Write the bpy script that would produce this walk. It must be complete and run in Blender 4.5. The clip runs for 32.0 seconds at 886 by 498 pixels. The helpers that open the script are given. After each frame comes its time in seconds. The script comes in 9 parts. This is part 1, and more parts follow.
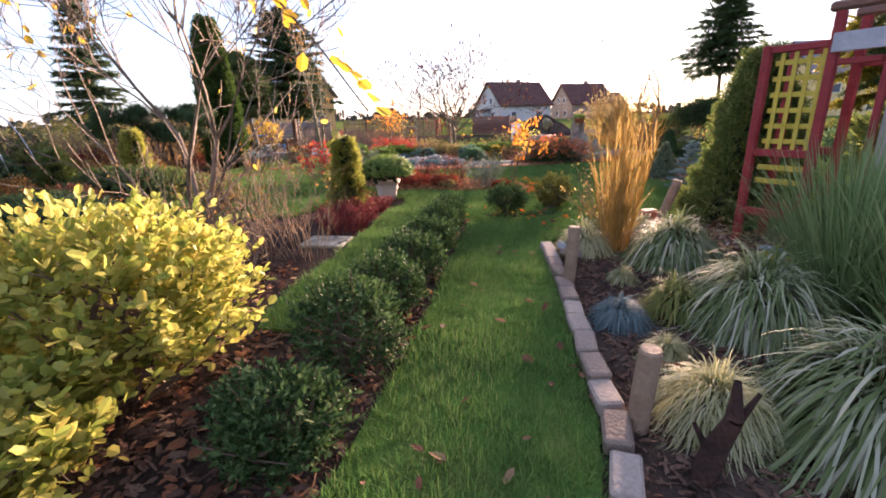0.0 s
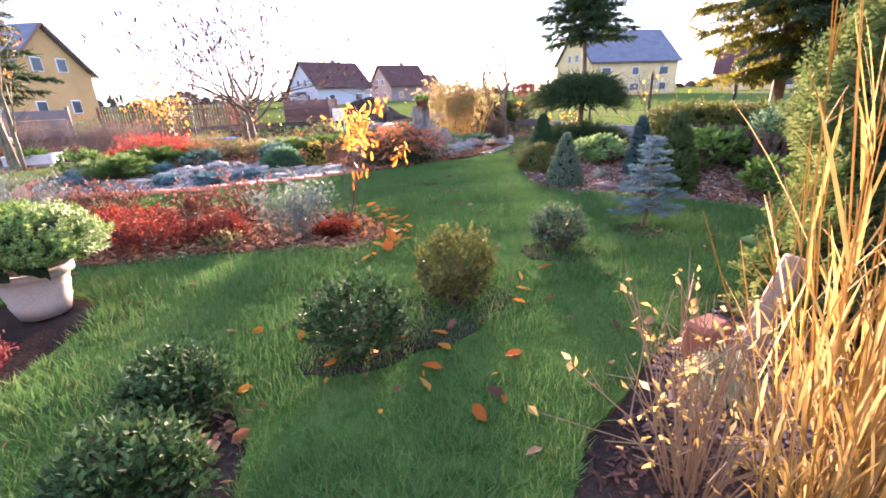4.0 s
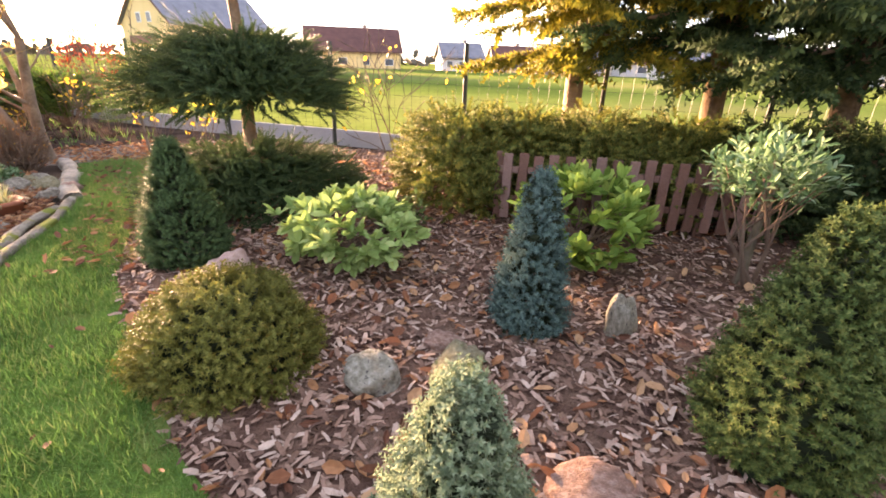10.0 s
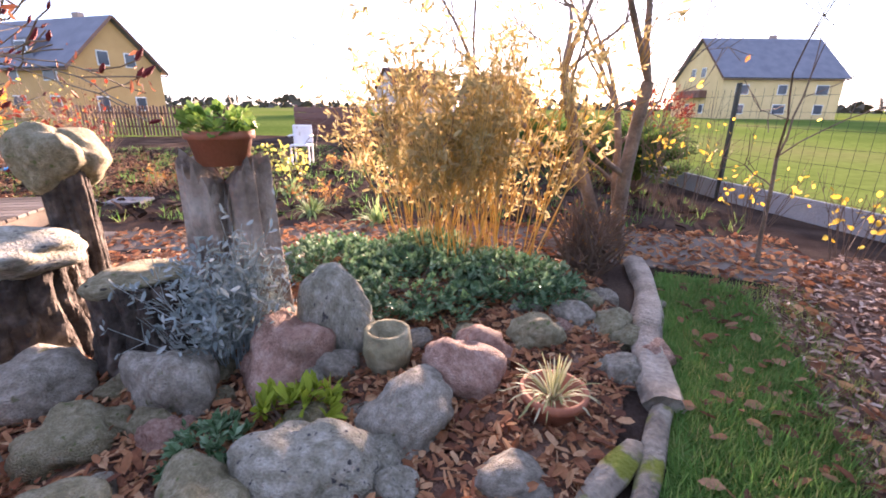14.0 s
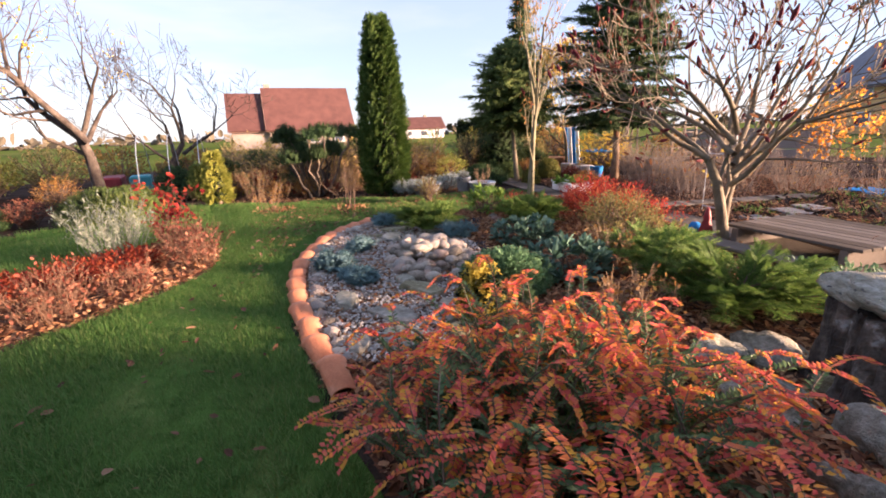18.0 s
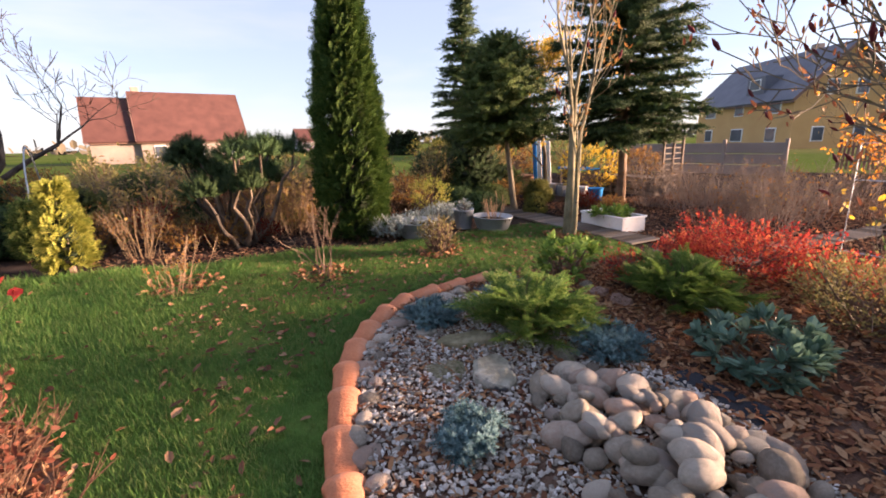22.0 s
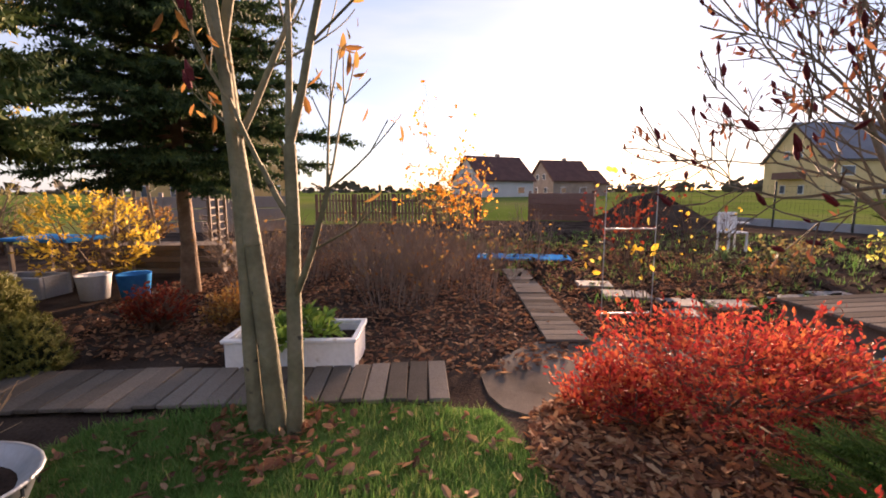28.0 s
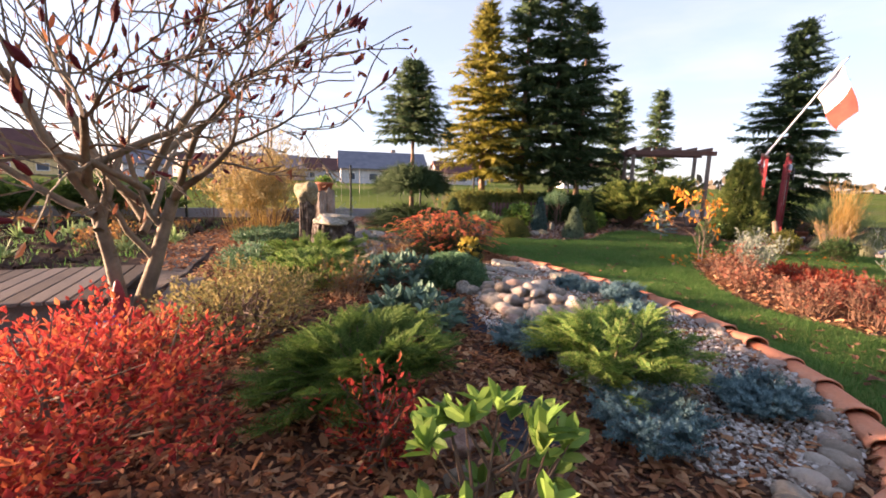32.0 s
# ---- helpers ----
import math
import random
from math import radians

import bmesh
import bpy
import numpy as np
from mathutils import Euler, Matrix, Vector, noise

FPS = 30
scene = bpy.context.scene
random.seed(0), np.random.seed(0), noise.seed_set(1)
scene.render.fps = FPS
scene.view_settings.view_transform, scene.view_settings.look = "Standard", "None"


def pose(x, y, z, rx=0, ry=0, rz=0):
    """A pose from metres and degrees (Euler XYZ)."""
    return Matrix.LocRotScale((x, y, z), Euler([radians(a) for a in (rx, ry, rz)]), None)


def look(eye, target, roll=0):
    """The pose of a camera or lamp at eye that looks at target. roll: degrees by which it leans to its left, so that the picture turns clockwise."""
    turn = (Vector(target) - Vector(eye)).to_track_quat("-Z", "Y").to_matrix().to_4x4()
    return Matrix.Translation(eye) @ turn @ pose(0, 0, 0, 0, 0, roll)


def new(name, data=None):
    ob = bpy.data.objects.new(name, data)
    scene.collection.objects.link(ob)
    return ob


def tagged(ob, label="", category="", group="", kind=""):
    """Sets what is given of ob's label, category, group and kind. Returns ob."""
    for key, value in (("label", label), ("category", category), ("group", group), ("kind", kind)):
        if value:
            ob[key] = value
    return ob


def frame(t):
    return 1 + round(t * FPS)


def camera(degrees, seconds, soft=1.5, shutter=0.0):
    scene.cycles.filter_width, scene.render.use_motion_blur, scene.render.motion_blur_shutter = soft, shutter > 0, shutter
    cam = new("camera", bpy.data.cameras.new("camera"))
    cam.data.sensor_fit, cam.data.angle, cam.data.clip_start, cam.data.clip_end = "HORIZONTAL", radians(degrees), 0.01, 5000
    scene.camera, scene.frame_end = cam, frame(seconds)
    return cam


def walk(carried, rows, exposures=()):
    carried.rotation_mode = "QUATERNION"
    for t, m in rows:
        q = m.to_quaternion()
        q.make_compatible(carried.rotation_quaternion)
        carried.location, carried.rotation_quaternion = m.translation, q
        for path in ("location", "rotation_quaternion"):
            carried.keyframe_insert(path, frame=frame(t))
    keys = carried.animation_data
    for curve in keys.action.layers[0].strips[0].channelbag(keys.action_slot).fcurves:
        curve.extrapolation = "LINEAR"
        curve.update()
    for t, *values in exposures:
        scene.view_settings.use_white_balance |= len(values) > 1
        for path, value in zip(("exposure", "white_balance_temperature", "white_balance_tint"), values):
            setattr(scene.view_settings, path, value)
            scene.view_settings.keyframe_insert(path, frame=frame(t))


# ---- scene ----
cam = camera(90.6, 32.0, soft=1.8)
PATH = [
    (0, (2.216, -4.028, 1.372), (1.088, -2.481, 0.792), -1.5),
    (0.5, (1.922, -3.676, 1.383), (0.965, -1.991, 0.888), -1.7),
    (1, (1.641, -3.197, 1.355), (0.883, -1.403, 0.899), -2.2),
    (1.5, (1.347, -2.739, 1.357), (0.522, -0.975, 0.903), -1.9),
    (2, (1.101, -2.242, 1.332), (0.341, -0.482, 0.762), -1.6),
    (2.5, (0.903, -1.779, 1.316), (0.163, -0.03, 0.689), -1.0),
    (4.5, (0.192, -0.071, 1.378), (-0.015, 1.799, 0.699), -2.1),
    (5, (0.103, 0.354, 1.483), (0.246, 2.249, 0.858), -1.8),
    (5.5, (0.108, 0.859, 1.454), (0.575, 2.701, 0.831), -2.4),
    (6, (0.243, 1.335, 1.444), (0.83, 3.125, 0.771), -2.3),
    (6.5, (0.311, 1.773, 1.394), (0.958, 3.504, 0.63), -1.5),
    (7, (0.392, 2.22, 1.347), (1.086, 3.894, 0.5), -1.3),
    (7.5, (0.491, 2.719, 1.35), (1.271, 4.319, 0.439), -0.4),
    (8, (0.465, 3.232, 1.353), (1.499, 4.686, 0.449), 1.0),
    (8.5, (0.422, 3.737, 1.348), (1.567, 5.099, 0.434), 2.4),
    (9, (0.359, 4.3, 1.358), (1.521, 5.668, 0.476), 2.6),
    (9.5, (0.158, 4.854, 1.399), (1.253, 6.317, 0.586), 2.0),
    (10, (0.04, 5.435, 1.4), (1.08, 6.956, 0.621), 1.8),
    (10.5, (-0.054, 5.949, 1.433), (0.982, 7.483, 0.676), 1.7),
    (11, (-0.174, 6.443, 1.413), (0.912, 7.979, 0.734), 2.0),
    (11.5, (-0.252, 6.928, 1.404), (0.857, 8.469, 0.775), 3.0),
    (12, (-0.417, 7.415, 1.378), (0.719, 8.937, 0.752), 2.8),
    (12.5, (-0.572, 7.917, 1.347), (0.208, 9.638, 0.693), 0.7),
    (13, (-0.695, 8.384, 1.331), (-0.247, 10.217, 0.669), 1.4),
    (13.5, (-0.807, 8.753, 1.394), (-0.758, 10.632, 0.711), -1.0),
    (14, (-0.864, 9.081, 1.332), (-1.676, 10.801, 0.713), 0.5),
    (14.5, (-0.89, 9.194, 1.321), (-2.304, 10.465, 0.703), -0.3),
    (15, (-0.739, 9.318, 1.306), (-2.497, 9.925, 0.569), 2.9),
    (15.5, (-0.645, 9.306, 1.335), (-2.472, 9.429, 0.531), -2.2),
    (17.5, (-0.761, 8.793, 1.563), (-2.544, 8.135, 0.94), -2.7),
    (18, (-1.034, 8.424, 1.524), (-2.846, 7.754, 1.007), -2.0),
    (18.5, (-1.226, 7.966, 1.532), (-3.048, 7.291, 1.06), 0.1),
    (19, (-1.379, 7.499, 1.557), (-3.224, 6.87, 1.11), -2.5),
    (19.5, (-1.72, 7.156, 1.549), (-3.603, 6.644, 1.108), -2.1),
    (20, (-2.091, 6.774, 1.53), (-3.994, 6.367, 1.07), -1.9),
    (20.5, (-2.532, 6.476, 1.542), (-4.455, 6.252, 1.038), -1.3),
    (21, (-2.987, 6.198, 1.585), (-4.916, 5.974, 1.108), -1.2),
    (21.5, (-3.379, 5.865, 1.599), (-5.31, 5.642, 1.127), -1.5),
    (22, (-3.842, 5.627, 1.617), (-5.769, 5.391, 1.138), -1.6),
    (22.5, (-4.273, 5.414, 1.644), (-6.204, 5.211, 1.166), -1.5),
    (23, (-4.76, 5.152, 1.625), (-6.701, 5.165, 1.143), -1.0),
    (23.5, (-5.248, 4.886, 1.569), (-7.186, 4.904, 1.075), -2.6),
    (24, (-5.718, 4.576, 1.552), (-7.643, 4.769, 1.044), -3.9),
    (24.5, (-6.232, 4.415, 1.489), (-8.069, 4.921, 0.882), -4.6),
    (25, (-6.723, 4.346, 1.453), (-8.202, 5.458, 0.694), -2.0),
    (25.5, (-7.298, 4.18, 1.49), (-8.568, 5.552, 0.779), -2.0),
    (26, (-7.885, 4.275, 1.484), (-9.169, 5.71, 0.942), -3.9),
    (26.5, (-8.396, 4.437, 1.499), (-9.564, 6.018, 1.133), -1.5),
    (28.5, (-9.377, 5.555, 1.396), (-10.175, 7.373, 1.161), 0.0),
    (29, (-9.641, 5.813, 1.395), (-9.99, 7.773, 1.206), 0.6),
    (29.5, (-9.830, 6.080, 1.352), (-9.639, 8.065, 1.197), 1.4),
    (30, (-9.970, 6.270, 1.336), (-9.433, 8.192, 1.192), 1.3),
    (30.5, (-10.040, 6.400, 1.350), (-9.168, 8.186, 1.129), 0.3),
    (31, (-10.180, 6.385, 1.396), (-8.802, 7.806, 1.114), 0.1),
    (31.5, (-10.080, 6.285, 1.390), (-8.307, 7.154, 1.068), 1.9),
    (32, (-10.240, 6.255, 1.340), (-8.338, 6.787, 1.023), 1.7),
]
walk(cam, [(t, look(eye, target, roll)) for t, eye, target, roll in PATH],
     [(0.0, 3.10, 6600, 30), (1.0, 3.40, 6300, 34), (2.5, 4.10, 6000, 38), (5.0, 3.95, 5900, 34), (6.0, 4.35, 6300, 45), (7.0, 5.05, 7100, 32), (9.0, 4.70, 9200, 32), (10.0, 4.40, 8400, 30), (11.0, 4.00, 7900, 30),
      (12.0, 3.90, 7400, 28), (13.0, 3.85, 6600, 33), (14.0, 3.75, 6400, 35), (15.0, 3.95, 6500, 30), (17.5, 3.02, 6700, 29), (19.0, 2.75, 6700, 28), (22.0, 2.77, 7000, 29), (24.0, 3.18, 6800, 31),
      (25.0, 3.88, 6300, 42), (25.5, 3.72, 6350, 42), (26.5, 3.15, 6450, 42), (28.5, 2.45, 7500, 29), (29.5, 2.40, 7500, 29), (30.0, 2.25, 7600, 32), (31.0, 2.60, 7200, 30), (32.0, 3.00, 7000, 30)])

# ---- world and sun ----
SUN_YAW, SUN_EL = 11.0, 7.0
world = bpy.data.worlds.new("world")
scene.world = world
world.use_nodes = True
wn = world.node_tree.nodes
sky = wn.new("ShaderNodeTexSky")
sky.sky_type = 'NISHITA'
sky.sun_disc = False
sky.sun_elevation = radians(SUN_EL + 4.0)
sky.sun_rotation = radians(-SUN_YAW)
sky.air_density, sky.dust_density, sky.ozone_density = 1.0, 0.35, 3.0
wn["Background"].inputs["Strength"].default_value = 0.074
# thin high cloud all over the sky
wc = wn.new("ShaderNodeTexCoord")
wm = wn.new("ShaderNodeMapping")
wm.inputs["Scale"].default_value = (1.2, 2.4, 9.0)
wm.inputs["Rotation"].default_value = (0.1, 0.15, 0.5)
cloud = wn.new("ShaderNodeTexNoise")
cloud.inputs["Scale"].default_value, cloud.inputs["Detail"].default_value = 1.6, 7
cr = wn.new("ShaderNodeMapRange")
cr.inputs["From Min"].default_value, cr.inputs["From Max"].default_value, cr.inputs["To Max"].default_value = 0.45, 0.75, 0.5
cm = wn.new("ShaderNodeMix")
cm.data_type = 'RGBA'
cs = wn.new("ShaderNodeHueSaturation")
cs.inputs["Saturation"].default_value, cs.inputs["Value"].default_value = 0.3, 1.15
wl = world.node_tree.links
wl.new(wc.outputs["Generated"], wm.inputs["Vector"])
wl.new(wm.outputs[0], cloud.inputs["Vector"])
wl.new(cloud.outputs["Fac"], cr.inputs["Value"])
wl.new(cr.outputs[0], cm.inputs[0])
wl.new(sky.outputs[0], cm.inputs[6])
wl.new(sky.outputs[0], cs.inputs["Color"])
wl.new(cs.outputs[0], cm.inputs[7])
veil = wn.new("ShaderNodeMix")
veil.data_type = 'RGBA'
veil.inputs[0].default_value = 0.7
veil.inputs[7].default_value = (1.2, 1.47, 1.86, 1)
wl.new(cm.outputs[2], veil.inputs[6])
wl.new(veil.outputs[2], wn["Background"].inputs[0])

sun_data = bpy.data.lights.new("sun", 'SUN')
sun_data.energy, sun_data.angle, sun_data.color = 4.8, radians(10), (1.0, 0.74, 0.50)
sun = new("sun", sun_data)
sun_dir = Vector((-math.sin(radians(SUN_YAW)) * math.cos(radians(SUN_EL)),
                  math.cos(radians(SUN_YAW)) * math.cos(radians(SUN_EL)), math.sin(radians(SUN_EL))))
sun.rotation_euler = sun_dir.to_track_quat("Z", "Y").to_euler()
sun.location = (0, 0, 30)



# ---- materials ----
def material(name, stops, rough=0.8, scale=6.0, detail=0.5, bump=0.0, bump_scale=40.0, leafy=0.0,
             vary="noise", metal=0.0, coat=0.0, spot=None):
    """stops: colours along a ramp. vary: noise, island (each piece) or object."""
    m = bpy.data.materials.new(name)
    m.use_nodes = True
    nt = m.node_tree
    n, l = nt.nodes, nt.links
    bsdf = n["Principled BSDF"]
    bsdf.inputs["Roughness"].default_value = rough
    bsdf.inputs["Metallic"].default_value = metal
    bsdf.inputs["Specular IOR Level"].default_value = 0.12 if leafy else 0.3
    if coat:
        bsdf.inputs["Coat Weight"].default_value = coat
    tex = n.new("ShaderNodeTexCoord")
    big = n.new("ShaderNodeTexNoise")
    big.inputs["Scale"].default_value = scale
    big.inputs["Detail"].default_value = 6
    l.new(tex.outputs["Object"], big.inputs["Vector"])
    ramp = n.new("ShaderNodeValToRGB")
    els = ramp.color_ramp.elements
    while len(els) < len(stops):
        els.new(0.5)
    lo, hi = (0.3, 0.7) if vary == "noise" else (0.0, 1.0)
    for i, c in enumerate(stops):
        els[i].position = lo + (hi - lo) * i / max(1, len(stops) - 1)
        els[i].color = (*c, 1)
    if vary == "noise":
        l.new(big.outputs["Fac"], ramp.inputs["Fac"])
    else:
        src = n.new("ShaderNodeNewGeometry").outputs["Random Per Island"] if vary == "island" else \
            n.new("ShaderNodeObjectInfo").outputs["Random"]
        mix = n.new("ShaderNodeMath")
        mix.operation = 'MULTIPLY_ADD'
        mix.inputs[1].default_value = 0.35
        sub = n.new("ShaderNodeMath")
        sub.operation = 'SUBTRACT'
        sub.inputs[1].default_value = 0.17
        l.new(big.outputs["Fac"], mix.inputs[0])
        l.new(src, sub.inputs[0])
        l.new(sub.outputs[0], mix.inputs[2])
        l.new(mix.outputs[0], ramp.inputs["Fac"])
    fine = n.new("ShaderNodeTexNoise")
    fine.inputs["Scale"].default_value = bump_scale
    fine.inputs["Detail"].default_value = 8
    l.new(tex.outputs["Object"], fine.inputs["Vector"])
    hsv = n.new("ShaderNodeHueSaturation")
    val = n.new("ShaderNodeMapRange")
    val.inputs["To Min"].default_value, val.inputs["To Max"].default_value = 1 - detail, 1 + detail
    l.new(fine.outputs["Fac"], val.inputs["Value"])
    l.new(val.outputs[0], hsv.inputs["Value"])
    l.new(ramp.outputs["Color"], hsv.inputs["Color"])
    colour = hsv.outputs["Color"]
    if spot:
        sc, thr, col = spot
        sp = n.new("ShaderNodeTexNoise")
        sp.inputs["Scale"].default_value = sc
        sp.inputs["Detail"].default_value = 5
        l.new(tex.outputs["Object"], sp.inputs["Vector"])
        rm = n.new("ShaderNodeMapRange")
        rm.inputs["From Min"].default_value, rm.inputs["From Max"].default_value = thr, thr + 0.06
        l.new(sp.outputs["Fac"], rm.inputs["Value"])
        mx = n.new("ShaderNodeMix")
        mx.data_type = 'RGBA'
        mx.inputs[7].default_value = (*col, 1)
        l.new(rm.outputs[0], mx.inputs[0])
        l.new(colour, mx.inputs[6])
        colour = mx.outputs[2]
    l.new(colour, bsdf.inputs["Base Color"])
    if bump:
        b = n.new("ShaderNodeBump")
        b.inputs["Strength"].default_value = bump
        b.inputs["Distance"].default_value = 0.02
        l.new(fine.outputs["Fac"], b.inputs["Height"])
        l.new(b.outputs[0], bsdf.inputs["Normal"])
    if leafy:
        tr = n.new("ShaderNodeBsdfTranslucent")
        l.new(colour, tr.inputs["Color"])
        ms = n.new("ShaderNodeMixShader")
        ms.inputs[0].default_value = leafy
        l.new(bsdf.outputs[0], ms.inputs[1])
        l.new(tr.outputs[0], ms.inputs[2])
        l.new(ms.outputs[0], n["Material Output"].inputs["Surface"])
    return m


def leaf_mat(name, stops, rough=0.55, leafy=0.35, scale=3.0):
    return material(name, stops, rough, scale, 0.15, 0.0, 30.0, leafy, "island")


M_GRASS = leaf_mat("grass", [(0.06, 0.145, 0.034), (0.088, 0.205, 0.048), (0.12, 0.245, 0.06), (0.20, 0.25, 0.09)], 0.65, 0.4, 1.2)
M_GRASS_PALE = leaf_mat("pale_grass", [(0.10, 0.17, 0.045), (0.16, 0.23, 0.06), (0.24, 0.27, 0.085), (0.32, 0.29, 0.13)], 0.65, 0.4, 1.2)
M_LAWN = material("lawn", [(0.05, 0.095, 0.025), (0.08, 0.16, 0.036), (0.125, 0.17, 0.05)], 0.9, 2.2, 0.6, 0.8, 90)
M_FIELD = material("field", [(0.06, 0.10, 0.022), (0.10, 0.14, 0.035), (0.14, 0.14, 0.06)], 0.95, 0.05, 0.4, 0.3, 3)
M_SOIL = material("soil", [(0.026, 0.019, 0.016), (0.056, 0.041, 0.034), (0.095, 0.07, 0.055)], 0.95, 1.5, 0.5, 1.0, 45)
M_MULCH = material("mulch", [(0.065, 0.039, 0.033), (0.130, 0.078, 0.058), (0.195, 0.130, 0.098)], 0.95, 4.0, 0.5, 1.0, 60)
M_PATH = material("earth_path", [(0.10, 0.085, 0.073), (0.155, 0.133, 0.115), (0.205, 0.18, 0.155)], 0.95, 2.0, 0.4, 0.5, 140)
M_CHIPS = material("bark_chips", [(0.088, 0.050, 0.037), (0.188, 0.112, 0.081), (0.325, 0.213, 0.163), (0.450, 0.350, 0.288)], 0.9, 3, 0.3, 0.4, 80, 0, "island")
M_DRY = material("dry_leaves", [(0.125, 0.056, 0.037), (0.250, 0.106, 0.056), (0.375, 0.188, 0.094), (0.475, 0.300, 0.175)], 0.85, 3, 0.3, 0.3, 60, 0.2, "island")
M_ORANGE_LEAF = material("orange_leaves", [(0.45, 0.12, 0.02), (0.55, 0.22, 0.03), (0.5, 0.3, 0.06)], 0.7, 3, 0.2, 0.2, 60, 0.35, "island")
M_BROWN_LEAF = material("brown_leaves", [(0.095, 0.048, 0.034), (0.17, 0.085, 0.055), (0.26, 0.14, 0.085), (0.34, 0.21, 0.13)], 0.85, 3, 0.3, 0.3, 60, 0.2, "island")
M_LOG_PALE = material("bare_log", [(0.15, 0.13, 0.105), (0.27, 0.235, 0.195), (0.38, 0.335, 0.28)], 0.95, 5, 0.45, 0.8, 40, spot=(9, 0.68, (0.07, 0.055, 0.045)))
M_ROCK = material("granite", [(0.17, 0.155, 0.12), (0.26, 0.24, 0.195), (0.37, 0.345, 0.295)], 0.85, 5.0, 0.6, 1.0, 22, spot=(3.5, 0.64, (0.13, 0.13, 0.07)))
M_ROCK_DARK = material("mossy_granite", [(0.15, 0.135, 0.08), (0.225, 0.205, 0.125), (0.31, 0.285, 0.20)], 0.85, 5.0, 0.6, 1.0, 22, spot=(4, 0.62, (0.10, 0.12, 0.04)))
M_ROCK_PINK = material("pink_granite", [(0.22, 0.125, 0.095), (0.32, 0.20, 0.155), (0.41, 0.29, 0.24)], 0.85, 5.0, 0.6, 1.0, 22)
M_ROCK_LICHEN = material("lichen_granite", [(0.17, 0.165, 0.12), (0.27, 0.26, 0.205), (0.40, 0.385, 0.33)], 0.85, 5.0, 0.6, 1.0, 22, spot=(7, 0.62, (0.05, 0.05, 0.055)))
M_SLAB_PINK = material("pink_slab", [(0.34, 0.22, 0.19), (0.44, 0.31, 0.27), (0.5, 0.38, 0.34)], 0.85, 3.0, 0.35, 0.6, 30)
M_COBBLE = material("river_stones", [(0.17, 0.145, 0.115), (0.34, 0.295, 0.235), (0.55, 0.49, 0.41), (0.43, 0.30, 0.235), (0.30, 0.295, 0.27)], 0.8, 4.0, 0.45, 0.8, 30, 0, "object")
M_PEBBLE = material("gravel", [(0.17, 0.15, 0.125), (0.31, 0.28, 0.24), (0.46, 0.43, 0.385), (0.60, 0.585, 0.56)], 0.8, 2.5, 0.2, 0.3, 40, 0, "island")
M_TILE = material("terracotta", [(0.50, 0.17, 0.085), (0.62, 0.235, 0.12), (0.66, 0.31, 0.19)], 0.75, 5, 0.22, 0.35, 55, spot=(6, 0.68, (0.25, 0.15, 0.10)))
M_CLAY = material("clay_pot", [(0.28, 0.10, 0.06), (0.36, 0.14, 0.08)], 0.75, 6, 0.2, 0.2, 60)
M_BRICKS = material("edging_bricks", [(0.20, 0.15, 0.12), (0.30, 0.24, 0.20), (0.36, 0.31, 0.27)], 0.9, 5, 0.35, 0.6, 50, 0, "object")
M_WOOD = material("weathered_wood", [(0.115, 0.088, 0.066), (0.18, 0.14, 0.112), (0.24, 0.198, 0.165)], 0.85, 7, 0.4, 0.25, 90, 0, "object")
M_POST = material("post_wood", [(0.23, 0.15, 0.10), (0.33, 0.23, 0.16)], 0.8, 8, 0.3, 0.5, 50)
M_FENCE = material("brown_fence", [(0.10, 0.05, 0.035), (0.17, 0.09, 0.07), (0.21, 0.13, 0.11)], 0.8, 6, 0.3, 0.4, 60, 0, "object")
M_LOG = material("mossy_log", [(0.12, 0.10, 0.08), (0.22, 0.19, 0.15), (0.32, 0.28, 0.23)], 0.95, 5, 0.5, 1.0, 40, spot=(4, 0.50, (0.15, 0.17, 0.025)))
M_BARK = material("bark", [(0.10, 0.075, 0.05), (0.17, 0.13, 0.10), (0.24, 0.19, 0.15)], 0.9, 5, 0.4, 0.8, 40)
M_BARK_PALE = material("pale_bark", [(0.095, 0.075, 0.052), (0.155, 0.128, 0.09), (0.215, 0.183, 0.135)], 0.9, 4, 0.3, 0.5, 35, spot=(9, 0.63, (0.09, 0.09, 0.04)))
M_BARK_OLIVE = material("olive_bark", [(0.11, 0.10, 0.06), (0.18, 0.165, 0.10), (0.25, 0.22, 0.15)], 0.85, 4, 0.3, 0.5, 35, spot=(14, 0.66, (0.06, 0.05, 0.04)))
M_BARK_RED = material("spruce_bark", [(0.14, 0.085, 0.055), (0.22, 0.14, 0.09), (0.28, 0.2, 0.14)], 0.9, 6, 0.4, 0.9, 40)
M_BARK_DARK = material("dark_bark", [(0.04, 0.03, 0.025), (0.07, 0.055, 0.045), (0.11, 0.09, 0.075)], 0.9, 6, 0.4, 0.8, 40)
M_STUMP = material("old_stump", [(0.02, 0.016, 0.013), (0.055, 0.045, 0.037), (0.15, 0.13, 0.11)], 0.95, 9, 0.6, 1.0, 30, spot=(9, 0.66, (0.28, 0.29, 0.28)))
M_STUMP_PALE = material("bare_stump", [(0.08, 0.062, 0.05), (0.25, 0.205, 0.165), (0.40, 0.36, 0.31)], 0.9, 4, 0.4, 0.8, 30)
M_TWIG = material("twigs", [(0.10, 0.065, 0.045), (0.17, 0.12, 0.09)], 0.85, 3, 0.2, 0.2, 40)
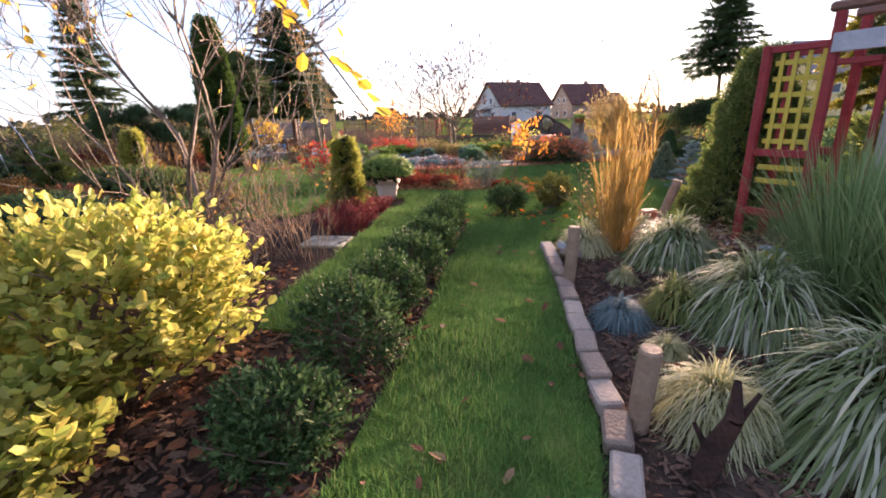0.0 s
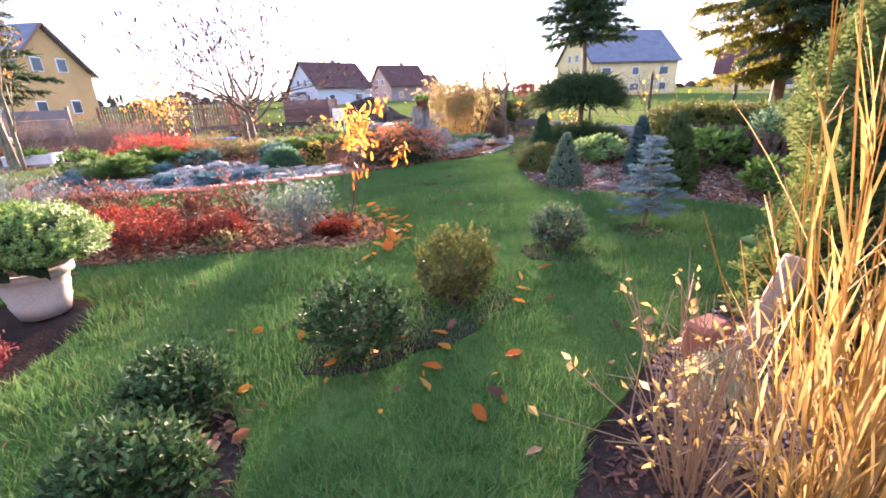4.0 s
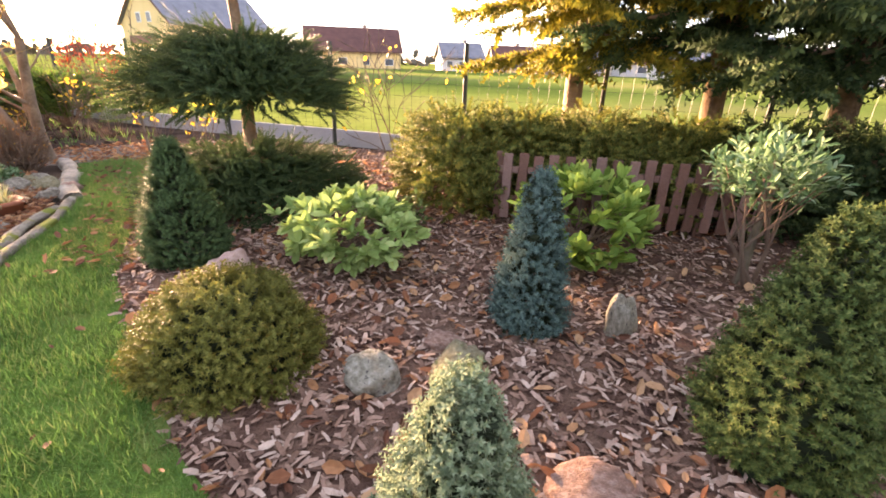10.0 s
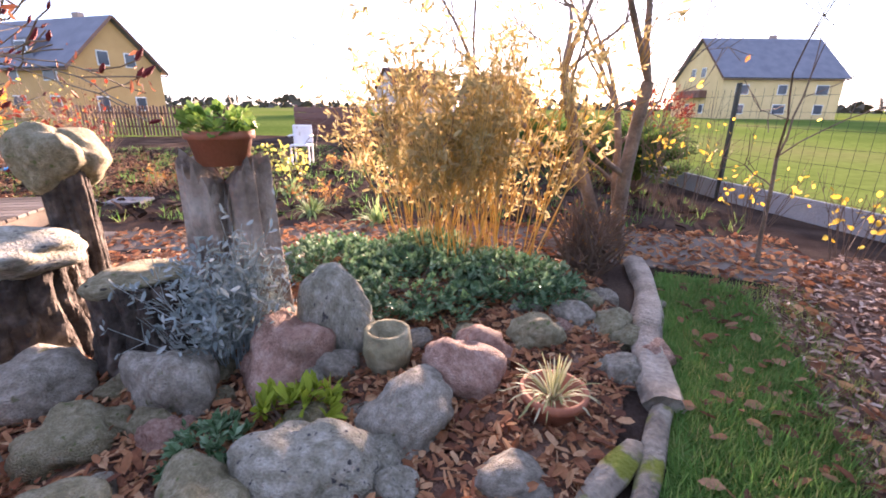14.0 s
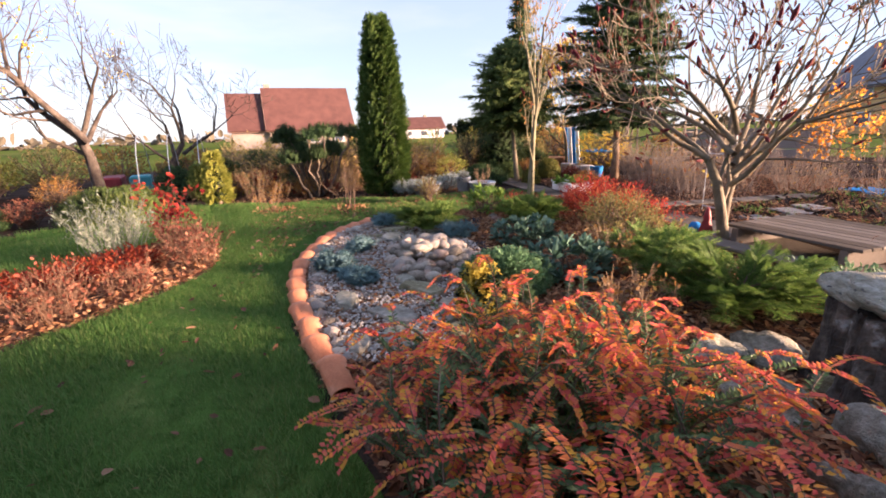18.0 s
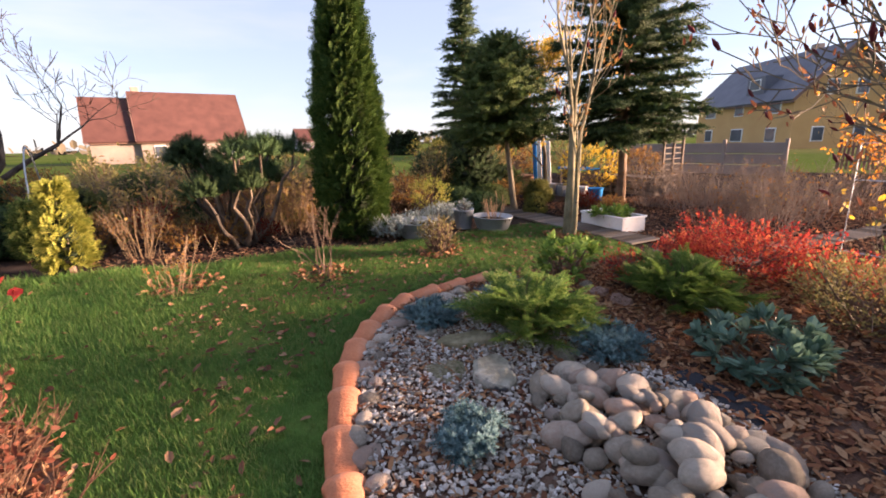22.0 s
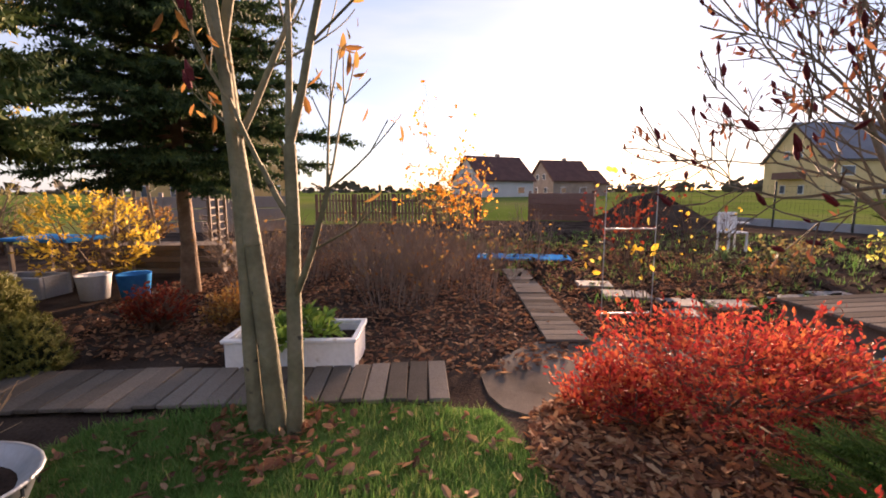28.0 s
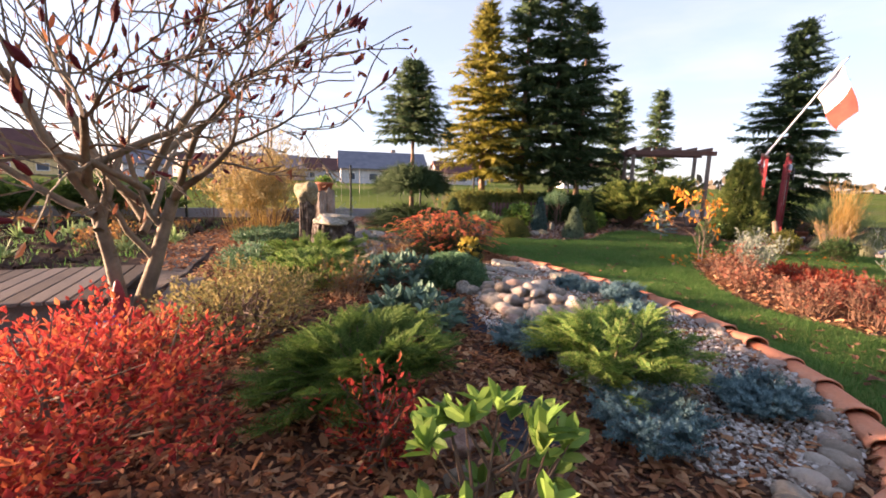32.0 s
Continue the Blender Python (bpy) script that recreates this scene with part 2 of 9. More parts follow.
M_CANE_DARK = material("grey_brown_twigs", [(0.13, 0.09, 0.06), (0.20, 0.145, 0.10)], 0.85, 3, 0.2, 0.2, 40)
M_TWIG_TAN = material("tan_twigs", [(0.22, 0.14, 0.08), (0.34, 0.24, 0.15)], 0.85, 3, 0.2, 0.2, 40)
M_CONE = material("sumac_cones", [(0.07, 0.008, 0.012), (0.13, 0.015, 0.02)], 0.85, 3, 0.3, 0.5, 60)
M_ZINC = material("zinc", [(0.32, 0.36, 0.40), (0.44, 0.48, 0.52)], 0.5, 5, 0.2, 0.2, 30, metal=0.6)
M_WHITE = material("white_paint", [(0.66, 0.68, 0.70), (0.78, 0.79, 0.80)], 0.6, 4, 0.15, 0.1, 30, spot=(5, 0.66, (0.45, 0.42, 0.38)))
M_CREAM_POT = material("cream_pot", [(0.50, 0.40, 0.33), (0.62, 0.52, 0.44)], 0.7, 6, 0.2, 0.2, 50)
M_CONCRETE = material("concrete", [(0.27, 0.28, 0.30), (0.36, 0.37, 0.39)], 0.9, 1.5, 0.2, 0.3, 40)
M_SLAB_GREY = material("grey_slab", [(0.15, 0.145, 0.145), (0.22, 0.215, 0.215)], 0.95, 2.5, 0.3, 0.4, 40, spot=(5, 0.62, (0.10, 0.09, 0.075)))
M_METAL = material("dark_metal", [(0.02, 0.025, 0.022), (0.04, 0.045, 0.04)], 0.5, 5, 0.1)
M_RED = material("red_paint", [(0.20, 0.02, 0.025), (0.30, 0.04, 0.045)], 0.55, 6, 0.25, 0.2, 40)
M_YELLOW = material("yellow_paint", [(0.42, 0.34, 0.04), (0.55, 0.45, 0.08)], 0.6, 6, 0.2, 0.2, 40)
M_GREY = material("grey_board", [(0.30, 0.33, 0.38), (0.40, 0.43, 0.48)], 0.7, 4, 0.2, 0.2, 40)
M_BLUE = material("blue_plastic", [(0.02, 0.16, 0.45), (0.04, 0.25, 0.6)], 0.85, 3, 0.25, 0.15, 12)
M_FABRIC = material("black_fabric", [(0.025, 0.028, 0.035), (0.05, 0.055, 0.065)], 0.9, 4, 0.3, 0.5, 60)
M_SIGN = material("flag_cloth", [(0.75, 0.74, 0.74), (0.8, 0.79, 0.78)], 0.8, 4, 0.1)
M_FLAG_RED = material("flag_red", [(0.55, 0.04, 0.03), (0.62, 0.06, 0.04)], 0.8, 4, 0.1)
M_WALL_W = material("white_render", [(0.446, 0.446, 0.461), (0.504, 0.504, 0.511)], 0.9, 0.6, 0.1)
M_WALL_Y = material("yellow_render", [(0.60, 0.45, 0.22), (0.68, 0.52, 0.27)], 0.9, 0.6, 0.1)
M_WALL_O = material("ochre_render", [(0.50, 0.30, 0.125), (0.57, 0.355, 0.155)], 0.9, 0.6, 0.1)
M_WALL_G = material("grey_brick", [(0.22, 0.18, 0.16), (0.30, 0.25, 0.22)], 0.9, 0.8, 0.2)
M_ROOF_B = material("brown_roof", [(0.070, 0.030, 0.027), (0.105, 0.046, 0.040)], 0.8, 0.8, 0.2)
M_ROOF_G = material("slate_roof", [(0.10, 0.11, 0.14), (0.15, 0.16, 0.19)], 0.6, 0.8, 0.2)
M_GLASS = material("window_glass", [(0.05, 0.06, 0.08), (0.09, 0.11, 0.14)], 0.08, 0.5, 0.1)


M_BOARD = material("grey_boards", [(0.095, 0.082, 0.07), (0.155, 0.135, 0.118), (0.21, 0.185, 0.163)], 0.9, 7, 0.4, 0.3, 90, 0, "object")
for m in (M_FIELD, M_LAWN, M_SOIL, M_MULCH, M_PATH, M_FABRIC, M_BLUE, M_BOARD, M_CONCRETE):
    m.node_tree.nodes["Principled BSDF"].inputs["Specular IOR Level"].default_value = 0.0


# ---- mesh tools ----
def np_mesh(name, verts, faces, smooth=False):
    """A mesh from arrays: verts (n, 3), faces (m, 3) or (m, 4)."""
    verts, faces = np.asarray(verts, np.float32), np.asarray(faces, np.int32)
    me = bpy.data.meshes.new(name)
    k = faces.shape[1]
    me.vertices.add(len(verts))
    me.vertices.foreach_set("co", verts.ravel())
    me.loops.add(faces.size)
    me.loops.foreach_set("vertex_index", faces.ravel())
    me.polygons.add(len(faces))
    me.polygons.foreach_set("loop_start", np.arange(0, faces.size, k, dtype=np.int32))
    me.polygons.foreach_set("use_smooth", np.full(len(faces), smooth))
    me.update(calc_edges=True)
    return me


def holder(name, x, y, z=0.0, turn=0.0, label="", category="", group="", kind=""):
    ob = new(name)
    ob.empty_display_size = 0.1
    ob.matrix_basis = pose(x, y, z, 0, 0, turn)
    if label and len(label.split()) < 4:
        label += " in the garden"
    return tagged(ob, label, category, group, kind)


def mesh_part(name, me, mat, parent=None, label=""):
    ob = new(name, me)
    if not me.materials:
        me.materials.append(mat)
    if parent is not None:
        ob.parent = parent
        if name in ("bough_frame", "branchwork", "twig_mass", "dry_growth", "blade_mass", "leaf_mass", "red_leaf_mass", "green_leaf_mass", "seed_head_mass", "limb_frame", "wire_panel", "foliage", "inner_foliage", "crown"):
            ob["kind"] = "stuff"
    return tagged(ob, label)


def part(name, bm, mat, parent=None, label="", smooth=False):
    me = bpy.data.meshes.new(name)
    for f in bm.faces:
        f.smooth = smooth
    bm.to_mesh(me)
    bm.free()
    return mesh_part(name, me, mat, parent, label)


def box(sx, sy, sz, cx=0, cy=0, cz=0, turn=0.0, bevel=0.0, bm=None, tilt=(0, 0)):
    """A box, centred in x and y, resting on cz."""
    bm = bm or bmesh.new()
    r = bmesh.ops.create_cube(bm, size=1.0)
    vs = r["verts"]
    bmesh.ops.scale(bm, vec=(sx, sy, sz), verts=vs)
    if bevel:
        es = list({e for v in vs for e in v.link_edges})
        vs = [g for g in bmesh.ops.bevel(bm, geom=es, offset=bevel, segments=1, affect='EDGES')["verts"]]
        vs = list({v for v in bm.verts if v in set(vs)}) or vs
    bmesh.ops.transform(bm, matrix=pose(cx, cy, cz + sz / 2, tilt[0], tilt[1], turn), verts=vs)
    return bm


def lathe(profile, seg=20, bm=None):
    """Turns a profile of (r, z) about z."""
    bm = bm or bmesh.new()
    rings = []
    for r, z in profile:
        rings.append([bm.verts.new((r * math.cos(2 * math.pi * i / seg), r * math.sin(2 * math.pi * i / seg), z)) for i in range(seg)])
    for a, b in zip(rings, rings[1:]):
        for i in range(seg):
            bm.faces.new((a[i], a[(i + 1) % seg], b[(i + 1) % seg], b[i]))
    return bm


def tubes(segments, sides=5):
    """Tapered tubes from (p0, p1, r0, r1) rows, as arrays."""
    s = np.array([[*a, *b, ra, rb] for a, b, ra, rb in segments], float)
    p0, p1, r0, r1 = s[:, :3], s[:, 3:6], s[:, 6], s[:, 7]
    d = p1 - p0
    d /= np.maximum(np.linalg.norm(d, axis=1, keepdims=True), 1e-9)
    ref = np.where(np.abs(d[:, 2:3]) > 0.9, [[1.0, 0, 0]], [[0, 0, 1.0]])
    u = np.cross(d, ref)
    u /= np.linalg.norm(u, axis=1, keepdims=True)
    v = np.cross(d, u)
    ang = np.arange(sides) * 2 * np.pi / sides
    ring = np.cos(ang)[None, :, None] * u[:, None, :] + np.sin(ang)[None, :, None] * v[:, None, :]
    a = p0[:, None, :] + ring * r0[:, None, None]
    b = p1[:, None, :] + ring * r1[:, None, None]
    verts = np.concatenate([a, b], axis=1).reshape(-1, 3)
    base = (np.arange(len(s)) * 2 * sides)[:, None]
    i = np.arange(sides)
    j = (i + 1) % sides
    f = np.stack([base + i, base + j, base + sides + j, base + sides + i], axis=-1).reshape(-1, 4)
    return verts, f


def axes(ways, rolls=None, up=(0, 0, 1)):
    """Turns whose x runs along each way and whose z leans to up."""
    x = ways / np.maximum(np.linalg.norm(ways, axis=1, keepdims=True), 1e-9)
    ref = np.where(np.abs(x @ np.array(up, float))[:, None] > 0.95, [[1.0, 0.1, 0]], [up])
    y = np.cross(ref, x)
    y /= np.maximum(np.linalg.norm(y, axis=1, keepdims=True), 1e-9)
    z = np.cross(x, y)
    if rolls is not None:
        c, s = np.cos(rolls)[:, None], np.sin(rolls)[:, None]
        y, z = y * c + z * s, z * c - y * s
    return np.stack([x, y, z], axis=2)


def scatter(template, places, turns, sizes):
    """Many copies of a small shape, as arrays for one mesh."""
    tv, tf = np.array(template[0], float), np.array(template[1], int)
    sizes = np.asarray(sizes, float)
    if sizes.ndim == 1:
        sizes = sizes[:, None]
    v = tv[None] * sizes[:, None, :]
    v = np.einsum("nij,nkj->nki", turns, v) + np.asarray(places)[:, None, :]
    f = tf[None] + (np.arange(len(v)) * len(tv))[:, None, None]
    return v.reshape(-1, 3), f.reshape(-1, tf.shape[1])




def unit(n, rng, low=-1.0):
    z = rng.uniform(low, 1, n)
    a = rng.uniform(0, 2 * np.pi, n)
    r = np.sqrt(1 - z * z)
    return np.stack([r * np.cos(a), r * np.sin(a), z], 1)


def lumps(p, freq, seed):
    """A cheap smooth unevenness over places."""
    rng = np.random.default_rng(seed)
    out = np.zeros(len(p))
    for k in range(5):
        w = rng.normal(0, 1, 3) * freq * (1 + 0.5 * k)
        out += np.sin(p @ w + rng.uniform(0, 6.3)) / (1 + 0.6 * k)
    return out / 2.2


# small shapes: a leaf along x, folded at the midrib
LEAF = ([(0, 0, 0), (0.45, 0.26, 0.07), (1, 0, -0.04), (0.45, -0.26, 0.07)], [(0, 2, 1), (0, 3, 2)])
LEAF_LONG = ([(0, 0, 0), (0.3, 0.13, 0.03), (0.72, 0.15, 0.0), (1, 0, -0.10), (0.72, -0.15, 0.0), (0.3, -0.13, 0.03), (0.5, 0, -0.02)],
             [(0, 6, 1), (1, 6, 2), (2, 6, 3), (3, 6, 4), (4, 6, 5), (5, 6, 0)])
LEAF_ROUND = ([(0, 0, 0), (0.3, 0.28, 0.05), (0.75, 0.27, 0.03), (1, 0, -0.05), (0.75, -0.27, 0.03), (0.3, -0.28, 0.05), (0.5, 0, -0.03)],
              LEAF_LONG[1])


LEAF_BROAD = ([(x, y * 0.85, z * 1.3) for x, y, z in LEAF_ROUND[0]], LEAF_ROUND[1])
LEAF_OVAL = ([(x, y * 0.68, z) for x, y, z in LEAF_ROUND[0]], LEAF_ROUND[1])


def needle_twig(rows, spread, width, droop=0.0, taper=True):
    """A twig along x clad in needles."""
    v, f = [], []
    for i in range(rows):
        t = i / rows
        for side in range(3):
            a = side * 2.1 + i * 0.9
            ln = spread * (1.0 - (0.6 * t if taper else 0.2))
            b = np.array([t, 0, -droop * t * t])
            w = np.array([0.55, math.cos(a), math.sin(a)])
            w /= np.linalg.norm(w)
            s = np.cross(w, (1, 0.2, 0.1))
            s /= np.linalg.norm(s)
            n0 = len(v)
            v += [tuple(b - s * width), tuple(b + s * width), tuple(b + w * ln)]
            f.append((n0, n0 + 1, n0 + 2))
    n0 = len(v)
    v += [(0, -0.02, 0), (0, 0.02, 0), (1, 0, -droop)]
    f.append((n0, n0 + 1, n0 + 2))
    return v, f


def feather(pairs, reach, width, curl=0.15):
    """A flat, scale-leaved spray along x."""
    v, f = [], []
    for i in range(pairs):
        t = 0.08 + 0.92 * i / pairs
        for s in (1, -1):
            ln = reach * (1.05 - t) + 0.06
            b = np.array([t, 0, -curl * t * t])
            tip = b + np.array([0.75 * ln, s * ln, 0.10 * ln * (1 if i % 2 else -1)])
            m = (b + tip) / 2 + np.array([width, -s * width * 0.5, 0.02])
            m2 = (b + tip) / 2 - np.array([width, -s * width * 0.5, 0.0])
            n0 = len(v)
            v += [tuple(b), tuple(m), tuple(tip), tuple(m2)]
            f += [(n0, n0 + 1, n0 + 2), (n0, n0 + 2, n0 + 3)]
    n0 = len(v)
    v += [(0, -width, 0), (0, width, 0), (1.02, 0, -curl)]
    f.append((n0, n0 + 1, n0 + 2))
    return v, f


TWIG_SPRUCE = needle_twig(9, 0.26, 0.045, 0.12)
TWIG_DENSE = needle_twig(6, 0.40, 0.055, 0.0)
TWIG_FINE = needle_twig(15, 0.17, 0.022, 0.15)
SPRAY_THUJA = feather(6, 0.42, 0.045, 0.12)
SPRAY_JUNIPER = feather(6, 0.30, 0.04, 0.2)
SPRAY_FINE = feather(9, 0.22, 0.022, 0.22)


def strips(roots, ways, lengths, widths, sag, seg=4):
    """Arching blades: each a tapering strip that starts along its way and sags."""
    n = len(roots)
    t = np.linspace(0, 1, seg + 1)
    w = ways / np.linalg.norm(ways, axis=1, keepdims=True)
    side = np.cross(w, [0, 0, 1.0])
    bad = np.linalg.norm(side, axis=1) < 1e-3
    side[bad] = [1, 0, 0]
    side /= np.linalg.norm(side, axis=1, keepdims=True)
    c = roots[:, None] + w[:, None] * (t[None, :, None] * lengths[:, None, None])
    c[:, :, 2] -= (sag * lengths)[:, None] * t[None] ** 2
    c[:, :, 2] = np.maximum(c[:, :, 2], 0.005)
    wd = widths[:, None] * np.array([0.7] + [1.0] * (seg - 1) + [0.08])[None]
    a = c + side[:, None] * wd[:, :, None]
    b = c - side[:, None] * wd[:, :, None]
    v = np.stack([a, b], 2).reshape(n, -1, 3)
    k = np.arange(seg)
    f = np.stack([2 * k, 2 * k + 2, 2 * k + 3, 2 * k + 1], 1)
    f = f[None] + (np.arange(n) * 2 * (seg + 1))[:, None, None]
    return v.reshape(-1, 3), f.reshape(-1, 4)


# ---- plant kinds ----
def leafy_bush(name, x, y, rx, ry, h, n_twigs, leaf, leaf_size, per_twig, mat, label, category="shrub", seed=1, z0=0.02,
               stem_mat=None, twig_len=0.16, lift=0.5, lumpy=0.14, bare=0.45, group="", z=0.0, stems=14, droop=0.0):
    """Leaves in whorls along twig ends, over an uneven crown, on a few stems."""
    rng = np.random.default_rng(seed)
    ob = holder(name, x, y, z, rng.uniform(0, 360), label, category, group)
    u = unit(n_twigs, rng, -0.75)
    r = rng.uniform(bare, 1.0, n_twigs) ** 0.5 * (1 + lumpy * lumps(u, 3.0, seed))
    c = np.array([0, 0, z0 + (h - z0) * 0.5])
    p = u * r[:, None] * np.array([rx, ry, (h - z0) * 0.5]) + c
    out = u * np.array([1, 1, 0.8]) + np.array([0, 0, lift - droop])
    out += rng.normal(0, 0.25, out.shape)
    out /= np.linalg.norm(out, axis=1, keepdims=True)
    k = np.tile(np.arange(per_twig), n_twigs)
    idx = np.repeat(np.arange(n_twigs), per_twig)
    along = (k + rng.uniform(0, 1, len(k))) / per_twig
    pp = p[idx] - out[idx] * ((1 - along) * twig_len)[:, None]
    rad = unit(len(idx), rng, -0.4)
    way = out[idx] * (0.35 + 0.5 * along)[:, None] + rad * 0.9
    sz = leaf_size * rng.uniform(0.65, 1.2, len(idx))
    pp[:, 2] = np.maximum(pp[:, 2], 0.01)
    v, f = scatter(leaf, pp, axes(way, rng.normal(0, 0.5, len(idx))), sz)
    v[:, 2] = np.maximum(v[:, 2], 0.004)
    mesh_part("foliage", np_mesh("foliage", v, f), mat, ob)
    segs = []
    for i in range(stems):
        tgt = p[rng.integers(n_twigs)] * 0.9
        a = np.array([rng.normal(0, rx * 0.12), rng.normal(0, ry * 0.12), -0.02])
        mid = (a + tgt) / 2 + rng.normal(0, 0.04, 3)
        w = 0.006 + 0.012 * min(1.0, h)
        segs += [(a, mid, w, w * 0.7), (mid, tgt, w * 0.7, w * 0.3)]
        for q in range(3):
            t2 = p[rng.integers(n_twigs)]
            if np.linalg.norm(t2 - mid) < max(rx, h) * 0.8:
                segs.append((mid, t2, w * 0.45, w * 0.2))
    mesh_part("branchwork", np_mesh("branchwork", *tubes(segs, 5)), stem_mat or M_TWIG, ob)
    return ob


def cone_conifer(name, x, y, r, h, n, mat, label, seed=1, tuft=0.085, power=0.8, lumpy=0.1, squat=False, z=0.0, template=None,
                 category="dwarf conifer", group="", lean=0.55, trunk=0.03):
    """A dense dwarf conifer: tufts over a cone or a dome."""
    rng = np.random.default_rng(seed)
    ob = holder(name, x, y, z, rng.uniform(0, 360), label, category, group)
    n = int(n * 1.3)
    t = rng.uniform(0, 1, n) ** 1.25
    a = rng.uniform(0, 2 * np.pi, n)
    if squat:
        rr = r * np.sqrt(np.maximum(0, 1 - t ** 2.2))
    else:
        rr = r * (1 - t) ** power * np.minimum(1, 0.72 + 2.2 * t)
    d = np.stack([np.cos(a), np.sin(a), t * 2], 1)
    rr = rr * (1 + lumpy * lumps(d, 4.0, seed)) * rng.uniform(0.8, 1.0, n)
    p = np.stack([rr * np.cos(a), rr * np.sin(a), 0.03 + t * (h - 0.03)], 1)
    out = np.stack([np.cos(a), np.sin(a), lean + 0.9 * t ** 2], 1) + rng.normal(0, 0.28, (n, 3))
    v, f = scatter(template or TWIG_DENSE, p, axes(out, rng.uniform(0, 6, n)), tuft * rng.uniform(0.7, 1.25, n))
    mesh_part("foliage", np_mesh("foliage", v, f), mat, ob)
    # inner crown, so that no daylight shows through; its dark colour paints shade
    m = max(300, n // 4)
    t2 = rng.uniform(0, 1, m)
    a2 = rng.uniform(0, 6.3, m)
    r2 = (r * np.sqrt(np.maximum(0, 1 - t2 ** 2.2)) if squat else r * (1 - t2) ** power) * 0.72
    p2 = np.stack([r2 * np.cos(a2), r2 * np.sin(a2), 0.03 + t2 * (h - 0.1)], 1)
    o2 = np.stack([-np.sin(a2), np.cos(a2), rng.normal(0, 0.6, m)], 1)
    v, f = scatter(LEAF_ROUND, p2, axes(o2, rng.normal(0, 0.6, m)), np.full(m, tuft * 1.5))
    mesh_part("inner_foliage", np_mesh("inner_foliage", v, f), M_INNER_SHADE, ob)
    mesh_part("trunk", np_mesh("trunk", *tubes([((0, 0, -0.03), (0, 0, h * 0.8), trunk, trunk * 0.3)], 7)), M_BARK, ob)
    return ob


def branchy_spruce(name, x, y, h, r, clear, n_whorls, mat, label, seed=1, twig=0.22, per=12, bark=None, droop=0.25, power=0.75,
                   trunk_r=0.09, category="spruce", group="", flat=None, base_z=0.0, density=1.0, hang=0.6, step=0.22):
    """A spruce: whorls of drooping boughs hung with needle twigs, on a bare lower trunk. flat: heights (z0, z1) of clipped tiers."""
    rng = np.random.default_rng(seed)
    ob = holder(name, x, y, base_z, rng.uniform(0, 360), label, category, group)
    segs, places, ways = [], [], []
    tiers = flat or [(clear, h, r, False)]
    for z0, z1, tr, clipped in tiers:
        wh = n_whorls if not clipped else max(3, n_whorls // 3)
        for i in range(wh):
            t = i / max(1, wh - 1)
            z = z0 + (z1 - z0) * t * 0.97
            ln0 = tr * (1 - t) ** power + 0.06 if not clipped else tr * (1 - 0.25 * t)
            if not clipped and t < 0.12:
                ln0 *= 0.75 + 2 * t
            for b in range(per):
                a = (b + rng.uniform(-0.4, 0.4)) * 2 * np.pi / per + i * 1.3
                ln = ln0 * rng.uniform(0.72, 1.08)
                rise = (0.25 * t - 0.05 - droop * (1 - t)) if not clipped else rng.uniform(-0.05, 0.22)
                p = np.array([0, 0, z + rng.uniform(-0.5, 0.5) * (z1 - z0) / wh * (0 if clipped else 1)])
                ln *= rng.uniform(0.8, 1.1)
                steps = max(2, int(ln / step))
                for s in range(steps):
                    q = (s + 1) / steps
                    way = np.array([math.cos(a), math.sin(a), rise + 0.35 * droop * q])
                    way /= np.linalg.norm(way)
                    p2 = p + way * ln / steps
                    w = 0.004 + 0.016 * ln * (1 - q)
                    segs.append((p, p2, w + 0.003, w))
                    if q > 0.18:
                        for side in (-1, 1, 0, 0.5, -0.5, 0.8, -0.8):
                            if rng.uniform() > density:
                                continue
                            sw = way * (0.8 if side else 1.2) + side * np.array([-math.sin(a), math.cos(a), 0]) * 1.1
                            sw[2] += rng.uniform(-hang, 0.05) if side else 0.0
                            places.append(p + (p2 - p) * rng.uniform(0, 1))
                            ways.append(sw)
                    p = p2
    n = len(places)
    ways = np.array(ways) + rng.normal(0, 0.15, (n, 3))
    v, f = scatter(TWIG_SPRUCE, np.array(places), axes(ways, rng.uniform(0, 6, n)), twig * rng.uniform(0.7, 1.35, n))
    mesh_part("crown", np_mesh("crown", v, f), mat, ob)
    mesh_part("bough_frame", np_mesh("bough_frame", *tubes(segs, 4)), bark or M_BARK_RED, ob)
    tz = np.linspace(-0.05, h * 0.97, 9)
    wob = rng.normal(0, 0.012, (9, 2))
    tr = [((wob[i][0], wob[i][1], tz[i]), (wob[i + 1][0], wob[i + 1][1], tz[i + 1]),
           trunk_r * (1 - tz[i] / h * 0.85) * (1.25 if i == 0 else 1), trunk_r * (1 - tz[i + 1] / h * 0.85)) for i in range(8)]
    mesh_part("trunk", np_mesh("trunk", *tubes(tr, 9), smooth=True), bark or M_BARK_RED, ob)
    return ob


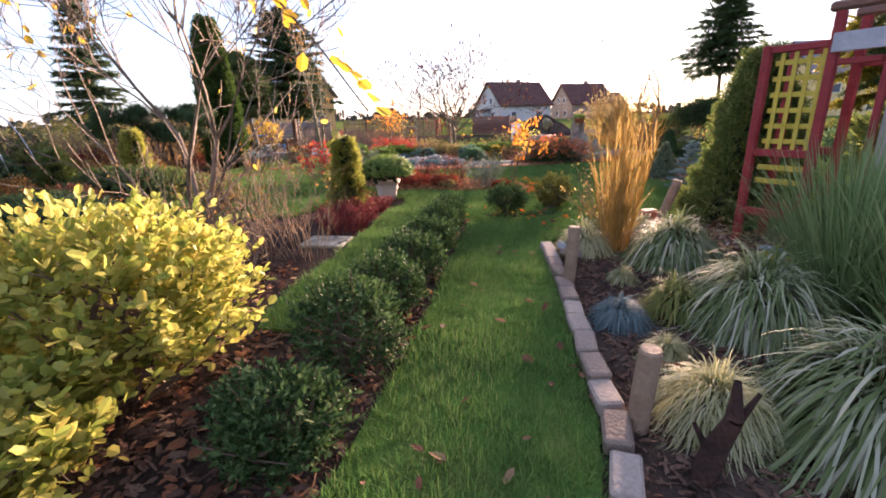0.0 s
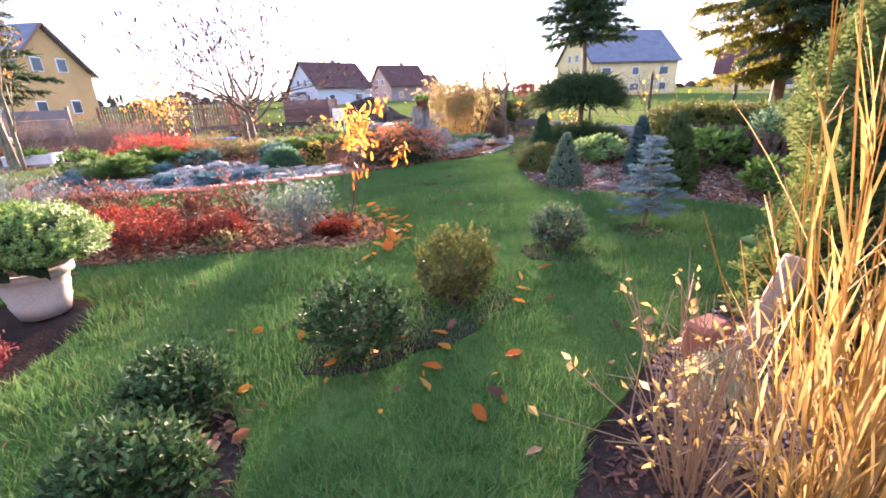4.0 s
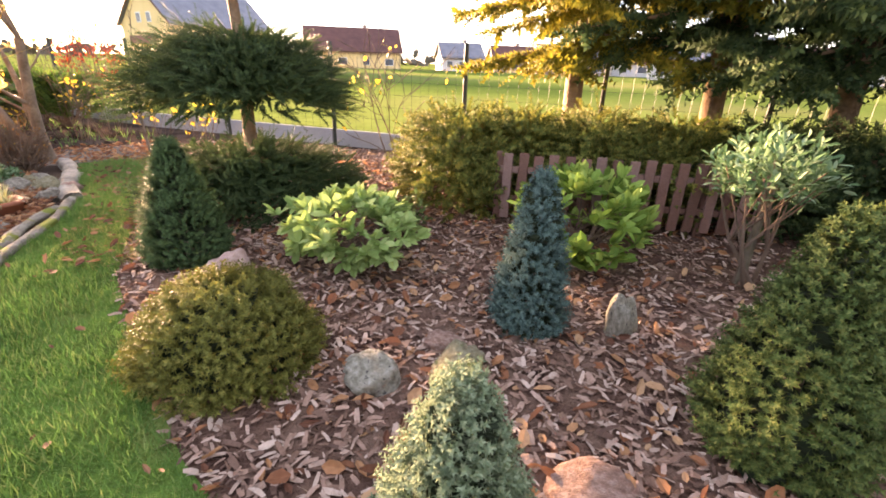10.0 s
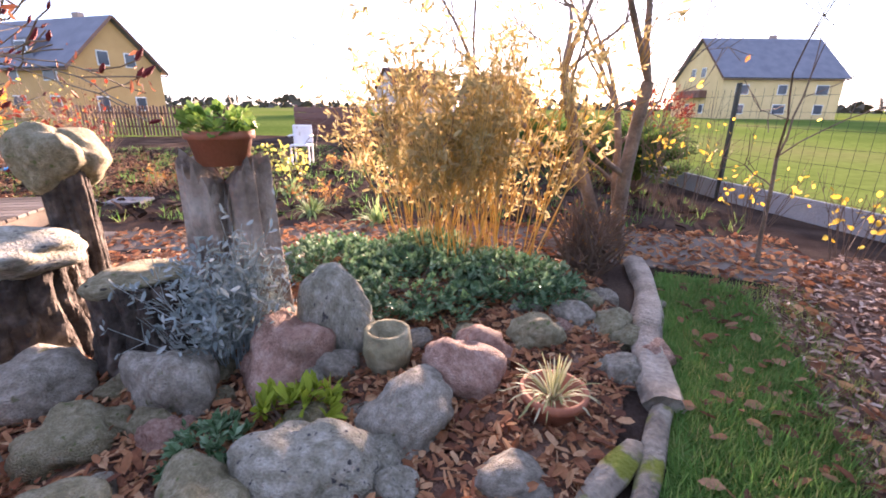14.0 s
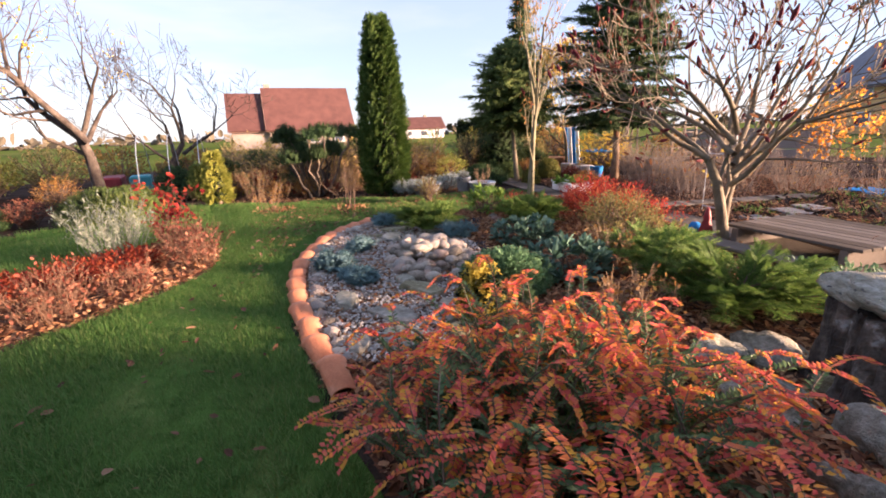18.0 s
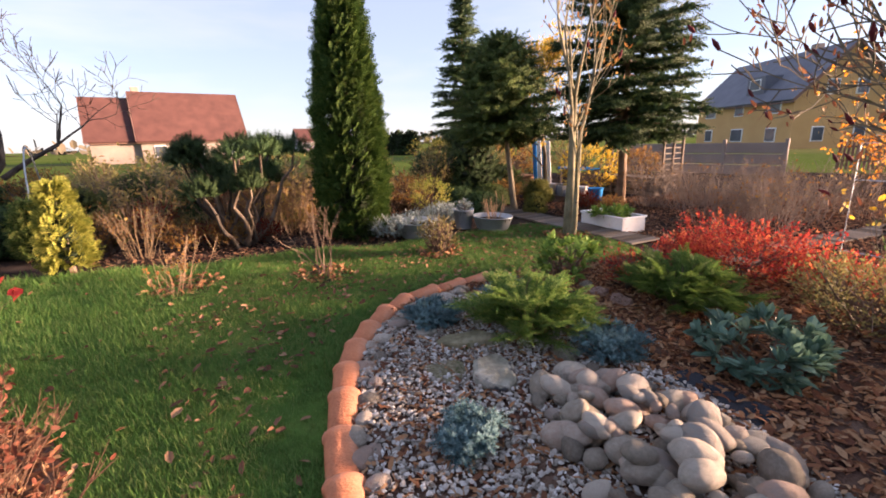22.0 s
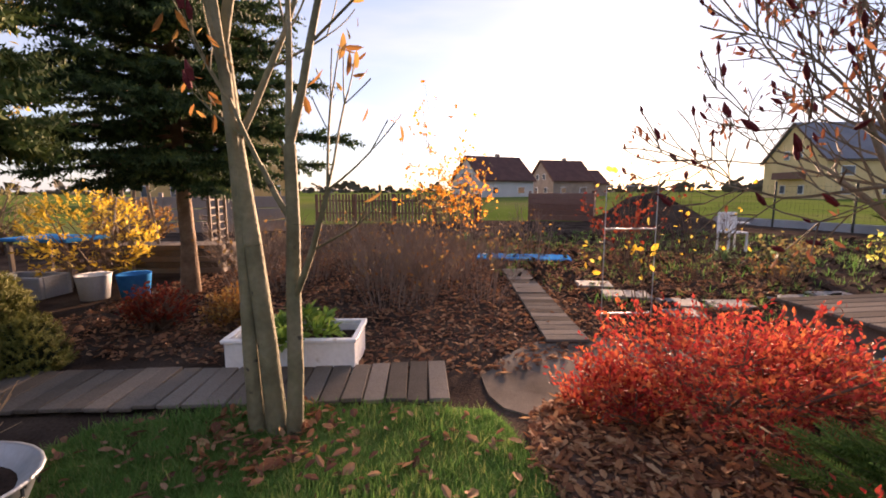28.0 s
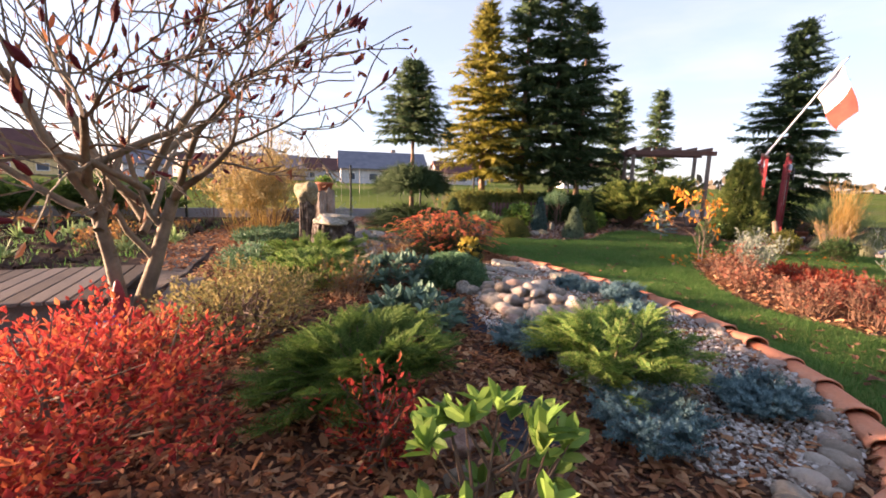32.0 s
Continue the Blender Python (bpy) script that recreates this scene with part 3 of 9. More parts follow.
def clipped_mass(parent, rx, ry, z0, z1, n, mat, seed, twig=0.2, droop=0.2, name="clipped_foliage", template=None):
    """A dense clipped body of spruce twigs, flat on top and hanging at the rim."""
    rng = np.random.default_rng(seed)
    a, q = rng.uniform(0, 6.283, n), rng.uniform(0, 1, n) ** 0.45
    edge = 1 + 0.13 * np.sin(3 * a + seed) + 0.08 * np.sin(7 * a + 2 * seed)
    x, y = np.cos(a) * rx * q * edge, np.sin(a) * ry * q * edge
    top = rng.uniform(0, 1, n) ** 0.7
    z = z0 + (z1 - z0) * (top * (1 - 0.45 * q ** 3) + 0.06 * lumps(np.stack([x, y, x * 0], 1), 4.0, seed)) - droop * (z1 - z0) * q ** 4
    way = np.stack([np.cos(a) * (0.3 + q), np.sin(a) * (0.3 + q), 0.25 - droop * 2.2 * q * (1 - top)], 1) + rng.normal(0, 0.3, (n, 3))
    v, f = scatter(template or TWIG_SPRUCE, np.stack([x, y, np.maximum(z, 0.03)], 1), axes(way, rng.uniform(0, 6, n)), twig * rng.uniform(0.7, 1.3, n))
    v[:, 2] = np.maximum(v[:, 2], 0.01)
    ob = mesh_part(name, np_mesh(name, v, f), mat, parent)
    ob["kind"] = "stuff"


def spreading_juniper(name, x, y, rx, ry, h, n, mat, label, seed=1, spray=0.26, rise=0.5, turn=0.0, z=0.0, category="juniper", template=None, lush=3):
    """Arching boughs that fan out low, set with feathery sprays."""
    rng = np.random.default_rng(seed)
    ob = holder(name, x, y, z, turn, label, category)
    places, ways, segs = [], [], []
    for i in range(n):
        a = rng.uniform(0, 2 * np.pi)
        reach = rng.uniform(0.35, 1.0)
        up = rise * rng.uniform(0.4, 1.3) * (1.25 - reach * 0.6)
        p = np.array([0, 0, 0.05])
        steps = 7
        tip = np.array([math.cos(a) * rx * reach, math.sin(a) * ry * reach, h * min(1.0, up + 0.25)])
        for s in range(steps):
            q = (s + 1) / steps
            p2 = np.array([tip[0] * q, tip[1] * q, tip[2] * math.sin(q * 1.45) / math.sin(1.45)])
            p2 += rng.normal(0, 0.012, 3)
            segs.append((p, p2, 0.010 * (1.1 - q) + 0.002, 0.010 * (1.05 - q) + 0.002))
            if q > 0.3:
                w = (p2 - p) / np.linalg.norm(p2 - p)
                for k in range(lush):
                    places.append(p + (p2 - p) * rng.uniform(0, 1))
                    sd = rng.choice((-1, 1))
                    ways.append(w + sd * np.array([-math.sin(a), math.cos(a), 0]) * rng.uniform(0.2, 0.8) + np.array([0, 0, rng.uniform(0, 0.5)]))
            p = p2
        places.append(p)
        ways.append(w + np.array([0, 0, 0.1]))
    m = len(places)
    v, f = scatter(template or SPRAY_JUNIPER, np.array(places), axes(np.array(ways), rng.normal(0, 0.5, m)), spray * rng.uniform(0.6, 1.2, m))
    v[:, 2] = np.maximum(v[:, 2], 0.004)
    mesh_part("foliage", np_mesh("foliage", v, f), mat, ob)
    mesh_part("branchwork", np_mesh("branchwork", *tubes(segs, 4)), M_TWIG, ob)
    return ob


def column_thuja(name, x, y, r, h, n, mat, label, seed=1, spray=0.3, lumpy=0.14, power=0.55, category="thuja", base=0.05, template=None, inner=1.0):
    """An upright thuja: fans of spray that stand outward and up."""
    rng = np.random.default_rng(seed)
    ob = holder(name, x, y, 0, rng.uniform(0, 360), label, category)
    t = rng.uniform(0, 1, n)
    a = rng.uniform(0, 2 * np.pi, n)
    d = np.stack([np.cos(a), np.sin(a), t * h * 0.8], 1)
    rr = r * (1 - t) ** power * np.minimum(1, 0.75 + 1.4 * t) * (1 + lumpy * lumps(d, 2.6, seed)) * rng.uniform(0.55, 1.0, n) ** 0.5
    p = np.stack([rr * np.cos(a), rr * np.sin(a), base + t * (h - base) * 0.96], 1)
    out = np.stack([np.cos(a), np.sin(a), rng.uniform(0.2, 1.3, n)], 1) + rng.normal(0, 0.25, (n, 3))
    v, f = scatter(template or SPRAY_THUJA, p, axes(out, rng.normal(1.2, 0.8, n)), spray * rng.uniform(0.55, 1.15, n))
    mesh_part("foliage", np_mesh("foliage", v, f), mat, ob)
    # inner leaves whose dark colour stands for the shade within the crown
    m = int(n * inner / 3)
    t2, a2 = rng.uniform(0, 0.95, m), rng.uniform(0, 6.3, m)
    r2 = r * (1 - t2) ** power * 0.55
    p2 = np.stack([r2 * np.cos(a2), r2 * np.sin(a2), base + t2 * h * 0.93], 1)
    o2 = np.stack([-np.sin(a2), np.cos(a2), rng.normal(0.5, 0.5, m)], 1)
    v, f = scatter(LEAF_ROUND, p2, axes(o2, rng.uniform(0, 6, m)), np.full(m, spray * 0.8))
    mesh_part("inner_foliage", np_mesh("inner_foliage", v, f), M_INNER_SHADE, ob)
    mesh_part("trunk", np_mesh("trunk", *tubes([((0, 0, -0.04), (0, 0, h * 0.9), 0.06, 0.015)], 7)), M_BARK, ob)
    return ob


def grass_clump(name, x, y, r, h, n, mat, label, seed=1, sag=0.75, width=0.006, spread=0.9, group="", z=0.0, base=0.3, upright=1.0):
    rng = np.random.default_rng(seed)
    ob = holder(name, x, y, z, 0, label, "ornamental grass", group)
    a = rng.uniform(0, 2 * np.pi, n)
    q = rng.uniform(0, 1, n) ** 0.7
    root = np.stack([np.cos(a) * r * base * q, np.sin(a) * r * base * q, np.zeros(n)], 1)
    way = np.stack([np.cos(a) * q * spread, np.sin(a) * q * spread, np.full(n, upright)], 1) + rng.normal(0, 0.12, (n, 3))
    ln = h * rng.uniform(0.7, 1.25, n) * (1 + 0.25 * q)
    v, f = strips(root, way, ln, np.full(n, width) * rng.uniform(0.6, 1.3, n), sag * q * rng.uniform(0.6, 1.3, n), 5)
    mesh_part("blade_mass", np_mesh("blade_mass", v, f), mat, ob)
    return ob


def sedge_mound(x, y, r, h, n, mat, width, label, seed):
    """A rounded tuft: blades rise from a broad crown, arch over and hang outward."""
    rng = np.random.default_rng(seed)
    ob = holder("grass_clump", x, y, 0, 0, label, "ornamental grass")
    a, q = rng.uniform(0, 2 * np.pi, n), rng.uniform(0, 1, n) ** 0.55
    ca, sa = np.cos(a), np.sin(a)
    top = h * 0.62 * np.sqrt(1 - 0.75 * q ** 2) * rng.uniform(0.3, 1.0, n)
    root = np.stack([ca * r * 0.5 * q, sa * r * 0.5 * q, top], 1)
    way = np.stack([ca * (0.15 + 0.9 * q), sa * (0.15 + 0.9 * q), np.full(n, 1.0)], 1) + rng.normal(0, 0.42, (n, 3))
    ln = h * rng.uniform(0.4, 0.8, n)
    v, f = strips(root, way, ln, width * rng.uniform(0.6, 1.25, n), (0.35 + 1.1 * q) * rng.uniform(0.7, 1.25, n), 6)
    mesh_part("blade_mass", np_mesh("blade_mass", v, f), mat, ob)
    # lower blades, the shade inside the tuft put into a darker colour
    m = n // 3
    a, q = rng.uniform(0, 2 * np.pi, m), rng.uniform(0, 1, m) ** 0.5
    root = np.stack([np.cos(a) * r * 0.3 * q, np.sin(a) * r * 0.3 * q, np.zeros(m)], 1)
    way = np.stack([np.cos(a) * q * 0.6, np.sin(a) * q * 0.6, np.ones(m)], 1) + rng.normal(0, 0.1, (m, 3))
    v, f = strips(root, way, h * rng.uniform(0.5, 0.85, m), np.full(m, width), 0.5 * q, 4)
    mesh_part("lower_blade_mass", np_mesh("lower_blade_mass", v, f), F_SEDGE_SHADED, ob)
    return ob


def bare_tree(name, x, y, h, label, seed=1, forks=None, levels=5, trunk_r=0.08, spread=0.6, bark=None, mat_leaf=None, leaf_n=0,
              leaf_size=0.06, leaf=LEAF, cones=0, category="tree", limb=0.5, shrink=0.74, twist=0.35, up=0.25, group="", hang=True,
              z=0.0, kids=3, base_z=0.0, twig_mat=None, thin=0.0035):
    """A bare tree: trunks that fork again and again into fine twigs. forks: list of (way, length) of the first limbs."""
    rng = np.random.default_rng(seed)
    ob = holder(name, x, y, base_z, 0, label, category, group)
    big, fine, tips = [], [], []

    def grow(p, way, ln, rad, lev):
        way = way / np.linalg.norm(way)
        steps = 4 if lev > 1 else 3
        for s in range(steps):
            w2 = way + rng.normal(0, twist * 0.28, 3) + np.array([0, 0, up * 0.15])
            w2 /= np.linalg.norm(w2)
            p2 = p + w2 * ln / steps
            r2 = rad * (1 - 0.10)
            (big if rad > 0.016 else fine).append((p, p2, max(rad, thin), max(r2, thin)))
            if lev > 0 and s >= 1 and rng.uniform() < 0.45:
                side = np.cross(w2, unit(1, rng)[0])
                grow(p2, w2 * 0.7 + side / np.linalg.norm(side) * 0.8 * spread / 0.6, ln * shrink * 0.7, r2 * 0.5, lev - 1 if lev < 3 else lev - 2)
            p, way, rad = p2, w2, r2
        if lev <= 0:
            tips.append((p, way))
            return
        for k in range(kids if lev > 1 else 2):
            side = np.cross(way, unit(1, rng)[0])
            side /= np.linalg.norm(side)
            grow(p, way + side * spread * rng.uniform(0.6, 1.3) + np.array([0, 0, up]), ln * shrink * rng.uniform(0.8, 1.15),
                 rad * rng.uniform(0.6, 0.8), lev - 1)

    for way, ln, off, rad in (forks or [((0, 0, 1), h * limb, (0, 0), trunk_r)]):
        grow(np.array([off[0], off[1], off[2] if len(off) > 2 else -0.04]), np.array(way, float), ln, rad, levels)
    if big:
        mesh_part("trunk", np_mesh("trunk", *tubes(big, 8), smooth=True), bark or M_BARK, ob)
    if fine:
        mesh_part("twig_mass", np_mesh("twig_mass", *tubes(fine, 3)), twig_mat or bark or M_TWIG, ob)
    if leaf_n and tips:
        idx = rng.integers(0, len(tips), leaf_n)
        pp = np.array([tips[i][0] for i in idx]) + rng.normal(0, 0.05, (leaf_n, 3))
        ww = rng.normal(0, 0.5, (leaf_n, 3)) + np.array([0, 0, -0.7 if hang else 0.2])
        v, f = scatter(leaf, pp, axes(ww, rng.uniform(0, 6, leaf_n)), leaf_size * rng.uniform(0.6, 1.3, leaf_n))
        mesh_part("leaf_mass", np_mesh("leaf_mass", v, f), mat_leaf, ob)
    if cones and tips:
        tv, tf = tubes([((0, 0, 0), (0.5, 0, 0), 0.12, 0.2), ((0.5, 0, 0), (1, 0, 0), 0.2, 0.04)], 6)
        idx = rng.choice(len(tips), min(cones, len(tips)), replace=False)
        pp = np.array([tips[i][0] for i in idx])
        ww = np.array([tips[i][1] for i in idx]) * 0.6 + np.array([0, 0, 0.5])
        v, f = scatter((tv, tf), pp, axes(ww), 0.115 * rng.uniform(0.45, 1.2, len(idx)))
        mesh_part("seed_head_mass", np_mesh("seed_head_mass", v, f), M_CONE, ob)
    return ob


def stalks(name, x, y, rx, ry, h, n, label, seed=1, mat=None, leaf_mat_=None, leaf_n=0, leaf_size=0.05, leaf=LEAF, category="dry perennial",
           spread=0.4, thick=0.004, forks=2, z=0.0, group="", wild=1.0):
    """Upright dry stems that fork near the top, with a few leaves."""
    rng = np.random.default_rng(seed)
    ob = holder(name, x, y, z, 0, label, category, group)
    segs, pts = [], []
    for i in range(n):
        a, q = rng.uniform(0, 6.3), rng.uniform(0, 1) ** 0.5
        p = np.array([math.cos(a) * rx * q * 0.55, math.sin(a) * ry * q * 0.55, -0.01])
        way = np.array([math.cos(a) * q * spread, math.sin(a) * q * spread, 1.0]) + rng.normal(0, 0.12 * wild, 3)
        ln = h * rng.uniform(0.6, 1.1)
        p1 = p + way * ln * 0.55
        segs.append((p, p1, thick, thick * 0.8))
        for k in range(forks):
            p2 = p1 + (way + rng.normal(0, 0.28 * wild, 3)) * ln * 0.45
            segs.append((p1, p2, thick * 0.7, thick * 0.4))
            pts += [p2, (p1 + p2) / 2]
            for j in range(2):
                p3 = (p1 + p2) / 2 + (way + rng.normal(0, 0.5, 3)) * ln * 0.2
                segs.append(((p1 + p2) / 2, p3, thick * 0.5, thick * 0.3))
                pts.append(p3)
        pts.append(p1)
    mesh_part("dry_growth", np_mesh("dry_growth", *tubes(segs, 4)), mat or M_TWIG_TAN, ob)
    if leaf_n:
        pts = np.array(pts)
        idx = rng.integers(0, len(pts), leaf_n)
        ww = rng.normal(0, 1, (leaf_n, 3))
        v, f = scatter(leaf, pts[idx] + rng.normal(0, 0.015, (leaf_n, 3)), axes(ww, rng.uniform(0, 6, leaf_n)), leaf_size * rng.uniform(0.6, 1.3, leaf_n))
        mesh_part("leaf_mass", np_mesh("leaf_mass", v, f), leaf_mat_, ob)
    return ob


# shade inside a crown, painted as one dark green for every conifer
M_INNER_SHADE = material("inner_shade_foliage", [(0.018, 0.03, 0.014), (0.03, 0.045, 0.02)], 0.9, 6, 0.3)


# ---- ground ----
def inside(points, poly):
    x, y = points[:, 0], points[:, 1]
    hit = np.zeros(len(points), bool)
    j = len(poly) - 1
    for i in range(len(poly)):
        xi, yi = poly[i]
        xj, yj = poly[j]
        cross = ((yi > y) != (yj > y)) & (x < (xj - xi) * (y - yi) / (yj - yi + 1e-12) + xi)
        hit ^= cross
        j = i
    return hit


def smooth_line(pts, closed=True, cuts=3):
    """Rounds a coarse outline by cutting its corners."""
    pts = [np.array(p, float) for p in pts]
    for _ in range(cuts):
        out = []
        n = len(pts)
        for i in range(n if closed else n - 1):
            a, b = pts[i], pts[(i + 1) % n]
            out += [a * 0.75 + b * 0.25, a * 0.25 + b * 0.75]
        if not closed:
            out = [pts[0]] + out + [pts[-1]]
        pts = out
    return pts


def sheet(name, outline, z, mat, label, ragged=0.03, seed=3, thick=0.03):
    """A slab of ground with an uneven edge."""
    rng = np.random.default_rng(seed)
    bm = bmesh.new()
    vs = [bm.verts.new((p[0] + rng.normal(0, ragged), p[1] + rng.normal(0, ragged), z)) for p in outline]
    low = [bm.verts.new((v.co.x, v.co.y, z - thick)) for v in vs]
    bm.faces.new(vs)
    n = len(vs)
    for i in range(n):
        bm.faces.new((vs[i], low[i], low[(i + 1) % n], vs[(i + 1) % n]))
    bmesh.ops.recalc_face_normals(bm, faces=bm.faces[:])
    return tagged(part(name, bm, mat), label, "ground", kind="structure")


bm = bmesh.new()
bmesh.ops.create_circle(bm, cap_ends=True, segments=64, radius=1500)
bmesh.ops.translate(bm, vec=(0, 0, -0.06), verts=bm.verts[:])
tagged(part("ground", bm, M_FIELD), "wide green and tan meadow reaching to the horizon", "ground", kind="structure")
GARDEN = [(9, -14), (11, 2), (6.5, 8.0), (4.3, 11.25), (0.2, 17.0), (-2.7, 22.3), (-8, 27), (-18, 24), (-24, 17), (-26, 4), (-22, -14)]
sheet("garden_soil", GARDEN, 0.0, M_SOIL, "dark bare garden soil between beds", 0.0, thick=0.08)
BASIN = smooth_line([(2.75, -5.6), (1.9, -2.45), (1.45, -1.65), (1.03, -0.85), (0.72, -0.35), (0.42, 0.2), (0.48, 0.9), (0.76, 1.45), (1.33, 2.26),
         (2.04, 2.9), (2.64, 3.39), (3.0, 3.9), (2.98, 4.35), (2.5, 5.0), (1.96, 5.26), (1.1, 5.5), (0.6, 5.68), (0.3, 5.82), (0.08, 6.3),
         (-0.13, 7.18), (-0.23, 7.9), (-0.32, 9.0), (-0.15, 9.9), (0.05, 11.3), (-0.1, 12.9), (-0.9, 13.0), (-0.55, 11.0), (-0.9, 9.6),
         (-1.4, 8.75), (-2.2, 7.75), (-3.1, 6.75), (-3.6, 6.2), (-4.2, 5.68), (-4.95, 5.1), (-5.7, 4.78), (-6.5, 4.5), (-7.2, 4.42),
         (-7.9, 4.54), (-8.45, 4.85), (-8.8, 5.35), (-9.1, 5.9), (-9.35, 6.7), (-9.9, 7.5), (-10.35, 7.75), (-12.2, 6.5), (-12.1, 5.9),
         (-11.5, 5.3), (-11.0, 4.6), (-10.3, 3.7), (-10.1, 2.6), (-9.3, 1.7), (-9.0, 0.4), (-8.4, -0.8), (-5.5, -1.2), (-3.2, -0.5), (-3.5, 0.8),
         (-3.4, 1.8), (-2.55, 1.7), (-2.2, 0.6), (-1.25, -1.05), (-0.95, -1.75), (-0.5, -2.6), (-0.1, -2.5), (-0.35, -1.1), (-0.7, -0.3), (-1.3, 0.75),
         (-0.95, 0.95), (-0.42, -0.1), (0.1, -1.15), (0.48, -1.92), (1.05, -3.2), (2.0, -5.6)], True, 1)
sheet("lawn", BASIN, 0.025, M_LAWN, "mown green lawn winding between planted beds", 0.018)
ISLAND = smooth_line([(-1.35, 2.85), (-1.15, 3.5), (-1.75, 4.15), (-2.76, 4.2), (-3.8, 4.35), (-4.9, 4.05), (-5.6, 3.4), (-5.9, 2.7), (-5.5, 2.1),
          (-4.2, 2.05), (-3.2, 2.3), (-2.1, 2.9)], True, 2)
sheet("island_bed", ISLAND, 0.034, M_MULCH, "island bed of dark mulch and dry leaves", 0.015)
ROCKERY = smooth_line([(-3.1, 6.8), (-3.6, 6.25), (-4.2, 5.72), (-4.95, 5.14), (-5.7, 4.82), (-6.5, 4.55), (-7.2, 4.47), (-7.88, 4.6), (-8.4, 4.9),
           (-8.75, 5.4), (-9.05, 5.95), (-9.4, 6.9), (-10.1, 7.65), (-9.6, 8.6), (-8.3, 9.6), (-6.6, 10.4), (-4.8, 11.4), (-3.2, 12.9), (-1.2, 13.0),
           (-0.75, 11.0), (-1.05, 9.6), (-1.5, 8.85), (-2.2, 7.9)], True, 2)
sheet("rockery_bed", ROCKERY, 0.03, M_MULCH, "rockery bed of bark mulch and fallen leaves", 0.01)
GRAVEL = smooth_line([(-3.2, 6.85), (-3.75, 6.3), (-4.4, 5.75), (-5.05, 5.25), (-5.8, 4.92), (-6.55, 4.66), (-7.2, 4.6), (-7.8, 4.75), (-8.2, 5.1),
          (-8.2, 5.7), (-7.2, 6.2), (-6.6, 6.9), (-5.6, 7.2), (-4.6, 7.4), (-3.6, 7.5)], True, 2)
sheet("gravel_bed", GRAVEL, 0.042, M_MULCH, "mixed gravel and bark chips behind the tile edging", 0.01)
SPRUCE_BED = smooth_line([(0.76, 1.45), (1.33, 2.26), (2.04, 2.9), (2.64, 3.39), (3.0, 3.9), (2.98, 4.35), (2.5, 5.0), (1.96, 5.26), (1.1, 5.5), (0.6, 5.68),
              (0.3, 5.82), (0.08, 6.3), (-0.13, 7.18), (-0.23, 7.9), (-0.32, 9.0), (-0.15, 9.9), (0.05, 11.3), (-0.1, 12.9), (1.2, 14.7), (4.2, 11.1),
              (6.4, 8.0), (6.0, 3.0), (3.4, 1.2), (1.2, 0.8)], True, 1)
sheet("conifer_bed", SPRUCE_BED, 0.018, M_MULCH, "wide conifer bed covered in grey-brown bark mulch", 0.0)
EARTH = smooth_line([(-10.6, 8.0), (-10.45, 9.0), (-9.8, 9.6), (-8.6, 10.4), (-6.0, 11.6), (-3.6, 13.4), (-1.5, 14.2), (0.5, 14.6), (0.8, 13.2),
         (-1.2, 13.1), (-2.9, 13.0), (-4.9, 11.6), (-7.0, 10.3), (-8.4, 9.5), (-9.3, 8.7), (-9.85, 7.7)], True, 2)
sheet("earth_path", EARTH, 0.012, M_PATH, "trodden pale earth path through the vegetable plot", 0.03)
for nm, cx, cy, rx, ry in (("planting_hole", -0.42, 1.78, 0.75, 0.34), ("planting_hole", 0.45, 3.2, 0.33, 0.26), ("planting_hole", 1.3, 3.92, 0.33, 0.26),
                           ("planting_hole", -1.6, 5.95, 0.26, 0.13), ("planting_hole", -8.85, 3.55, 0.3, 0.26), ("planting_hole", -8.15, 2.1, 0.4, 0.3),
                           ("planting_hole", -10.0, 4.82, 0.34, 0.28)):
    turn = 0.9 if rx > 0.7 else 0.3
    pts = [(cx + rx * math.cos(a) * math.cos(turn) - ry * math.sin(a) * math.sin(turn), cy + rx * math.cos(a) * math.sin(turn) + ry * math.sin(a) * math.cos(turn))
           for a in np.linspace(0, 2 * np.pi, 26)[:-1]]
    sheet(nm, pts, 0.036, M_SOIL, "round patch of dug dark soil in the lawn", 0.02)


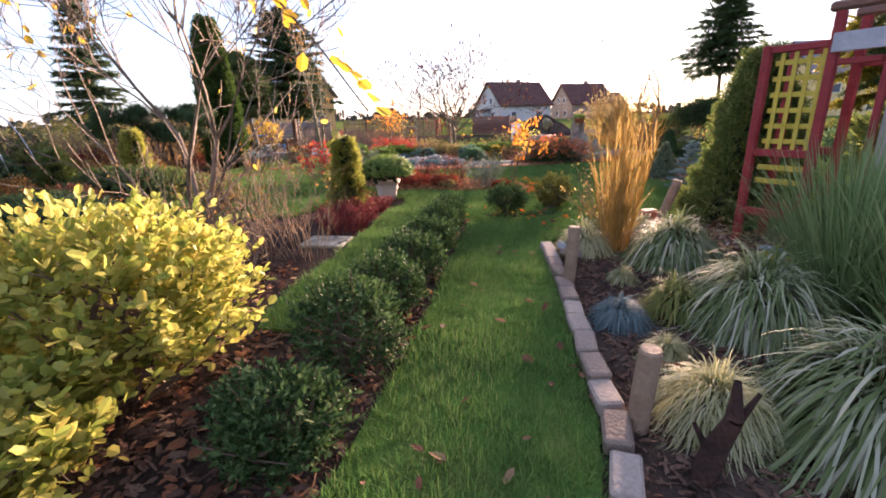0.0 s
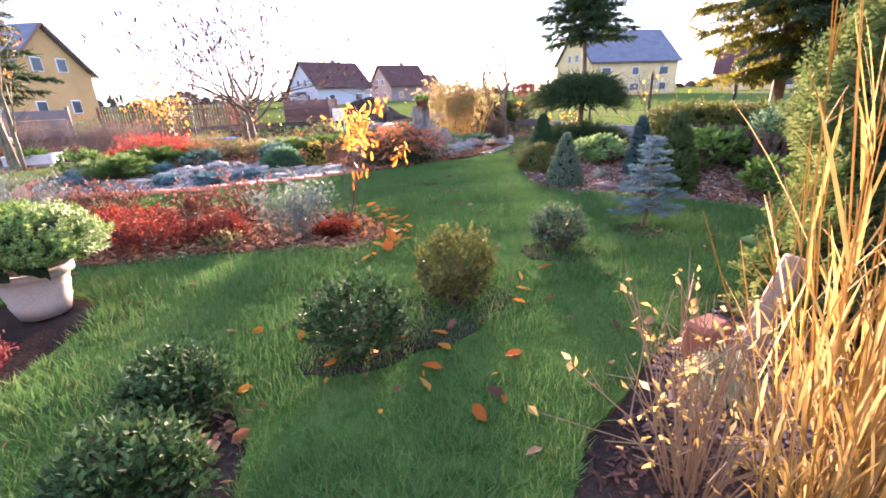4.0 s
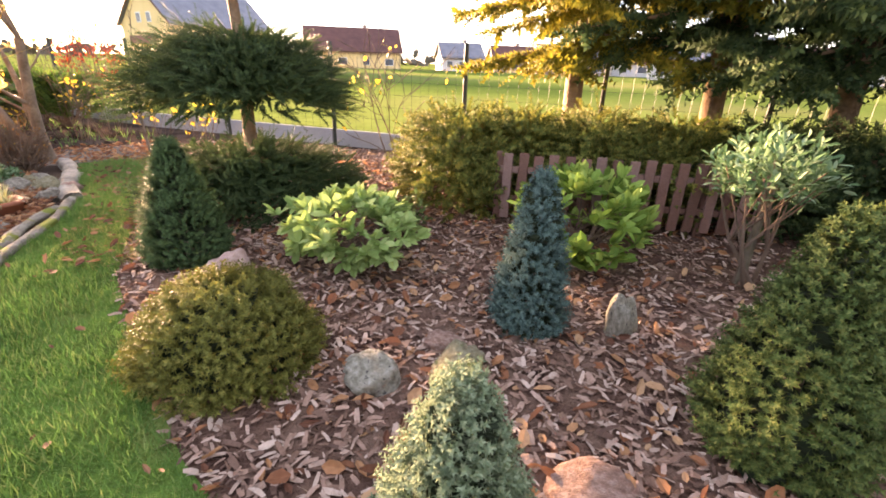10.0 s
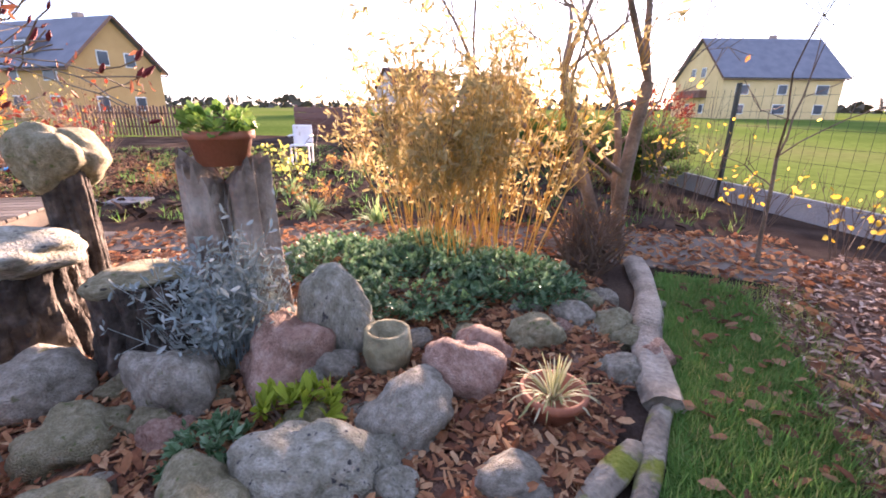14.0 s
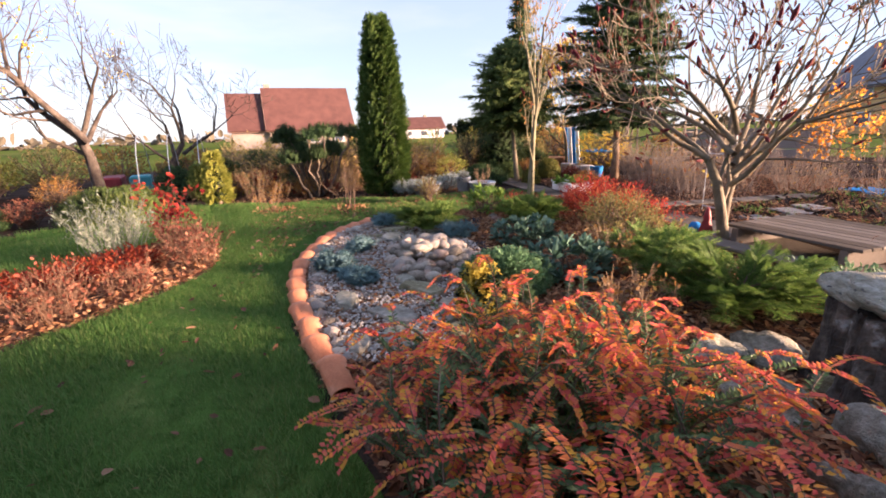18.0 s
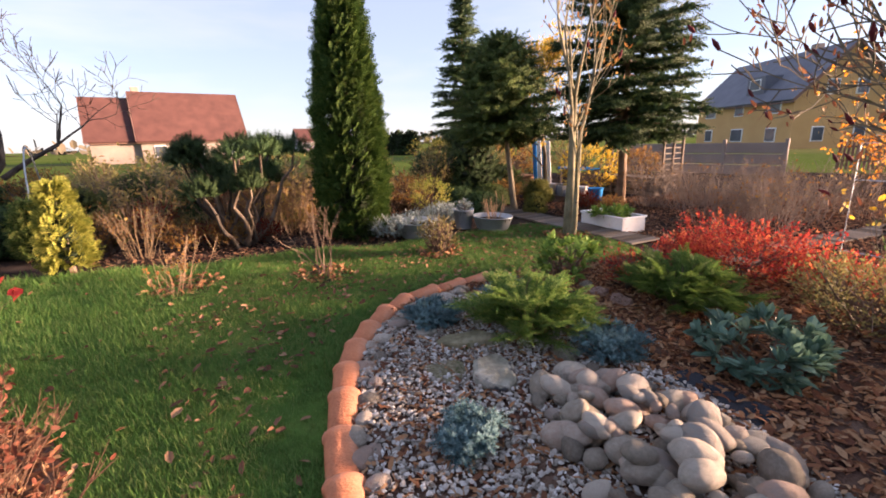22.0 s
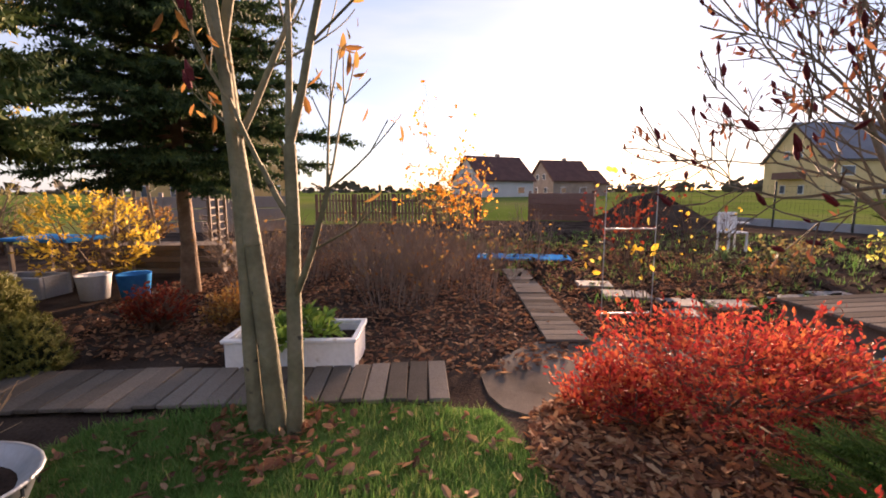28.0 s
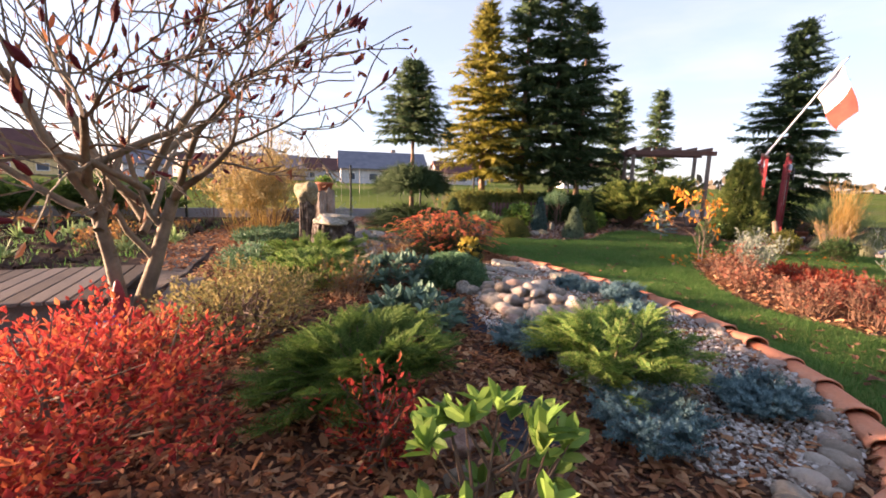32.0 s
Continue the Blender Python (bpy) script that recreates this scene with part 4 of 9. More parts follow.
# ---- houses in the distance ----
def house(x, y, turn, w, d, eaves, ridge, wall, roof, label, windows=3, chimney=True, gable_win=True, base=-0.3, wing=None, stack=0.15):
    """A house with its ridge along local x. wing: (centre, length, depth, eaves, ridge) of a lower part on the same ridge line."""
    ob = holder("house", x, y, base, turn, label, "house")
    for cx, bw, bd, ev, rg in [(0, w, d, eaves, ridge)] + ([wing] if wing else []):
        bm = bmesh.new()
        prof = [(-bd / 2, 0), (bd / 2, 0), (bd / 2, ev), (0, rg), (-bd / 2, ev)]
        a = [bm.verts.new((cx - bw / 2, p[0], p[1])) for p in prof]
        b = [bm.verts.new((cx + bw / 2, p[0], p[1])) for p in prof]
        bm.faces.new(a[::-1])
        bm.faces.new(b)
        for i in range(5):
            bm.faces.new((a[i], a[(i + 1) % 5], b[(i + 1) % 5], b[i]))
        part("wall", bm, wall, ob)
        slope = math.hypot(bd / 2, rg - ev)
        ang = math.degrees(math.atan2(rg - ev, bd / 2))
        for s in (-1, 1):
            bm = box(bw + 0.9, slope + 0.7, 0.2, bevel=0.03)
            bmesh.ops.transform(bm, matrix=pose(cx, s * (bd / 4 + 0.2), (ev + rg) / 2 - 0.02, -s * ang, 0, 0), verts=bm.verts[:])
            part("roof", bm, roof, ob)
            part("gutter", box(bw + 0.9, 0.12, 0.12, cx, s * (bd / 2 + 0.48), ev - 0.42, bevel=0.03), M_FENCE, ob)
            for e in (-1, 1):
                bm = box(0.06, slope + 0.7, 0.26)
                bmesh.ops.transform(bm, matrix=pose(cx + e * (bw / 2 + 0.48), s * (bd / 4 + 0.2), (ev + rg) / 2 - 0.08, -s * ang, 0, 0), verts=bm.verts[:])
                part("bargeboard", bm, M_FENCE, ob)
    if chimney:
        part("chimney", box(0.9, 0.7, 1.7, w * stack, d * 0.1, ridge - 0.7, bevel=0.04), M_WALL_G if stack > 0 else wall, ob)
    for s in (-1, 1):
        for fl in range(2 if eaves > 4 else 1):
            for i in range(windows):
                wx = (i - (windows - 1) / 2) * w / windows
                wide = 1.2 + 0.5 * ((i + fl) % 2)
                fr = part("window", box(wide + 0.2, 0.12, 1.4, wx, s * (d / 2 + 0.02), 0.9 + 2.7 * fl, bevel=0.03), M_WHITE, ob)
                part("pane", box(wide, 0.14, 1.2, wx, s * (d / 2 + 0.03), 1.0 + 2.7 * fl), M_GLASS, fr)
        if gable_win:
            for wy, wz in ((-1.4, eaves + 0.2), (1.4, eaves + 0.2), (-2.2, 0.9), (1.8, 0.9)):
                fr = part("window", box(0.12, 1.2, 1.4, s * (w / 2 + 0.02), wy, wz, bevel=0.03), M_WHITE, ob)
                part("pane", box(0.14, 1.0, 1.2, s * (w / 2 + 0.03), wy, wz + 0.1), M_GLASS, fr)
    return ob


def far(cx, cy, yaw, dist):
    return cx - math.sin(radians(yaw)) * dist, cy + math.cos(radians(yaw)) * dist


hx, hy = -47.7, 94.0
h = house(hx, hy, 60, 13.5, 11.0, 3.7, 8.5, M_WALL_W, M_ROOF_B, "white rendered house with a brown tiled roof", 2)
part("porch", box(2.2, 3.0, 2.4, -7.8, 0.6, 0, bevel=0.05), M_WALL_W, h)
part("porch_roof", box(2.6, 3.6, 0.18, -7.9, 0.6, 2.4, bevel=0.05, tilt=(0, -18)), M_ROOF_B, h)
hx, hy = -38.2, 113.3
house(hx, hy, 50, 11.0, 10.5, 3.8, 8.4, M_WALL_G, M_ROOF_B, "grey unfinished house with a dark brown roof", 2, wing=(7.8, 5.5, 8.0, 3.2, 6.2))
hx, hy = 11.5, 97.0
h = house(hx, hy, 26, 17.5, 13.5, 6.0, 11.6, M_WALL_Y, M_ROOF_G, "pale yellow two-storey house with a slate roof")
part("balcony", box(1.4, 6.0, 1.1, -9.2, 0, 3.2, bevel=0.05), M_FENCE, h)
hx, hy = far(-4.8, 5.1, 59.2, 62)
h = house(hx, hy, 8, 15.0, 9.5, 4.9, 9.4, M_WALL_O, M_ROOF_G, "ochre house with a grey roof lit by low sun")
part("dormer", box(2.6, 2.6, 1.9, 1.5, -3.1, 5.6, bevel=0.05), M_ROOF_G, h)
fr = part("window", box(1.6, 0.12, 1.1, 1.5, -4.42, 6.1, bevel=0.03), M_WHITE, h)
part("pane", box(1.4, 0.14, 0.9, 1.5, -4.43, 6.2), M_GLASS, fr)
hx, hy = far(-3, 6, 125.6, 72)
h = house(hx, hy, 132, 11.8, 9.0, 3.0, 8.7, M_WALL_G, M_ROOF_B, "house with a steep plain brown roof and a lower wing", wing=(-8.4, 5.0, 8.0, 3.0, 7.9), stack=-0.46)
part("skylight", box(0.9, 0.12, 1.2, -2.4, 2.6, 5.6, bevel=0.03, tilt=(53, 0)), M_GLASS, h)
hx, hy = far(-4, 6, -25.0, 112)
house(hx, hy, -20, 20, 12, 3.6, 8.2, M_WALL_Y, M_ROOF_B, "long low house with a brown roof", 4)
hx, hy = far(-9.9, 6, -66.0, 95)
house(hx, hy, -60, 17, 10, 3.2, 6.4, M_WALL_W, M_ROOF_G, "pale house with a dark grey roof", 4)
for yaw, dist, w, wall, roof in ((-37, 110, 9, M_WALL_W, M_ROOF_G), (-43, 120, 10, M_WALL_G, M_ROOF_B), (-50, 105, 14, M_WALL_G, M_ROOF_G), (-57, 115, 12, M_WALL_W, M_ROOF_B),
                                 (-75, 110, 13, M_WALL_W, M_ROOF_B), (112, 130, 12, M_WALL_W, M_ROOF_B), (-92, 100, 12, M_WALL_W, M_ROOF_B)):
    hx, hy = far(-3, 6, yaw, dist)
    house(hx, hy, yaw + 15, w, 8.5, 3.0, 5.8, wall, roof, "distant village house with a pitched roof", 3)
# far treeline
rng = np.random.default_rng(5)
n = 2600
ya = np.radians(np.concatenate([rng.uniform(-80, 80, n // 2), rng.uniform(80, 280, n // 2)]))
dd = rng.uniform(240, 330, n)
hh = rng.uniform(0, 2.2, n) * (1.2 + lumps(np.stack([np.cos(ya) * 8, np.sin(ya) * 8, ya], 1), 1.0, 3))
pl = np.stack([-np.sin(ya) * dd, np.cos(ya) * dd, np.maximum(0.3, hh)], 1)
v, f = scatter(LEAF_ROUND, pl, axes(unit(n, rng), rng.uniform(0, 6, n)), rng.uniform(3, 7, n))
v[:, 2] = np.maximum(v[:, 2], -0.05)
M_FAR = material("far_wood", [(0.06, 0.055, 0.04), (0.10, 0.085, 0.06)], 0.95, 0.05, 0.3)
tagged(mesh_part("far_woods", np_mesh("far_woods", v, f), M_FAR), "hazy far line of woods on the horizon", "woods", kind="stuff")

# ---- boundary: concrete plinth, posts and wire ----
KERB = [(13, -0.5), (9.2, 4.6), (6.7, 7.95), (4.3, 11.2), (0.1, 17.0), (-2.8, 22.5), (-8.5, 27.5)]
fence = holder("mesh_fence", 0, 0, 0, 0, "dark green wire mesh fence on grey concrete plinths", "fence")
for (x0, y0), (x1, y1) in zip(KERB, KERB[1:]):
    ln = math.hypot(x1 - x0, y1 - y0)
    k = max(1, round(ln / 2.5))
    turn = math.degrees(math.atan2(y1 - y0, x1 - x0))
    for i in range(k):
        t = (i + 0.5) / k
        mx, my = x0 + (x1 - x0) * t, y0 + (y1 - y0) * t
        part("plinth", box(ln / k - 0.08, 0.05, 0.34, mx, my, -0.06, turn, 0.008), M_CONCRETE, fence)
        px, py = x0 + (x1 - x0) * i / k, y0 + (y1 - y0) * i / k
        part("post", box(0.06, 0.05, 1.75, px, py, -0.06, turn, 0.006), M_METAL, fence)
        ux, uy = (x1 - x0) / ln, (y1 - y0) / ln
        segs = []
        for q in range(int(ln / k / 0.15)):
            wx, wy = px + ux * q * 0.15, py + uy * q * 0.15
            segs.append(((wx, wy, 0.28), (wx, wy, 1.6), 0.0022, 0.0022))
        for zz in np.arange(0.3, 1.62, 0.2):
            segs.append(((px, py, zz), (px + ux * ln / k, py + uy * ln / k, zz), 0.0022, 0.0022))
        mesh_part("wire_panel", np_mesh("wire_panel", *tubes(segs, 3)), M_METAL, fence)


def picket_fence(name, x0, y0, x1, y1, h, wide, gap, mat, label, low=0.05):
    ob = holder(name, x0, y0, 0, math.degrees(math.atan2(y1 - y0, x1 - x0)), label, "fence")
    ln = math.hypot(x1 - x0, y1 - y0)
    n = int(ln / (wide + gap))
    for i in range(n):
        bm = box(wide, 0.02, h * (1 + 0.02 * math.sin(i * 2.3)), (i + 0.5) * (wide + gap), 0, low, 0, 0.006, tilt=(0, 1.2 * math.sin(i * 1.7)))
        part("slat", bm, mat, ob)
    for zz in (0.3, 0.75):
        part("rail", box(ln, 0.03, 0.06, ln / 2, 0.03, low + h * zz - 0.03, 0, 0.005), mat, ob)
    for i in range(0, int(ln / 1.8) + 2):
        part("post", box(0.08, 0.08, h + low + 0.06, min(ln, i * 1.8), 0.08, -0.06, 0, 0.008), mat, ob)
    return ob


picket_fence("picket_fence", 2.68, 8.42, 4.35, 6.84, 0.6, 0.085, 0.05, M_FENCE, "low brown picket fence of weathered slats", 0.08)
picket_fence("picket_fence", -24.0, 19.6, -17.2, 22.5, 1.2, 0.09, 0.06, M_FENCE, "dark brown picket fence round the plot")
wall = holder("concrete_fence", -21.6, 16.2, 0, 222, "grey concrete panel fence", "fence")
for i in range(3):
    for k in range(3):
        part("panel", box(1.98, 0.05, 0.4, i * 2.1 + 1.05, 0, -0.02 + 0.42 * k, 0, 0.01), M_WALL_G, wall)
    part("post", box(0.12, 0.12, 1.4, i * 2.1, 0, -0.04, 0, 0.01), M_WALL_G, wall)


# ---- foliage colours ----
F_BOX = leaf_mat("box_leaves", [(0.022, 0.05, 0.016), (0.04, 0.085, 0.025), (0.07, 0.13, 0.04), (0.12, 0.175, 0.07)], 0.6, 0.2)
F_YELLOW = leaf_mat("yellow_leaves", [(0.20, 0.26, 0.05), (0.36, 0.38, 0.08), (0.48, 0.46, 0.13), (0.50, 0.42, 0.10)], 0.5, 0.45)
F_BLUE = leaf_mat("blue_spruce_needles", [(0.10, 0.17, 0.175), (0.165, 0.25, 0.26), (0.25, 0.345, 0.355)], 0.7, 0.15)
F_GREYCONE = leaf_mat("grey_green_needles", [(0.10, 0.15, 0.085), (0.16, 0.22, 0.13), (0.22, 0.28, 0.18)], 0.65, 0.2)
F_CONE = leaf_mat("green_needles", [(0.045, 0.08, 0.025), (0.075, 0.12, 0.035), (0.13, 0.16, 0.05)], 0.6, 0.2)
F_DARKCONE = leaf_mat("deep_green_needles", [(0.029, 0.063, 0.025), (0.052, 0.103, 0.040), (0.092, 0.150, 0.058)], 0.6, 0.2)
F_BLUECONE = leaf_mat("teal_needles", [(0.04, 0.085, 0.075), (0.07, 0.13, 0.115), (0.11, 0.18, 0.16)], 0.6, 0.15)
F_OLIVE = leaf_mat("olive_sprays", [(0.09, 0.10, 0.025), (0.14, 0.15, 0.035), (0.20, 0.19, 0.05)], 0.6, 0.25)
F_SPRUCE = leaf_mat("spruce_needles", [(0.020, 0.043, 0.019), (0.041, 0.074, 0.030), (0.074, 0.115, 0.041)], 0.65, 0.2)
# spruce needles with the gold of the low sun put into their colour
F_SPRUCE_SUNLIT = leaf_mat("sunlit_spruce_needles", [(0.08, 0.09, 0.015), (0.16, 0.15, 0.02), (0.26, 0.22, 0.035)], 0.6, 0.35)
F_HEDGE = leaf_mat("yew_sprays", [(0.060, 0.090, 0.024), (0.120, 0.144, 0.034), (0.228, 0.216, 0.054)], 0.6, 0.3)
F_THUJA = leaf_mat("thuja_sprays", [(0.055, 0.10, 0.027), (0.10, 0.155, 0.04), (0.17, 0.22, 0.06), (0.24, 0.255, 0.075)], 0.6, 0.35)
F_THUJA_GOLD = leaf_mat("golden_thuja_sprays", [(0.055, 0.10, 0.027), (0.095, 0.15, 0.04), (0.16, 0.205, 0.06), (0.22, 0.235, 0.075)], 0.65, 0.35)
F_THUJA_DARK = leaf_mat("dark_thuja_sprays", [(0.03, 0.065, 0.016), (0.055, 0.11, 0.026), (0.10, 0.15, 0.035)], 0.65, 0.25)
F_JUN = leaf_mat("juniper_sprays", [(0.05, 0.12, 0.025), (0.10, 0.20, 0.045), (0.19, 0.29, 0.075), (0.30, 0.36, 0.11)], 0.55, 0.3)
F_JUN_DARK = leaf_mat("dark_juniper_sprays", [(0.05, 0.10, 0.022), (0.09, 0.165, 0.035), (0.16, 0.23, 0.06)], 0.6, 0.3)
F_JUN_BLUE = leaf_mat("blue_juniper_sprays", [(0.065, 0.145, 0.155), (0.125, 0.23, 0.245), (0.21, 0.33, 0.35)], 0.65, 0.2)
F_RHODO = leaf_mat("rhododendron_leaves", [(0.08, 0.16, 0.03), (0.14, 0.25, 0.05), (0.21, 0.34, 0.075), (0.30, 0.40, 0.10)], 0.55, 0.3)
F_RHODO_PALE = leaf_mat("pale_rhododendron_leaves", [(0.13, 0.23, 0.07), (0.20, 0.32, 0.11), (0.30, 0.41, 0.16)], 0.5, 0.3)
F_RHODO_BLUE = leaf_mat("bluish_rhododendron_leaves", [(0.062, 0.125, 0.088), (0.106, 0.194, 0.144), (0.175, 0.275, 0.206)], 0.4, 0.2)
F_RED = leaf_mat("scarlet_leaves", [(0.20, 0.022, 0.022), (0.36, 0.045, 0.04), (0.47, 0.08, 0.05), (0.53, 0.17, 0.065)], 0.6, 0.45)
F_REDDK = leaf_mat("wine_leaves", [(0.10, 0.016, 0.013), (0.18, 0.03, 0.018), (0.26, 0.06, 0.025)], 0.6, 0.35)
F_COTON = leaf_mat("cotoneaster_leaves", [(0.60, 0.10, 0.09), (0.72, 0.17, 0.13), (0.76, 0.25, 0.08), (0.72, 0.42, 0.07)], 0.55, 0.45)
F_COTON_GREEN = leaf_mat("green_cotoneaster_leaves", [(0.05, 0.10, 0.045), (0.09, 0.16, 0.07), (0.15, 0.22, 0.10)], 0.5, 0.3)
F_RHODO_LIGHT = leaf_mat("light_rhododendron_leaves", [(0.17, 0.28, 0.085), (0.26, 0.385, 0.13), (0.36, 0.47, 0.19)], 0.55, 0.3)
F_SILVER = leaf_mat("silver_leaves", [(0.128, 0.165, 0.135), (0.19, 0.225, 0.18), (0.27, 0.295, 0.24)], 0.7, 0.2)
F_FROST = leaf_mat("frosted_silver_leaves", [(0.19, 0.24, 0.235), (0.28, 0.335, 0.325), (0.39, 0.435, 0.42)], 0.75, 0.2)
F_ORANGE = leaf_mat("orange_leaves_hanging", [(0.5, 0.16, 0.02), (0.62, 0.27, 0.04), (0.6, 0.36, 0.06)], 0.5, 0.5)
F_GOLD = leaf_mat("gold_leaves", [(0.45, 0.28, 0.03), (0.58, 0.40, 0.05), (0.55, 0.45, 0.10)], 0.5, 0.5)
F_STRAW = leaf_mat("straw_blades", [(0.34, 0.24, 0.07), (0.46, 0.33, 0.11), (0.55, 0.43, 0.20)], 0.6, 0.45)
F_STRAW_TALL = leaf_mat("tall_straw_blades", [(0.30, 0.19, 0.05), (0.42, 0.28, 0.085), (0.52, 0.38, 0.16)], 0.6, 0.5)
F_SEDGE = leaf_mat("striped_blades", [(0.10, 0.15, 0.055), (0.18, 0.24, 0.10), (0.33, 0.37, 0.22), (0.56, 0.56, 0.44)], 0.6, 0.35)
# darker, browner blade colours that paint the shade low in a tuft
F_SEDGE_SHADED = leaf_mat("shaded_blades", [(0.07, 0.085, 0.03), (0.12, 0.125, 0.05), (0.20, 0.165, 0.08)], 0.65, 0.3)
F_SEDGE_PALE = leaf_mat("pale_blades", [(0.30, 0.32, 0.14), (0.44, 0.44, 0.24), (0.52, 0.50, 0.34)], 0.55, 0.4)
F_REED = leaf_mat("green_reed_blades", [(0.13, 0.21, 0.08), (0.20, 0.30, 0.12), (0.31, 0.40, 0.19)], 0.6, 0.4)
F_OLIVE_BLADE = leaf_mat("olive_blades", [(0.12, 0.16, 0.05), (0.20, 0.25, 0.07), (0.32, 0.28, 0.10)], 0.55, 0.35)
F_FESCUE = leaf_mat("fescue_blades", [(0.10, 0.16, 0.17), (0.17, 0.24, 0.25)], 0.6, 0.2)
F_HEATHER = leaf_mat("heather_spikes", [(0.12, 0.02, 0.026), (0.22, 0.045, 0.05), (0.26, 0.10, 0.07)], 0.7, 0.2)
F_TWIGLEAF = leaf_mat("russet_leaves", [(0.20, 0.09, 0.03), (0.32, 0.16, 0.05), (0.36, 0.25, 0.08)], 0.6, 0.4)
F_GREYBUSH = leaf_mat("spirea_leaves", [(0.125, 0.125, 0.050), (0.225, 0.200, 0.075), (0.350, 0.275, 0.112)], 0.6, 0.35)
F_PERI = leaf_mat("groundcover_leaves", [(0.055, 0.12, 0.055), (0.10, 0.19, 0.09), (0.21, 0.31, 0.20)], 0.5, 0.25)
F_BAMBOO = leaf_mat("tan_bamboo_leaves", [(0.22, 0.18, 0.075), (0.31, 0.25, 0.115), (0.38, 0.32, 0.17)], 0.6, 0.5)
F_SEDUM = leaf_mat("sedum_heads", [(0.11, 0.035, 0.022), (0.19, 0.065, 0.042), (0.28, 0.13, 0.085)], 0.7, 0.3)
F_GOLDTHUJA = leaf_mat("gold_thuja_sprays", [(0.12, 0.145, 0.028), (0.22, 0.24, 0.045), (0.36, 0.34, 0.08)], 0.6, 0.35)
F_MOUND = leaf_mat("mound_sprays", [(0.056, 0.133, 0.066), (0.111, 0.221, 0.111), (0.189, 0.321, 0.166)], 0.55, 0.3)
F_DRYHANG = leaf_mat("withered_hanging_leaves", [(0.08, 0.03, 0.02), (0.15, 0.06, 0.035), (0.26, 0.12, 0.06)], 0.7, 0.3)
F_LIME = leaf_mat("lime_leaves", [(0.20, 0.28, 0.03), (0.32, 0.40, 0.05)], 0.5, 0.35)

for i in range(10):
    tx, ty = far(-3, 6, 100.4 + 0.62 * i, 58 + i * 0.5)
    cone_conifer("far_thuja", tx, ty, 0.55, 2.7 + 0.3 * math.sin(i * 2.3), 90, F_DARKCONE, "distant dark columnar thuja in a boundary row", 700 + i, 0.42, 0.5, category="thuja", group="far thuja row")

# ---- start of the walk: hedge row, lawn strip, borders ----
BUSH_ROW = [(0.80, -3.22, 0.30, 0.46), (0.5, -2.55, 0.34, 0.6), (0.2, -1.93, 0.3, 0.5), (-0.06, -1.33, 0.3, 0.5), (-0.33, -0.75, 0.3, 0.48),
            (-0.63, -0.2, 0.28, 0.46), (-0.92, 0.33, 0.26, 0.42), (-1.15, 0.75, 0.24, 0.4)]
for i, (x, y, r, h) in enumerate(BUSH_ROW):
    leafy_bush("boxwood", x, y, r, r, h, 560, LEAF, 0.036, 8, F_BOX, "low round boxwood bush in a hedge row", "shrub", 30 + i, twig_len=0.10, group="boxwood hedge row")
leafy_bush("golden_bush", -0.38, -3.38, 0.76, 0.74, 1.1, 1100, LEAF_ROUND, 0.06, 8, F_YELLOW, "large bush with yellow-green autumn leaves", "shrub", 3, twig_len=0.22, lumpy=0.2)
leafy_bush("golden_bush", 0.12, -3.95, 0.45, 0.45, 0.58, 420, LEAF_ROUND, 0.06, 8, F_YELLOW, "yellow-leaved bush beside the larger one", "shrub", 4, twig_len=0.2, lumpy=0.2)

edging = holder("brick_edging", 0, 0, 0, 0, "row of weathered bricks edging the lawn", "edging", kind="structure")
line = smooth_line([(2.75, -5.2), (1.98, -2.55), (1.5, -1.7), (1.08, -0.9), (0.78, -0.38), (0.5, 0.1)], False, 2)
rng = np.random.default_rng(9)
acc = 0.0
pts = []
for a, b in zip(line, line[1:]):
    ln = np.linalg.norm(b - a)
    k = 0.0
    while acc + (ln - k) >= 0.25:
        k += 0.25 - acc
        acc = 0.0
        q = a + (b - a) * (k / ln)
        pts.append((q[0], q[1], math.degrees(math.atan2(b[1] - a[1], b[0] - a[0]))))
    acc += ln - k
for x, y, turn in pts:
    bm = box(0.245 * rng.uniform(0.9, 1.0), 0.12, 0.08, 0, 0, 0, 0, 0.012)
    ob = part("brick", bm, M_BRICKS, edging)
    ob.matrix_basis = pose(x + 0.03, y + 0.02, 0.0 + rng.uniform(-0.015, 0.015), rng.normal(0, 3), rng.normal(0, 3), turn + rng.normal(0, 5))
for x, y, tz, tilt in ((0.75, 0.02, 20, 28), (0.86, -0.12, 35, 12)):
    bm = box(0.26, 0.12, 0.07, 0, 0, -0.03, 0, 0.012)
    ob = tagged(part("loose_brick", bm, M_CONCRETE if tz == 20 else M_BRICKS), "loose pale brick tilted at the lawn edge", "brick")
    ob.matrix_basis = pose(x, y, 0.10, tilt, 10, tz + 100)


def wooden_post(x, y, r, h, tilt=(0, 0), label="short round wooden post in the border"):
    bm = lathe([(0, -0.08), (r, -0.08), (r * 1.02, h * 0.5), (r, h - 0.012), (r * 0.85, h), (0, h)], 14)
    ob = tagged(part("wooden_post", bm, M_POST, smooth=False), label, "post", "posts along the border")
    ob.matrix_basis = pose(x, y, 0, tilt[0], tilt[1], 0)


wooden_post(1.93, -2.19, 0.048, 0.42, (2, 3))
wooden_post(1.05, -0.67, 0.048, 0.5, (-2, 2))
wooden_post(1.28, 1.62, 0.05, 0.62, (-6, 16), "leaning round wooden post beside a brick")
bm = box(0.20, 0.14, 0.2, 0, 0, 0, 0, 0.02)
ob = tagged(part("red_brick", bm, M_CLAY), "red brick standing on edge beside a post", "brick")
